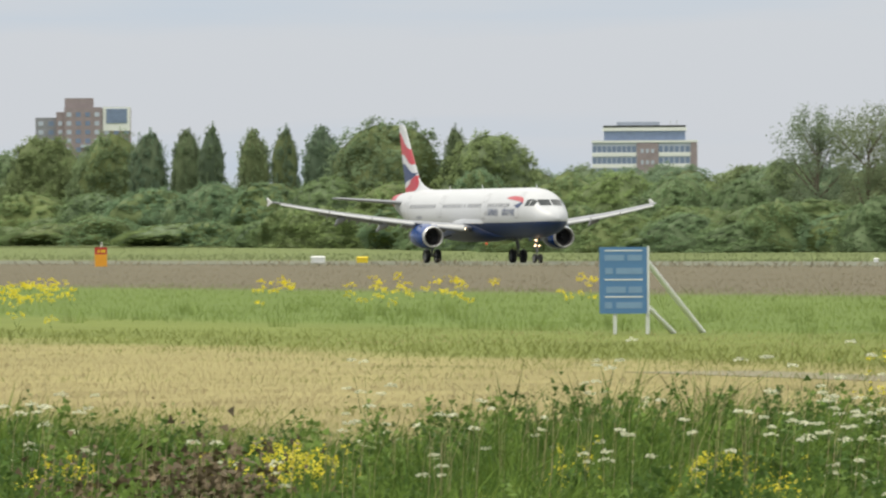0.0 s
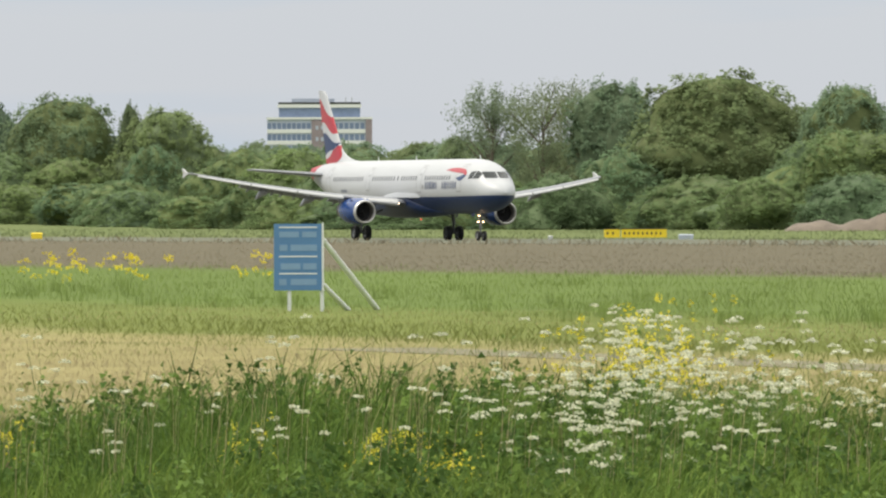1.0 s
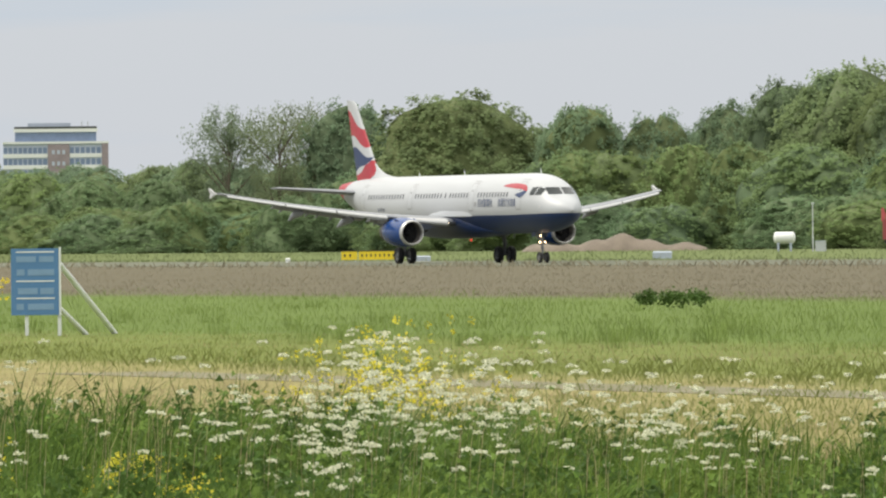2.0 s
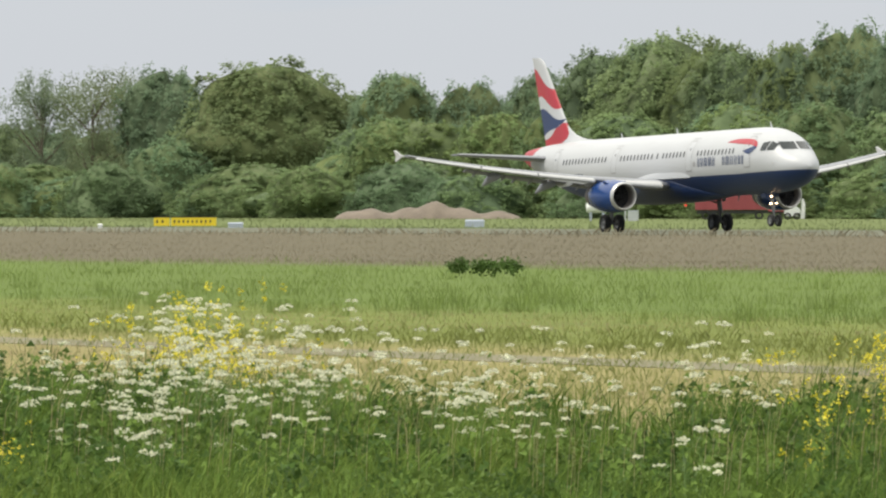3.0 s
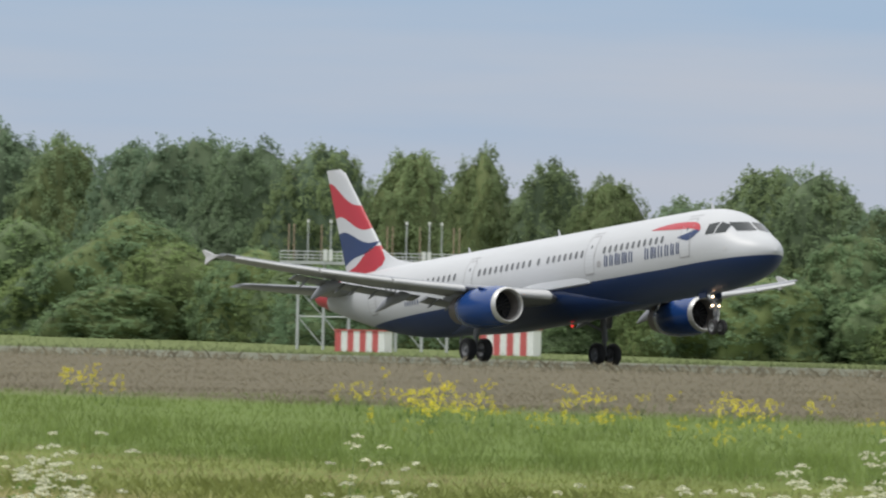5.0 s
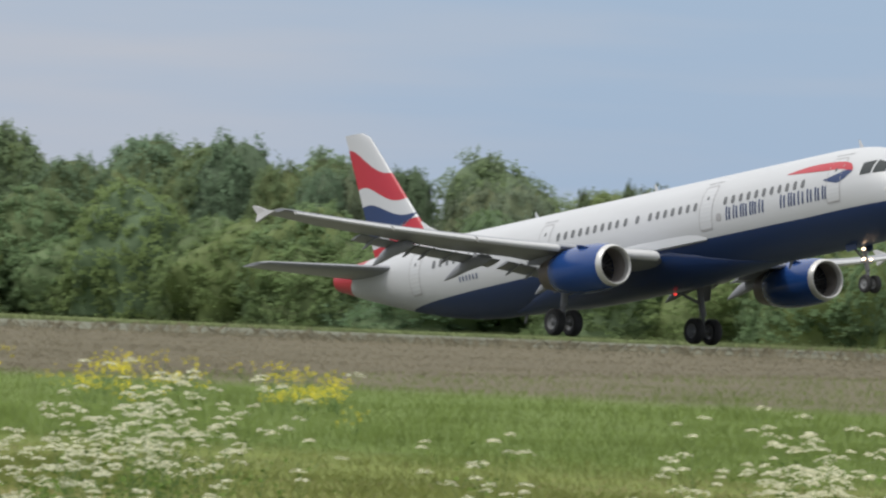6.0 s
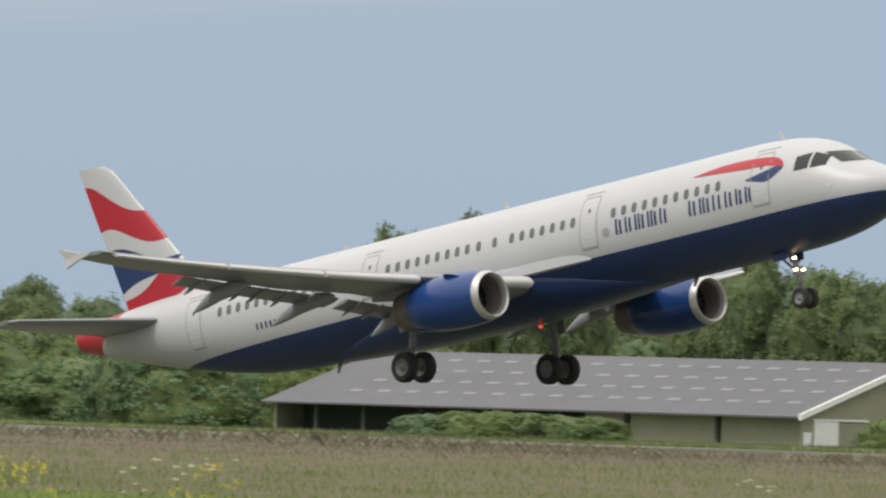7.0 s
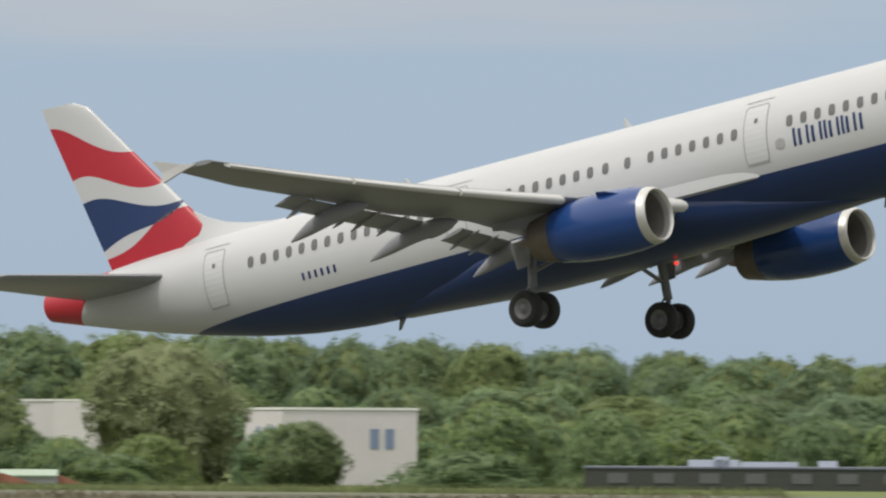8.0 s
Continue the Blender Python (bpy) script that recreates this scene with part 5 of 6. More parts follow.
TREES.append(("bush", [
    (-1847, 512, 14.4, 17.6), (-1800, 512, 14.0, 17.2), (-1760, 493, 7.1, 17.9), (-1755, 512, 14.8, 16.8), (-1715, 512, 15.6, 16.5), (-1678, 512, 15.3, 15.1),
    (-1669, 493, 6.7, 21.4), (-1638, 512, 16.0, 15.8), (-1600, 512, 14.6, 15.5), (-1551, 512, 16.7, 11.0), (-1504, 512, 15.8, 14.6), (-1474, 512, 15.5, 14.4),
    (-1446, 512, 14.3, 14.1), (-1410, 512, 13.5, 12.0), (-1391, 493, 4.7, 12.7), (-1356, 493, 6.0, 14.2), (-1342, 507, 6.3, 14.1), (-1320, 507, 7.1, 8.7),
    (-1308, 507, 13.9, 12.1), (-1293, 507, 7.0, 6.0), (-1273, 507, 9.4, 16.8), (-1245, 512, 15.0, 12.4),
], 1.30))
TREES.append(("bush", [
    (-1239, 507, 10.9, 13.2), (-1222, 507, 16.3, 12.2), (-1221, 512, 16.0, 16.3), (-1194, 512, 16.8, 12.8), (-1171, 512, 16.9, 12.6), (-1146, 510, 16.3, 16.9),
    (-1142, 512, 14.6, 15.4), (-1114, 512, 17.3, 14.3), (-1107, 510, 17.0, 15.0), (-1083, 510, 17.2, 14.7), (-1057, 510, 16.2, 13.0), (-1041, 507, 11.2, 14.2),
    (-1025, 510, 13.7, 14.1), (-1014, 507, 13.1, 10.4), (-969, 507, 16.8, 13.4), (-941, 507, 15.1, 14.4), (-914, 507, 16.1, 14.1), (-898, 504, 12.1, 12.6),
    (-880, 504, 11.6, 11.2), (-857, 504, 11.7, 12.2), (-816, 504, 10.8, 13.0), (-795, 504, 14.4, 9.2),
], 1.30))
TREES.append(("bush", [
    (-784, 504, 15.1, 6.9), (-760, 504, 13.5, 11.2), (-756, 504, 8.3, 12.3), (-746, 504, 6.3, 11.1), (-743, 504, 14.1, 11.0), (-729, 504, 10.6, 9.2),
    (-724, 504, 10.4, 10.8), (-712, 504, 12.2, 10.7), (-699, 504, 9.1, 10.6), (-685, 504, 11.9, 7.8), (-673, 504, 11.6, 8.3), (-660, 504, 12.2, 8.2),
    (-642, 507, 12.7, 7.5), (-641, 610, 8.9, 10.9), (-629, 507, 11.4, 5.9), (-614, 507, 9.6, 9.8), (-606, 510, 6.3, 9.7), (-599, 510, 9.3, 10.6),
    (-593, 507, 6.6, 12.0), (-586, 510, 8.5, 9.5), (-578, 507, 5.9, 9.4), (-574, 510, 8.7, 9.4),
], 1.30))
TREES.append(("bush", [
    (-571, 507, 8.8, 9.4), (-571, 610, 11.0, 10.3), (-567, 610, 6.5, 8.2), (-565, 616, 8.9, 8.2), (-562, 610, 9.6, 7.6), (-560, 507, 4.8, 4.6),
    (-560, 510, 5.1, 12.1), (-554, 616, 7.5, 9.2), (-551, 610, 9.3, 11.1), (-548, 507, 11.5, 7.3), (-548, 510, 7.2, 11.9), (-543, 616, 8.9, 7.6),
    (-541, 616, 0.9, 3.0), (-537, 610, 9.0, 8.0), (-534, 616, 8.7, 7.0), (-531, 510, 8.3, 7.7), (-520, 510, 7.6, 8.9), (-508, 616, 3.2, 4.4),
    (-474, 616, 2.7, 4.8), (-423, 553, 2.0, 4.7), (-420, 553, 1.6, 6.8), (-387, 553, 1.9, 9.1),
], 1.30))
TREES.append(("airy", [
    (-1402, 521, 22.5, 10.1), (-1379, 521, 22.7, 10.0), (-1361, 521, 21.5, 7.2), 
], 1.35))
TREES.append(("pale", [
    (-441, 588, 10.3, 9.5), (-740, 529, 15.0, 5.0), (-720, 529, 13.5, 6.0), (-713, 529, 13.8, 5.5), (-693, 529, 13.5, 6.4),
], 1.40))
TREES.append(("fir", [
    (-615, 599, 16.4, 4.7), (-588, 521, 16.0, 3.6), (-515, 595, 7.6, 4.3), (-506, 595, 11.5, 5.8), (-501, 595, 12.0, 5.7),
], 1.30))
TREES.append(("broad", [
    (-1066, 1288, 16.5, 12.3), (-1042, 1288, 19.6, 15.3), (-1034, 1260, 16.5, 12.0), (-1026, 1288, 21.6, 16.2), (-1021, 1260, 19.6, 17.9), (-1010, 1288, 21.1, 16.1),
    (-1004, 1260, 21.8, 17.8), (-993, 1288, 21.3, 17.0), (-989, 1260, 21.9, 16.7), (-976, 1288, 21.1, 16.9), (-974, 1260, 21.8, 16.6), (-973, 1260, 20.9, 17.6),
    (-958, 1288, 21.1, 16.8), (-950, 1260, 20.9, 17.4), (-941, 1288, 19.4, 15.7), (-928, 1260, 20.6, 17.3), (-926, 1288, 19.8, 14.6), (-908, 1260, 18.7, 14.3),
    (-893, 1260, 19.0, 15.2), (-877, 1260, 19.2, 16.0), (-860, 1260, 17.8, 15.0), (-842, 1260, 15.9, 14.0),
], 1.22))
TREES.append(("broad", [
    (-828, 1260, 15.9, 14.8), (-812, 1260, 15.0, 15.6), (-800, 1260, 14.5, 12.8), (-757, 1064, 9.9, 12.0), (-737, 1064, 9.9, 15.9), (-718, 1064, 9.1, 15.8),
    (-699, 1064, 9.1, 15.6), (-681, 1064, 9.1, 15.5),
], 1.22))

for kind, rows, grow in TREES:
    for x, y, height, width in rows:
        plant(kind, x, y, height, width * grow)

# the far wood's undergrowth
for i in range(46):
    plant("bush", -1100 + i * 12.6 + turn.uniform(-5, 5), 1225 + turn.uniform(-20, 20), turn.uniform(9, 14), turn.uniform(15, 20))
for i in range(22):
    plant("bush", -770 + i * 11 + turn.uniform(-5, 5), 1040 + turn.uniform(-10, 10), turn.uniform(5, 8), turn.uniform(12, 16))

for i in range(7):
    plant("bush", -456 + i * 6.2 + turn.uniform(-2, 2), 566 + turn.uniform(-6, 10), turn.uniform(2.6, 4.6), turn.uniform(6, 9))
for i in range(10):
    a, r = radians(-34.9 + 0.42 * i + turn.uniform(-0.1, 0.1)), 800 + turn.uniform(-25, 25)
    plant("bush", math.sin(a) * r, math.cos(a) * r, turn.uniform(4.5, 6.5), turn.uniform(8, 11))
for i in range(9):
    plant("bush", -392 + i * 6.5 + turn.uniform(-2, 2), 640 + turn.uniform(-6, 10), turn.uniform(5.5, 7.5), turn.uniform(9, 12))

# a low hedge in front of the barn and a bush at its gable
for i in range(6):
    plant("bush", -456.5 + i * 1.75 + turn.uniform(-0.3, 0.3), 448.5 + i * 1.6, turn.uniform(1.2, 1.6), turn.uniform(5.0, 6.5))
plant("bush", -449.5, 488.5, 1.9, 4.6)
plant("bush", -462.0, 525.0, 3.2, 3.4)

# ---- more of the belt between and behind, so that no sky shows under the crowns ----
for i in range(120):
    x = -1990 + i * 12.3 + turn.uniform(-4, 4)
    if x < -620:
        plant("bush", x, 500 + turn.uniform(-8, 12), turn.uniform(6, 10), turn.uniform(13, 18))
for i in range(60):
    x = -1330 + i * 11.5 + turn.uniform(-4, 4)
    plant("broad", x, 552 + turn.uniform(-6, 10), turn.uniform(14, 19) * np.interp(x, [-1330, -900, -720, -640], [1.05, 1.12, 0.88, 0.70]), turn.uniform(11, 15))

# a farther row closes the gap below the office block
for i in range(26):
    x = -1740 + i * 13.5 + turn.uniform(-4, 4)
    plant("broad", x, 566 + turn.uniform(-6, 6), turn.uniform(14.6, 16.2) * -x / 1560, turn.uniform(15, 20))

# taller trees behind the barn
for x, height in ((-690, 15.0), (-682, 13.4), (-671, 12.7), (-661, 11.0), (-651, 10.6), (-641, 10.6), (-634, 10.8), (-627, 11.0), (-619, 9.4), (-611, 14.8), (-605, 16.4),
                  (-600, 15.3), (-594, 15.2), (-588, 13.5), (-582, 12.7), (-576, 12.8), (-570, 13.9), (-565, 14.7), (-560, 11.8), (-556, 12.0), (-549, 11.0)):
    plant("broad", x, 600 + turn.uniform(-6, 6), height + (2.6 if x > -650 else 0.0), turn.uniform(9, 11.5))
for i in range(12):
    plant("bush", -690 + i * 12 + turn.uniform(-3, 3), 590 + turn.uniform(-6, 6), turn.uniform(7, 9), turn.uniform(11, 14))

# more of the far wood, close together
for i in range(30):
    x = -1075 + i * 9.6 + turn.uniform(-3, 3)
    plant("broad", x, 1310 + turn.uniform(-12, 12), float(np.interp(x, [-1075, -1010, -930, -870, -790], [17, 21.2, 20.2, 18.2, 14.8])) * turn.uniform(0.92, 1.0), turn.uniform(15, 19))

# ---- things on the airfield and behind it ----
def seat(az, r, z=None, turn_by=0.0):
    """A pose at a bearing (degrees from the y axis) and distance: x to the right, y away."""
    x, y = math.sin(radians(az)) * r, math.cos(radians(az)) * r
    return Matrix.Translation((x, y, ground_height(x, y) if z is None else z)) @ Matrix.Rotation(-radians(az + turn_by), 4, "Z")


STEEL = material("galvanised", (0.52, 0.54, 0.55), 0.5, 0.4, vary=0.1)
POST = material("post_white", (0.72, 0.73, 0.72), 0.5, vary=0.08)
BLUE_SIGN = material("sign_blue", (0.085, 0.205, 0.40), 0.45, vary=0.07, scale=2)
PALE = material("sign_print", (0.19, 0.31, 0.47), 0.5, vary=0.08, scale=4)
YELLOW = material("sign_yellow", (0.80, 0.60, 0.03), 0.5, vary=0.06)
BLACK = material("black_paint", (0.03, 0.03, 0.03), 0.5, vary=0.1)
ORANGE = material("sign_orange", (0.75, 0.33, 0.02), 0.5, vary=0.06)
SIGN_RED = material("sign_red", (0.45, 0.03, 0.02), 0.5, vary=0.06)
BOX_WHITE = material("box_white", (0.74, 0.75, 0.74), 0.55, vary=0.08)
TRUCK_RED = material("truck_red", (0.31, 0.062, 0.072), 0.5, vary=0.1, scale=0.6)
CONTAINER = material("container_red", (0.46, 0.09, 0.10), 0.5, vary=0.1, scale=0.6)
SOIL = material("soil", (0.17, 0.14, 0.11), 0.95, vary=0.25, scale=0.5, bump=0.5)
# brown brick, concrete and far glass: distance haze is put into their bluish colours
BRICK = material("brick_hazed", (0.29, 0.24, 0.255), 0.85, vary=0.14, scale=0.5, fine=0.3)
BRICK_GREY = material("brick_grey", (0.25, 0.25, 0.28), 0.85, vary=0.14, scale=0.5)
CONCRETE = material("concrete_hazed", (0.43, 0.475, 0.57), 0.8, vary=0.1, scale=0.4)
GLASS_FAR = material("far_glass_hazed", (0.17, 0.225, 0.35), 0.5, vary=0.15, scale=0.8)
CLADDING = material("grey_cladding", (0.12, 0.135, 0.18), 0.6, vary=0.06, scale=0.3)
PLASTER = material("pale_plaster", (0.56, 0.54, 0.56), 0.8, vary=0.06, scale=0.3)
# pale plaster with side-wall shade put into its colour; also serves other grey walls
PLASTER_SHADE = material("shade_grey_plaster", (0.36, 0.36, 0.41), 0.8, vary=0.06, scale=0.3)
ROOF_GREY = material("roof_sheet", (0.088, 0.09, 0.104), 0.6, vary=0.12, scale=0.25, fine=0.2)
ROOF_LIGHT = material("roof_light", (0.165, 0.172, 0.20), 0.5, vary=0.1)
BARN_WALL = material("barn_wall", (0.25, 0.25, 0.185), 0.75, vary=0.1, scale=0.5)
BARN_DARK = material("barn_dark", (0.045, 0.05, 0.045), 0.8, vary=0.15)
GREEN_ROOF = material("green_roof", (0.30, 0.38, 0.30), 0.6, vary=0.12, scale=0.7)
ANNEX_ROOF = material("annex_roof", (0.095, 0.118, 0.122), 0.6, vary=0.08, scale=0.4)
RUST = material("rusty_sheet", (0.30, 0.235, 0.20), 0.75, vary=0.28, scale=0.6, fine=0.3)
SHEET = material("zinc_sheet", (0.35, 0.34, 0.31), 0.6, vary=0.16, scale=0.7)


def info_sign():
    s = thing("info_sign", "blue information board on white posts with slanting braces", "sign", at=seat(-70.83, 177, 0.0))
    board = Shape().box(-0.46, -0.02, 0.40, 0.46, 0.02, 1.68).make("board", BLUE_SIGN, s, "blue board with pale lines of print")
    for z0, z1, x0, x1 in ((1.42, 1.53, -0.36, 0.02), (1.42, 1.53, 0.08, 0.36), (1.16, 1.28, -0.35, -0.2), (1.16, 1.28, -0.14, 0.37), (0.80, 0.92, -0.33, 0.05), (0.80, 0.92, 0.10, 0.36), (0.50, 0.62, -0.36, -0.22), (0.50, 0.62, -0.14, 0.36)):
        Shape().box(x0, -0.026, z0, x1, -0.0205, z1).make("print_bar", PALE, board, "pale unreadable print")
    for z in (1.60, 1.04, 0.71):
        Shape().box(-0.36, -0.026, z, 0.37, -0.0205, z + 0.025).make("rule", POST, board, "thin white line")
    for x in (-0.2, 0.43):
        Shape().box(x, 0.022, -0.1, x + 0.07, 0.09, 1.66).make("post", POST, s, "white post")
    Shape().box(0.461, -0.03, 0.38, 0.50, 0.03, 1.70).make("edge_trim", POST, s, "white edge trim")
    Shape().rod((0.47, 0.06, 1.38), (1.55, 2.6, 0.0), 0.055).make("brace", POST, s, "slanting white brace")
    Shape().rod((0.47, 0.06, 0.52), (0.98, 1.4, 0.0), 0.05).make("brace", POST, s, "slanting white brace")


def runway_sign(az, width, bars, group="signs beside the runway"):
    s = thing("runway_sign", "low yellow runway sign with black print", "sign", group, seat(az, 740, 0.0))
    w = width / 2
    face = Shape().box(-w, -0.1, 0.12, w, 0.1, 0.82).make("face", YELLOW, s, "yellow face")
    for i in range(bars):
        a = -w + 0.2 + (width - 0.4) * i / bars
        Shape().box(a, -0.11, 0.36, a + (width - 0.4) / bars * 0.34, -0.1045, 0.58).make("print_bar", BLACK, face, "black unreadable print")
    Shape().box(-w - 0.05, -0.13, 0.80, w + 0.05, 0.13, 0.86).make("frame_top", BLACK, s)
    for x in (-w * 0.8, w * 0.8):
        Shape().box(x - 0.05, -0.06, -0.1, x + 0.05, 0.06, 0.13).make("leg", STEEL, s)


def marker_board():
    s = thing("marker_board", "small orange marker board with a dark red top", "marker", at=seat(-74.08, 722, 0.0))
    Shape().box(-0.48, -0.08, 0.0, 0.48, 0.08, 0.95).make("lower_panel", ORANGE, s, "orange panel")
    Shape().box(-0.48, -0.08, 0.954, 0.48, 0.08, 1.5).make("upper_panel", SIGN_RED, s, "dark red panel")
    for x in (-0.25, 0.02, 0.2):
        Shape().box(x, -0.09, 1.1, x + 0.14, -0.084, 1.32).make("print_bar", YELLOW, s, "unreadable print")
    Shape().rod((0.05, 0, 1.5), (0.05, 0, 1.9), 0.04).make("lamp_stub", POST, s)


def box_light(az, r, w, h, mat, label):
    """A low box with a sloping lid, on a plinth."""
    s = thing("equipment_box", label, "box", "equipment boxes by the runway", seat(az, r))
    k = w / 2
    Shape().loft([[Vector((x, y, z)) for x, y, z in ((-k, -0.25, 0), (k, -0.25, 0), (k, 0.25, 0), (-k, 0.25, 0))], [Vector((x, y, z)) for x, y, z in ((-k, -0.25, h * 0.8), (k, -0.25, h * 0.8), (k, 0.25, h * 0.8), (-k, 0.25, h * 0.8))]]).make("body", mat, s)
    Shape().loft([[Vector((x, y, h * 0.8)) for x, y in ((-k - 0.04, -0.29), (k + 0.04, -0.29), (k + 0.04, 0.29), (-k - 0.04, 0.29))], [Vector((x, y, h)) for x, y in ((-k * 0.9, -0.15), (k * 0.9, -0.15), (k * 0.9, 0.2), (-k * 0.9, 0.2))]]).make("lid", mat, s)


def tank():
    s = thing("storage_tank", "white horizontal storage tank on saddles", "tank", at=seat(-66.165, 1040))
    Shape().lathe([(-1.25, 0.0), (-1.22, 0.3), (-1.12, 0.55), (-0.95, 0.67), (0.95, 0.67), (1.12, 0.55), (1.22, 0.3), (1.25, 0.0)], Matrix.Translation((0, 0, 1.55)), 24).make("shell", BOX_WHITE, s, "", True)
    for x in (-0.7, 0.7):
        Shape().box(x - 0.12, -0.5, 0, x + 0.12, 0.5, 0.98).make("saddle", CONCRETE, s)
    p = thing("pole", "thin grey pole beside a cabinet", "pole", at=seat(-65.988, 1040))
    Shape().rod((0, 0, 0), (0, 0, 5.4), 0.09, 0.06).make("shaft", STEEL, p)
    Shape().box(-0.2, -0.1, 5.3, 0.2, 0.1, 5.5).make("head", STEEL, p)
    c = thing("cabinet", "small grey equipment cabinet in the grass", "cabinet", at=seat(-65.94, 1035))
    Shape().box(-0.6, -0.3, 0, 0.6, 0.3, 1.15).make("body", STEEL, c)
    Shape().box(-0.65, -0.35, 1.15, 0.65, 0.35, 1.22).make("lid", CONCRETE, c)


def mound(at, half_long, half_deep, tall, label):
    g = np.random.default_rng(3)
    nx, ny = 60, 14
    v = []
    for j in range(ny + 1):
        for i in range(nx + 1):
            u, w = i / nx * 2 - 1, j / ny * 2 - 1
            hgt = max(0, 1 - u * u) ** 0.6 * max(0, 1 - w * w) * tall * (0.77 + 0.23 * math.sin(u * 7 + 1) + 0.11 * math.sin(u * 19))
            v.append((u * half_long, w * half_deep, hgt + g.normal(0, 0.04) * tall * (hgt > 0.1) * min(1.0, half_long / 25) - 0.1))
    f = [(j * (nx + 1) + i, j * (nx + 1) + i + 1, (j + 1) * (nx + 1) + i + 1, (j + 1) * (nx + 1) + i) for j in range(ny) for i in range(nx)]
    ob = Shape().add(v, f).make("earth_mound", SOIL, None, "", True, 60)
    ob.matrix_world = at
    tagged(ob, label, "mound")


def red_truck():
    s = thing("tipper_truck", "long dull red tipper truck parked in front of trees", "truck", at=seat(-65.27, 1110))
    Shape().loft([[Vector((x, y, z)) for y, z in ((-1.25, 1.2), (1.25, 1.2), (1.3, 3.65), (-1.3, 3.65))] for x in (-5.5, 3.2)]).make("tipper_body", TRUCK_RED, s, "dull red tipper body")
    for x in (-4.4, -2.8, -1.2, 0.4, 2.0):
        Shape().box(x, -1.36, 1.25, x + 0.14, -1.302, 3.6).make("rib", TRUCK_RED, s)
    Shape().loft([[Vector((x, y, z)) for x, z in ((-5.65, 3.4), (-5.3, 3.4), (-5.05, 4.2), (-5.45, 5.1), (-5.65, 5.0))] for y in (-0.9, 0.9)]).make("headboard", CONTAINER, s, "raised red headboard")
    Shape().loft([[Vector((x, y, z)) for x, z in ((3.3, 1.0), (5.4, 1.0), (5.55, 2.2), (5.2, 3.45), (4.6, 3.7), (3.3, 3.7))] for y in (-1.22, 1.22)]).make("cab", CONTAINER, s, "bright red cab")
    Shape().box(4.2, -1.235, 2.3, 5.1, -1.2235, 3.2).make("cab_window", GLASS_FAR, s)
    Shape().box(-5.3, -1.0, 0.75, 5.2, 1.0, 1.15).make("chassis", BARN_DARK, s)
    for x in (-4.2, -2.9, 2.2, 4.4):
        t, r = Shape(), Shape()
        wheel(t, r, (x, -1.05, 0.52), 0.52, 0.4)
        t.make("wheel", RUBBER, s, "", True)
        t = Shape()
        wheel(t, r, (x, 1.05, 0.52), 0.52, 0.4)
        t.make("wheel", RUBBER, s, "", True)
    d = thing("white_digger", "small white loader parked by a red truck", "loader", at=seat(-64.94, 1105))
    Shape().loft([[Vector((x, y, z)) for x, z in ((-1.1, 0.4), (0.7, 0.4), (0.8, 1.2), (0.2, 1.7), (-0.8, 1.6), (-1.15, 1.2))] for y in (-0.7, 0.7)]).make("body", BOX_WHITE, d)
    Shape().loft([[Vector((x, y, z)) for x, z in ((0.75, 0.1), (1.3, 0.1), (1.35, 1.9), (1.15, 2.5), (0.95, 2.5), (0.9, 1.2))] for y in (-0.6, 0.6)]).make("bucket", BOX_WHITE, d)
    for x in (-0.75, 0.35):
        t, r = Shape(), Shape()
        wheel(t, r, (x, -0.75, 0.42), 0.42, 0.3)
        t.make("wheel", RUBBER, d, "", True)
        t = Shape()
        wheel(t, r, (x, 0.75, 0.42), 0.42, 0.3)
        t.make("wheel", RUBBER, d, "", True)


def container(az, width, height):
    height *= 0.66
    s = thing("container", "low red container standing in the grass", "container", "red containers", seat(az, 1030))
    w = width / 2
    Shape().box(-w, -1.2, 0.1, w, 1.2, height).make("body", CONTAINER, s)
    n = int(width / 0.6)
    for i in range(n):
        x = -w + 0.1 + (width - 0.2) * i / n
        Shape().box(x, -1.25, 0.2, x + 0.25, -1.202, height - 0.12).make("rib", CONTAINER, s)
    Shape().box(-w - 0.03, -1.27, height - 0.1, w + 0.03, 1.27, height + 0.03).make("rim", TRUCK_RED, s)


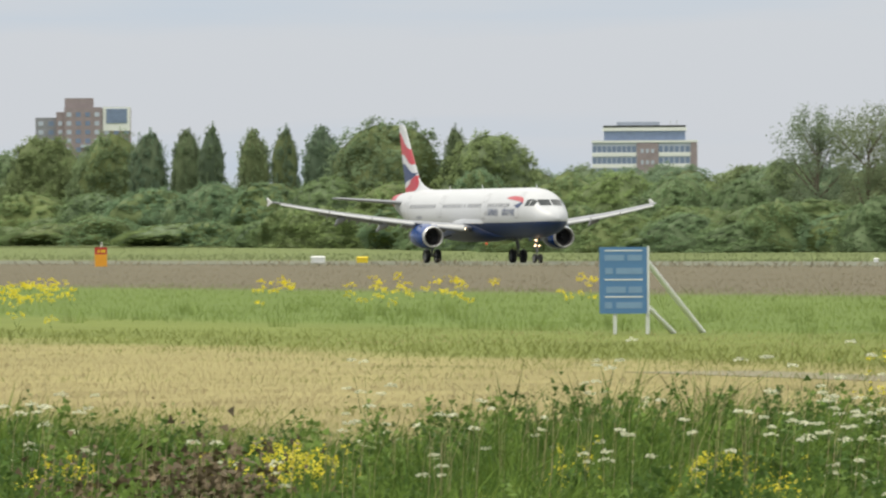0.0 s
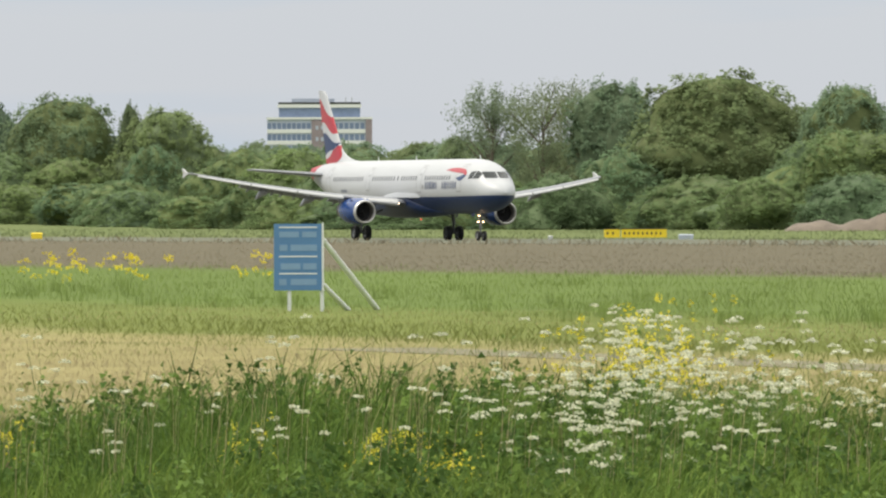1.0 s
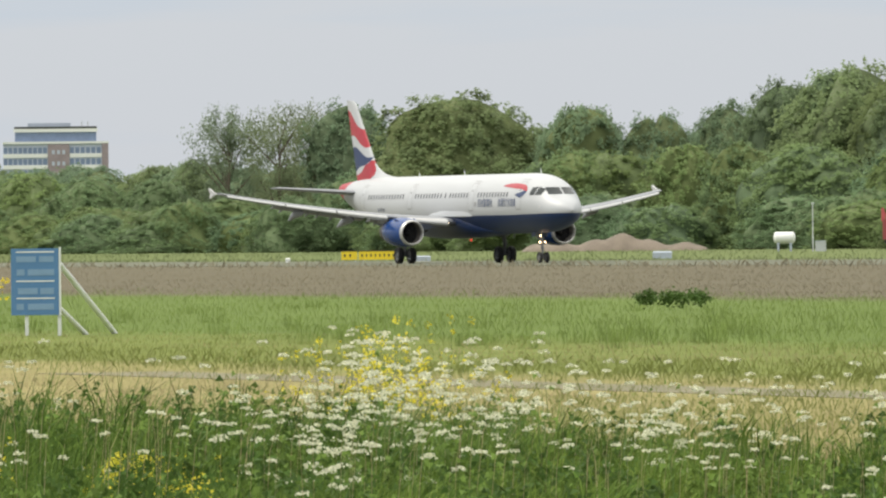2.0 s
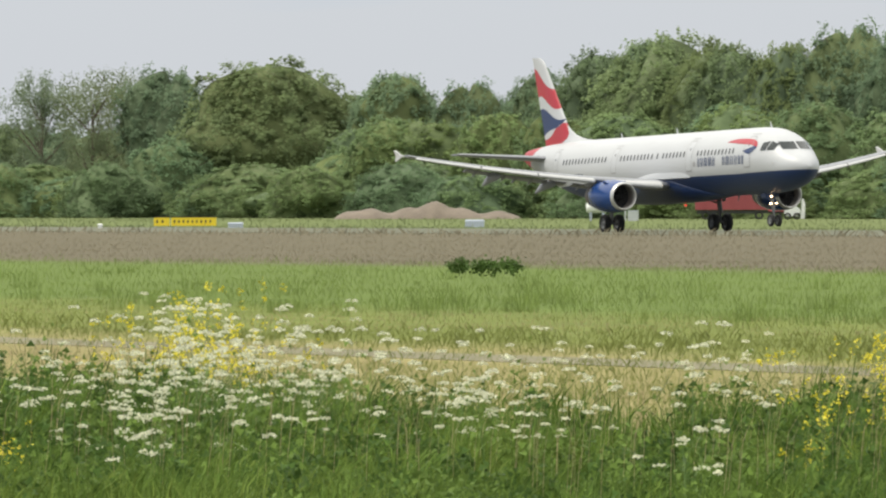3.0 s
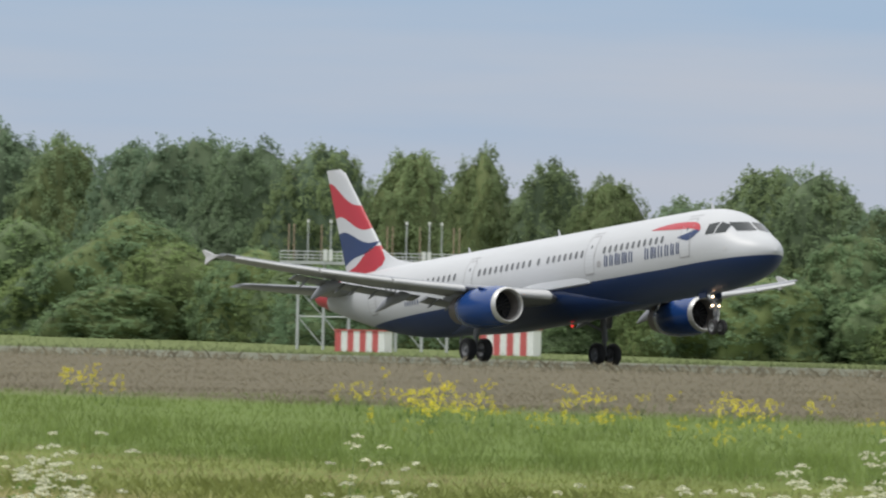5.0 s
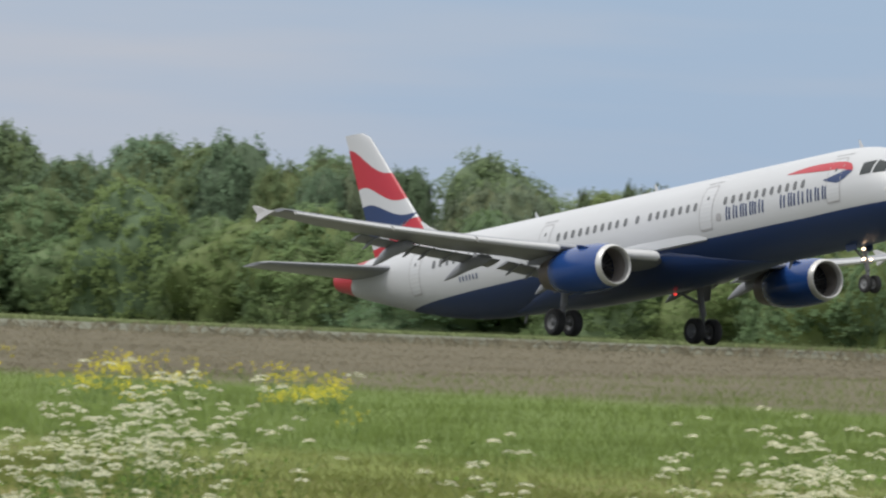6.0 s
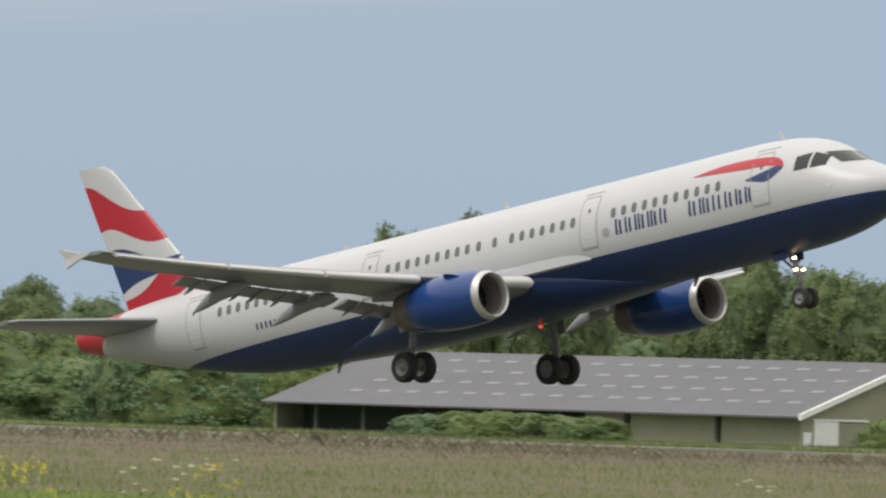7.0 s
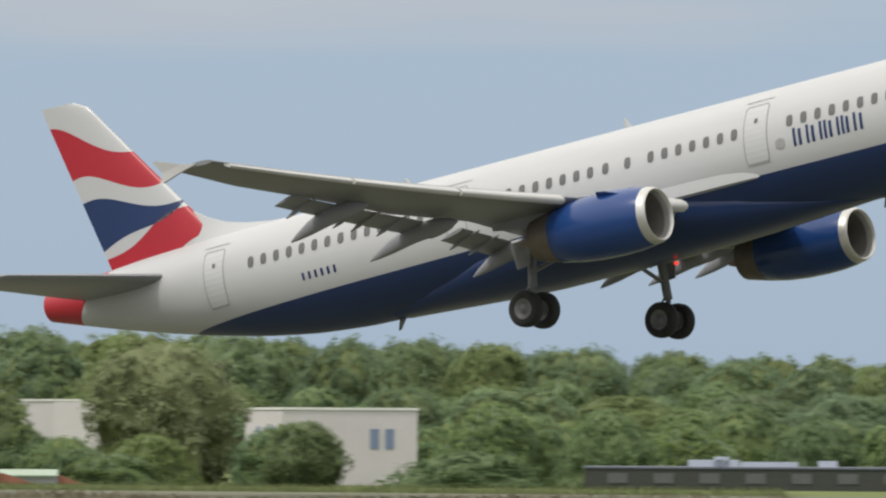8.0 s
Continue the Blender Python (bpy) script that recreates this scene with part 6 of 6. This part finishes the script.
def light_tower(az):
    """An antenna platform on lattice legs."""
    m = seat(az, 890)
    s = thing("antenna_tower", "grey lattice platform with a row of thin antenna masts", "tower", "antenna towers", m)
    deck = Shape().box(-4.3, -1.6, 8.25, 4.3, 1.6, 8.55).make("deck", STEEL, s, "grey deck")
    rail = Shape()
    for y in (-1.6, 1.6):
        for z in (8.85, 9.15, 9.5):
            rail.rod((-4.3, y, z), (4.3, y, z), 0.035, n=5)
        for i in range(12):
            x = -4.3 + 8.6 * i / 11
            rail.rod((x, y, 8.55), (x, y, 9.5), 0.035, n=5)
    rail.make("railing", STEEL, deck, "grey railing")
    for x in (-2.5, 0.0, 2.45):
        leg = Shape().rod((x, -1.0, 0), (x, -1.0, 8.3), 0.13, n=6).rod((x, 1.0, 0), (x, 1.0, 8.3), 0.13, n=6)
        leg.make("leg", STEEL, s)
    for x0, x1 in ((-2.5, 0.0), (0.0, 2.45)):
        for z in (3.2, 5.9):
            Shape().rod((x0, -1.0, z), (x1, -1.0, z), 0.08, n=6).rod((x0, 1.0, z), (x1, 1.0, z), 0.08, n=6).make("crossbar", STEEL, s)
        Shape().rod((x0, -1.0, 5.9), (x1, -1.0, 3.2), 0.05, n=5).rod((x0, -1.0, 3.2), (x1, -1.0, 0.3), 0.05, n=5).make("diagonal", STEEL, s)
    for i, x in enumerate((-3.5, -3.0, -1.65, -0.35, 0.55, 1.75, 2.9, 3.45)):
        tall = 12.3 if i in (2, 4, 5) else 12.1
        mast = Shape().rod((x, -1.3, 8.5), (x, -1.3, tall), 0.055, n=6).make("mast", STEEL if i in (2, 4, 5) else material("mast_rust", (0.34, 0.25, 0.18), 0.6), s, "thin mast")
        if i in (2, 4, 5):
            Shape().rod((x, -1.3, tall), (x, -1.3, tall + 0.28), 0.12, 0.1, 8).make("lamp_head", BOX_WHITE, mast)
    Shape().box(-0.15, -1.75, 8.6, 0.25, -1.65, 9.7).make("white_panel", BOX_WHITE, s, "small white box")
    Shape().box(0.4, -1.75, 8.6, 0.75, -1.65, 9.7).make("white_panel", BOX_WHITE, s, "small white box")


def striped_hut(az, width, height, r=870):
    s = thing("striped_hut", "low equipment hut in red and white stripes", "hut", "striped huts", seat(az, r, None, 18))
    w = width / 2
    red = material("stripe_red", (0.50, 0.10, 0.10), 0.6, vary=0.08)
    n = 8
    for i in range(n):
        x0, x1 = -w + width * i / n, -w + width * (i + 1) / n
        Shape().box(x0, -1.2, 0, x1, 1.2, height).make("panel", red if i % 2 == 0 else BOX_WHITE, s, "red panel" if i % 2 == 0 else "white panel")
    Shape().box(-w - 0.1, -1.3, height, w + 0.1, 1.3, height + 0.1).make("roof", red, s, "red flat roof")


def barn():
    s = thing("barn", "wide low barn with a grey sheet roof and olive gable", "barn", at=seat(-43.19, 680, -1.15, 0) @ Matrix.Rotation(radians(-40), 4, "Z"))
    # local: gable along +x to the right and back, the long side along -x... turned so that the near corner is the origin
    L, W, E, R = 53.5, 25.5, 2.15, 6.2
    c, k = math.cos, math.sin
    ax = Matrix.Rotation(radians(0), 4, "Z")

    def q(a, b, z):
        """a along the long side from the near corner, b across the gable"""
        return ax @ Vector((-a * 1.0, b, z))
    Shape().loft([[q(a, b, z) for b, z in ((0.4, 0), (W - 0.4, 0), (W - 0.4, E), (W / 2, R - 0.25), (0.4, E))] for a in (0.0, 0.25)]).make("gable_wall", BARN_WALL, s, "olive green gable wall")
    Shape().loft([[q(a, b, z) for b, z in ((0.4, 0), (W - 0.4, 0), (W - 0.4, E), (W / 2, R - 0.25), (0.4, E))] for a in (L - 0.25, L)]).make("gable_wall", BARN_WALL, s, "olive green gable wall")
    Shape().loft([[q(a, b, z) for b, z in ((3.5, 0), (3.75, 0), (3.75, E + 0.9), (3.5, E + 0.9))] for a in (0.3, L - 0.3)]).make("long_wall", BARN_DARK, s, "dark recessed long wall")
    for a0, a1, m in ((0.4, 8.0, BARN_DARK), (8.5, 17.0, BARN_WALL)):
        Shape().loft([[q(a, b, z) for b, z in ((0.6, 0), (0.85, 0), (0.85, E - 0.05), (0.6, E - 0.05))] for a in (a0, a1)]).make("wall_panel", BARN_WALL, s, "olive wall panel")
    Shape().loft([[q(a, b, z) for b, z in ((0.6, 0), (0.85, 0), (0.85, E - 0.1), (0.6, E - 0.1))] for a in (17.4, 21.5)]).make("brick_panel", BRICK, s, "brown brick panel")
    for a in (8.2, 17.2, 24, 31, 38, 44, 49):
        Shape().loft([[q(a + d, b, z) for d, b in ((-0.15, 0.3), (0.15, 0.3), (0.15, 0.6), (-0.15, 0.6))] for z in (0, E)]).make("post", BARN_DARK, s, "dark timber post")
    for sg in (0, 1):
        e = [(-0.6, E - 0.15), (W / 2, R)] if sg == 0 else [(W + 0.6, E - 0.15), (W / 2, R)]
        roof = Shape().loft([[q(a, b, z + t) for (b, z), t in ((e[0], 0), (e[1], 0), (e[1], 0.14), (e[0], 0.14))] for a in (-0.5, L + 0.5)]).make("roof_slope", ROOF_GREY, s, "grey corrugated roof slope")
        if sg == 0:
            for row in (0.22, 0.42, 0.62, 0.82):
                for i in range(16):
                    a = 2.0 + i * 2.95
                    b0, b1 = -0.6 + (W / 2 + 0.6) * row, -0.6 + (W / 2 + 0.6) * (row + 0.045)
                    z0, z1 = E - 0.15 + (R - E + 0.15) * row + 0.15, E - 0.15 + (R - E + 0.15) * (row + 0.045) + 0.15
                    Shape().add([q(a, b0, z0 + .012), q(a + 1.3, b0, z0 + .012), q(a + 1.3, b1, z1 + .012), q(a, b1, z1 + .012), q(a, b0, z0), q(a + 1.3, b0, z0), q(a + 1.3, b1, z1), q(a, b1, z1)], [(0, 1, 2, 3), (4, 7, 6, 5), (0, 4, 5, 1), (1, 5, 6, 2), (2, 6, 7, 3), (3, 7, 4, 0)]).make("rooflight", ROOF_LIGHT, roof, "pale translucent roof sheet")
        Shape().loft([[q(a, b, z) for (b, z) in ((e[0][0], e[0][1] - 0.14), (e[1][0], e[1][1] - 0.14), (e[1][0], e[1][1] + 0.3), (e[0][0], e[0][1] + 0.3))] for a in (-0.75, -0.5)]).make("verge_board", POST, s, "white verge board")
    Shape().loft([[q(a, b, z) for b, z in ((1.8, 0), (4.6, 0), (4.6, 1.85), (1.8, 1.85))] for a in (-0.06, -0.004)]).make("door", BOX_WHITE, s, "white sliding door")
    Shape().loft([[q(a, b, z) for b, z in ((0.6, 0), (1.5, 0), (1.5, 1.0), (0.6, 1.0))] for a in (-0.06, -0.004)]).make("hatch", BOX_WHITE, s, "white hatch")
    Shape().loft([[q(a, b, z) for b, z in ((1.6, 1.86), (8.0, 1.86), (8.0, 2.0), (1.6, 2.0))] for a in (-0.14, -0.004)]).make("door_rail", POST, s, "white door rail")
    n = thing("shed", "dark shed with a grey-green sheet roof beside a barn", "shed", at=seat(-41.45, 720, -1.4))
    Shape().box(-6.6, 0, 0, 6.2, 9, 2.6).make("wall", BARN_DARK, n, "dark wall")
    Shape().loft([[Vector((x, y, z)) for y, z in ((-0.5, 2.45), (4.5, 4.65), (9.5, 2.45), (9.5, 2.6), (4.5, 4.8), (-0.5, 2.6))] for x in (-6.9, 6.5)]).make("roof", ANNEX_ROOF, n, "grey-green roof")


def arch_hut():
    s = thing("arch_hut", "rusty corrugated arch-roofed hut", "hut", at=seat(-40.36, 690, -1.85) @ Matrix.Rotation(radians(-52), 4, "Z"))
    n, rad = 22, 4.1
    for k in range(7):
        y0, y1 = k * 2.3, (k + 1) * 2.3 - 0.03
        arc = []
        for y in (y0, y1):
            arc.append([Vector((rad * math.cos(math.pi * i / n), y, rad * math.sin(math.pi * i / n))) for i in range(n + 1)] + [Vector(((rad - 0.08) * math.cos(math.pi * i / n), y, (rad - 0.08) * math.sin(math.pi * i / n))) for i in range(n, -1, -1)])
        Shape().loft(arc).make("roof_sheet", RUST if k in (1, 3, 4, 6) else SHEET, s, "rusty roof sheet" if k in (1, 3, 4, 6) else "grey roof sheet", True, 40)
    arc = [[Vector((0.985 * rad * math.cos(math.pi * i / n), y, 0.985 * rad * math.sin(math.pi * i / n))) for i in range(n + 1)] for y in (0.05, 0.15)]
    Shape().loft(arc).make("front_wall", material("old_board", (0.13, 0.11, 0.11), 0.8, vary=0.15), s, "dark boarded front wall")
    Shape().box(-0.2, -0.03, 1.4, 1.1, 0.045, 2.1).make("window", GREEN_ROOF, s, "small pale window")


def round_hut():
    s = thing("silo_hut", "low round store with a pale green cone roof", "silo", at=seat(-38.926, 675, -2.1))
    sides = 8
    ring = lambda r, z, o=0.2: [Vector((r * math.cos(2 * math.pi * i / sides + o), r * math.sin(2 * math.pi * i / sides + o), z)) for i in range(sides)]
    Shape().loft([ring(4.9, 0), ring(4.9, 2.1)]).make("wall", PLASTER_SHADE, s, "grey wall")
    for i in range(sides):
        a, b = ring(5.5, 1.95)[i], ring(5.5, 1.95)[(i + 1) % sides]
        t = Vector((0, 0, 4.85))
        Shape().add([a, b, t, a - Vector((0, 0, .12)), b - Vector((0, 0, .12))], [(0, 1, 2), (0, 3, 4, 1), (1, 4, 2), (0, 2, 3), (3, 2, 4)]).make("roof_panel", GREEN_ROOF, s, "pale green roof panel")
    Shape().box(1.0, -5.1, 0, 1.6, -4.4, 2.0).make("doorway", BARN_DARK, s, "dark doorway")
    Shape().box(1.75, -5.15, 0, 3.0, -4.3, 1.9).make("door", BOX_WHITE, s, "pale door")
    n = thing("lean_to", "low shed with a faded green sheet roof and brick end", "shed", at=seat(-38.12, 640, -1.9))
    Shape().box(-3.7, 0, 0, 1.8, 4, 1.35).make("wall", PLASTER_SHADE, n)
    Shape().loft([[Vector((x, y, z)) for y, z in ((-0.4, 1.3), (4.3, 1.75), (4.3, 1.85), (-0.4, 1.4))] for x in (-3.9, 2.4)]).make("roof", GREEN_ROOF, n, "faded green roof")
    Shape().loft([[Vector((x, y, z)) for x, z in ((1.9, 0), (5.2, 0), (5.0, 0.7), (2.7, 1.45), (1.9, 1.3))] for y in (0.3, 3.5)]).make("brick_end", material("old_brick", (0.27, 0.11, 0.08), 0.9, vary=0.25, scale=1.0), n, "ruined red brick end")


def warehouse():
    s = thing("warehouse", "long blue-grey clad warehouse behind trees", "warehouse", at=seat(-39.03, 950, -2.3))
    Shape().box(-15, 0, 0, 13.2, 30, 9.4).make("wall", CLADDING, s, "blue-grey cladding")
    for i in range(12):
        x = -14.6 + i * 2.35
        Shape().box(x, -0.04, 0, x + 0.06, -0.003, 9.3).make("cladding_seam", CLADDING, s)
    for x in (-4.0, 1.2, 7.6):
        Shape().box(x, -0.16, 0, x + 0.5, -0.044, 9.3).make("pilaster", BRICK_GREY, s, "brownish grey pilaster")
    Shape().box(-15.1, -0.1, 9.4, 13.3, 30, 9.62).make("parapet", PLASTER_SHADE, s, "pale parapet")
    for x0, x1 in ((0.5, 4.5), (-5.0, -2.0)):
        Shape().box(x0, 1.0, 9.62, x1, 4, 9.95).make("rooflight", BOX_WHITE, s)
    w = thing("office_wing", "pale plastered building with a flat roof", "building", at=seat(-37.55, 930, -2.3))
    Shape().box(-9.5, 0, 0, 2.6, 14, 8.1).make("wall", PLASTER, w, "pale wall")
    # the side wing's shade comes from its greyer plaster colour
    Shape().box(2.604, 0.5, 0, 7.0, 14, 8.0).make("side_wing", PLASTER_SHADE, w, "side wing with shade in its grey")
    Shape().box(-9.6, -0.12, 8.1, 2.7, 14, 8.3).make("parapet", POST, w)
    Shape().box(-1.2, -0.05, 3.6, -0.6, -0.004, 4.1).make("wall_lamp", BARN_DARK, w)
    for az, r, w0, d, hh in ((-36.14, 830, 12.6, 14, 6.9),):
        b = thing("white_building", "pale flat-roofed building with narrow windows", "building", "pale buildings", seat(az, r, -2.2) @ Matrix.Rotation(radians(14), 4, "Z"))
        Shape().box(0, 0, 0, w0, d, hh).make("wall", PLASTER, b, "pale wall")
        Shape().box(-0.1, -0.12, hh, w0 + 0.1, d, hh + 0.22).make("parapet", POST, b)
        for y in (2.6, 5.2, 8.5):
            Shape().box(-0.05, y, 2.6, -0.004, y + 1.2, 5.4).make("window", GLASS_FAR, b, "narrow dark window")
        for x in (8.2, 9.6):
            Shape().box(x, -0.05, 3.4, x + 0.8, -0.004, 5.2).make("window", GLASS_FAR, b, "narrow dark window")
    b = thing("white_building", "pale flat-roofed building with a side greyed as shade", "building", "pale buildings", seat(-37.14, 850, -2.2) @ Matrix.Rotation(radians(-12), 4, "Z"))
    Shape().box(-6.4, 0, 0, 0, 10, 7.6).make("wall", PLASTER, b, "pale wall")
    # same building, its shaded side painted in the greyer plaster
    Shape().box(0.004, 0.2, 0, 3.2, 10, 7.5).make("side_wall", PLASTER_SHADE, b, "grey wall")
    d = thing("dark_hall", "dark low hall with pale roof machinery", "building", at=seat(-33.2, 720, -2.2))
    Shape().box(-13.3, 0, 0, 13, 20, 2.05).make("wall", BARN_DARK, d, "dark wall")
    Shape().box(-13.4, -0.1, 2.05, 13.1, 20, 2.2).make("parapet", CLADDING, d)
    for x0, x1, hgt in ((-5.2, -1.2, 0.55), (-3.2, -2.0, 0.8), (-1.1, 3.4, 0.4), (5.0, 6.5, 0.5)):
        Shape().box(x0, 2, 2.2, x1, 5, 2.2 + hgt).make("roof_unit", CONCRETE, d, "pale roof unit")
    for i in range(7):
        Shape().box(-11.5 + i * 3.6, -0.06, 0.9, -9.9 + i * 3.6, -0.004, 1.7).make("window", PANE, d, "dark window")
    h = thing("old_shed", "tumbledown shed with a green roof and red brick wall", "shed", at=seat(-37.62, 655, -2.2))
    Shape().box(-3.0, 0, 0, 1.0, 4, 1.5).make("wall", PLASTER_SHADE, h)
    Shape().loft([[Vector((x, y, z)) for y, z in ((-0.3, 1.45), (4.3, 1.85), (4.3, 1.95), (-0.3, 1.55))] for x in (-3.2, 1.0)]).make("roof", GREEN_ROOF, h, "pale green roof")
    Shape().loft([[Vector((x, y, z)) for x, z in ((0.6, 0), (3.3, 0), (3.1, 0.8), (1.0, 1.6), (0.6, 1.6))] for y in (0.3, 3.5)]).make("brick_end", material("old_brick", (0.27, 0.11, 0.08), 0.9), h, "red brick end")


def far_office():
    s = thing("office_block", "pale office block with dark glass top storey", "building", at=seat(-70.694, 3000, 0))
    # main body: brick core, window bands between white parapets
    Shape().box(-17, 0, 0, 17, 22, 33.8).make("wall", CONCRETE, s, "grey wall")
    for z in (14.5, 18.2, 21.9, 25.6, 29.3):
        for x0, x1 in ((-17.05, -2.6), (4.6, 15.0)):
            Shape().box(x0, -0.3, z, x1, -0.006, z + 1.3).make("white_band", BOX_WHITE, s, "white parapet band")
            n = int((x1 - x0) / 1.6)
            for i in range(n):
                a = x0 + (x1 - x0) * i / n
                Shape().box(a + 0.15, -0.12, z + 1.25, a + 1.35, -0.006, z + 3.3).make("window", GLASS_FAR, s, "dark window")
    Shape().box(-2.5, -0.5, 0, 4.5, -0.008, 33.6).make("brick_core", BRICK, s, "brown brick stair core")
    for z in (15.6, 19.3, 23.0, 26.7, 30.4):
        for x in (-1.2, 0.5, 2.2):
            Shape().box(x, -0.56, z, x + 0.9, -0.506, z + 1.3).make("window", CONCRETE, s, "pale window")
    Shape().box(15.1, -0.5, 0, 17.2, -0.01, 33.9).make("brick_pier", BRICK, s, "brown brick pier")
    Shape().box(-17.2, -0.6, 33.8, 17.3, 22, 34.5).make("roof_edge", BOX_WHITE, s)
    top = Shape().box(-13.2, 1.0, 34.5, 13.3, 20, 37.6).make("top_storey", GLASS_FAR, s, "dark glass top storey")
    Shape().box(-13.6, 0.6, 37.6, 13.7, 20.4, 38.7).make("white_fascia", BOX_WHITE, top, "white fascia")
    Shape().box(-13.4, 0.8, 38.7, 13.5, 20.2, 39.4).make("roof_slab", BARN_DARK, top)
    Shape().box(-9, 5, 39.4, 5, 14, 40.6).make("roof_plant", CONCRETE, top, "grey roof plant")
    for x in (8.6, 10.6):
        Shape().rod((x, 4, 39.4), (x, 4, 41.0), 0.15).make("flue", STEEL, top)


def far_tower():
    s = thing("apartment_tower", "brown brick apartment tower with stepped roofline", "building", at=seat(-74.185, 3200, 0))
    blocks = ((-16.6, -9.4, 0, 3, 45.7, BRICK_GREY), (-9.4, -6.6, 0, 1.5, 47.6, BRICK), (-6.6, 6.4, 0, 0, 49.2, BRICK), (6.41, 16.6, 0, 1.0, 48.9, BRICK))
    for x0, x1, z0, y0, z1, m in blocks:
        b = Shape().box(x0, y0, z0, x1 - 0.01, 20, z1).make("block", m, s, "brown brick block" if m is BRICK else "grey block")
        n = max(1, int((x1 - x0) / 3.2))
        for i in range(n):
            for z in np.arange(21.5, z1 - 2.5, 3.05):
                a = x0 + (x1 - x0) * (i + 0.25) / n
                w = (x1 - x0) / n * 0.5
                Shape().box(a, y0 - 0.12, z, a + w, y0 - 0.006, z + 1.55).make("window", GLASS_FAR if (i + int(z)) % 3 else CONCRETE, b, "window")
    Shape().box(-6.4, 1, 49.2, 3.6, 12, 52.4).make("stair_head", BRICK, s, "brick stair head")
    Shape().box(6.8, 0.7, 41.0, 16.3, 0.99, 49.3).make("white_frame", BOX_WHITE, s, "white framed bay")
    Shape().box(8.0, 0.4, 43.6, 15.2, 0.69, 48.6).make("dark_glazing", GLASS_FAR, s, "dark glazing")
    for z in (26, 29.05, 32.1, 35.2):
        Shape().box(-1.0, -1.0, z, 3.2, -0.01, z + 1.0).make("balcony", CONCRETE, s, "pale balcony")


info_sign()
runway_sign(-68.874, 1.27, 2)
runway_sign(-68.674, 3.63, 9)
marker_board()
box_light(-72.73, 800, 1.23, 0.62, BOX_WHITE, "low white box beside the runway")
box_light(-72.454, 800, 0.98, 0.55, YELLOW, "low yellow box beside the runway")
box_light(-68.414, 740, 1.2, 0.45, CONCRETE, "low grey box beside the runway")
box_light(-66.926, 900, 1.9, 0.75, CONCRETE, "low grey box in the grass")
box_light(-69.257, 720, 0.35, 0.34, BOX_WHITE, "tiny white box beside the runway")
box_light(-62.497, 617, 1.1, 0.55, YELLOW, "low yellow box beside the runway")
tank()
mound(seat(-67.22, 1215), 12.5, 4, 2.2, "long heap of bare brown earth in the grass")
mound(seat(-41.9, 672, -1.35), 3.4, 2.0, 2.2, "short heap of brown earth beside a barn")
red_truck()
container(-63.424, 10.6, 2.55)
container(-62.949, 6.0, 2.4)
light_tower(-59.764)
light_tower(-59.151)
striped_hut(-59.511, 4.9, 2.0)
striped_hut(-58.596, 5.3, 2.45)
barn()
arch_hut()
round_hut()
warehouse()
far_office()
far_tower()


# ---- what moves ----
FLIGHT = [
    (0, pose(-734.48, 242.12, -0.000, -0.34, 0.01, 0)),
    (0.5, pose(-702.67, 242.12, -0.000, -0.44, 0.01, 0)),
    (1, pose(-670.74, 242.12, 0.000, -0.50, 0.00, 0)),
    (1.2, pose(-657.25, 242.12, -0.000, -0.29, 0.01, 0)),
    (2.3, pose(-585.93, 242.12, 0.000, 0.11, -0.02, 0)),
    (2.5, pose(-571.89, 242.12, 0.000, 0.30, -0.03, 0)),
    (3, pose(-537.20, 242.12, -0.004, 0.44, -1.28, 0)),
    (3.5, pose(-502.00, 242.12, -0.006, 0.16, -2.17, 0)),
    (4, pose(-466.26, 242.12, -0.009, -0.11, -3.23, 0)),
    (4.2, pose(-450.94, 242.12, -0.010, -0.42, -3.54, 0)),
    (5.3, pose(-371.63, 242.12, -0.019, -1.16, -6.62, 0)),
    (5.5, pose(-355.93, 242.12, -0.010, -1.38, -7.12, 0)),
    (5.7, pose(-340.34, 242.12, 0.099, -1.60, -7.60, 0)),
    (6, pose(-318.18, 242.12, 0.277, -1.43, -8.33, 0)),
    (6.2, pose(-302.25, 242.12, 0.575, -0.75, -8.78, 0)),
    (6.5, pose(-280.65, 242.12, 1.054, 0.18, -9.48, 0)),
    (6.7, pose(-265.75, 242.12, 1.482, 0.65, -9.90, 0)),
    (7, pose(-243.33, 242.12, 2.251, 0.68, -10.61, 0)),
    (7.2, pose(-226.79, 242.12, 2.860, 0.22, -11.05, 0)),
    (7.5, pose(-204.13, 242.12, 3.778, -0.51, -11.45, 0)),
    (7.7, pose(-188.21, 242.12, 4.439, -0.80, -11.42, 0)),
    (8, pose(-164.27, 242.12, 5.268, -1.87, -11.50, 0)),
]


def motions():
    walk(AIRLINER, FLIGHT)


motions()
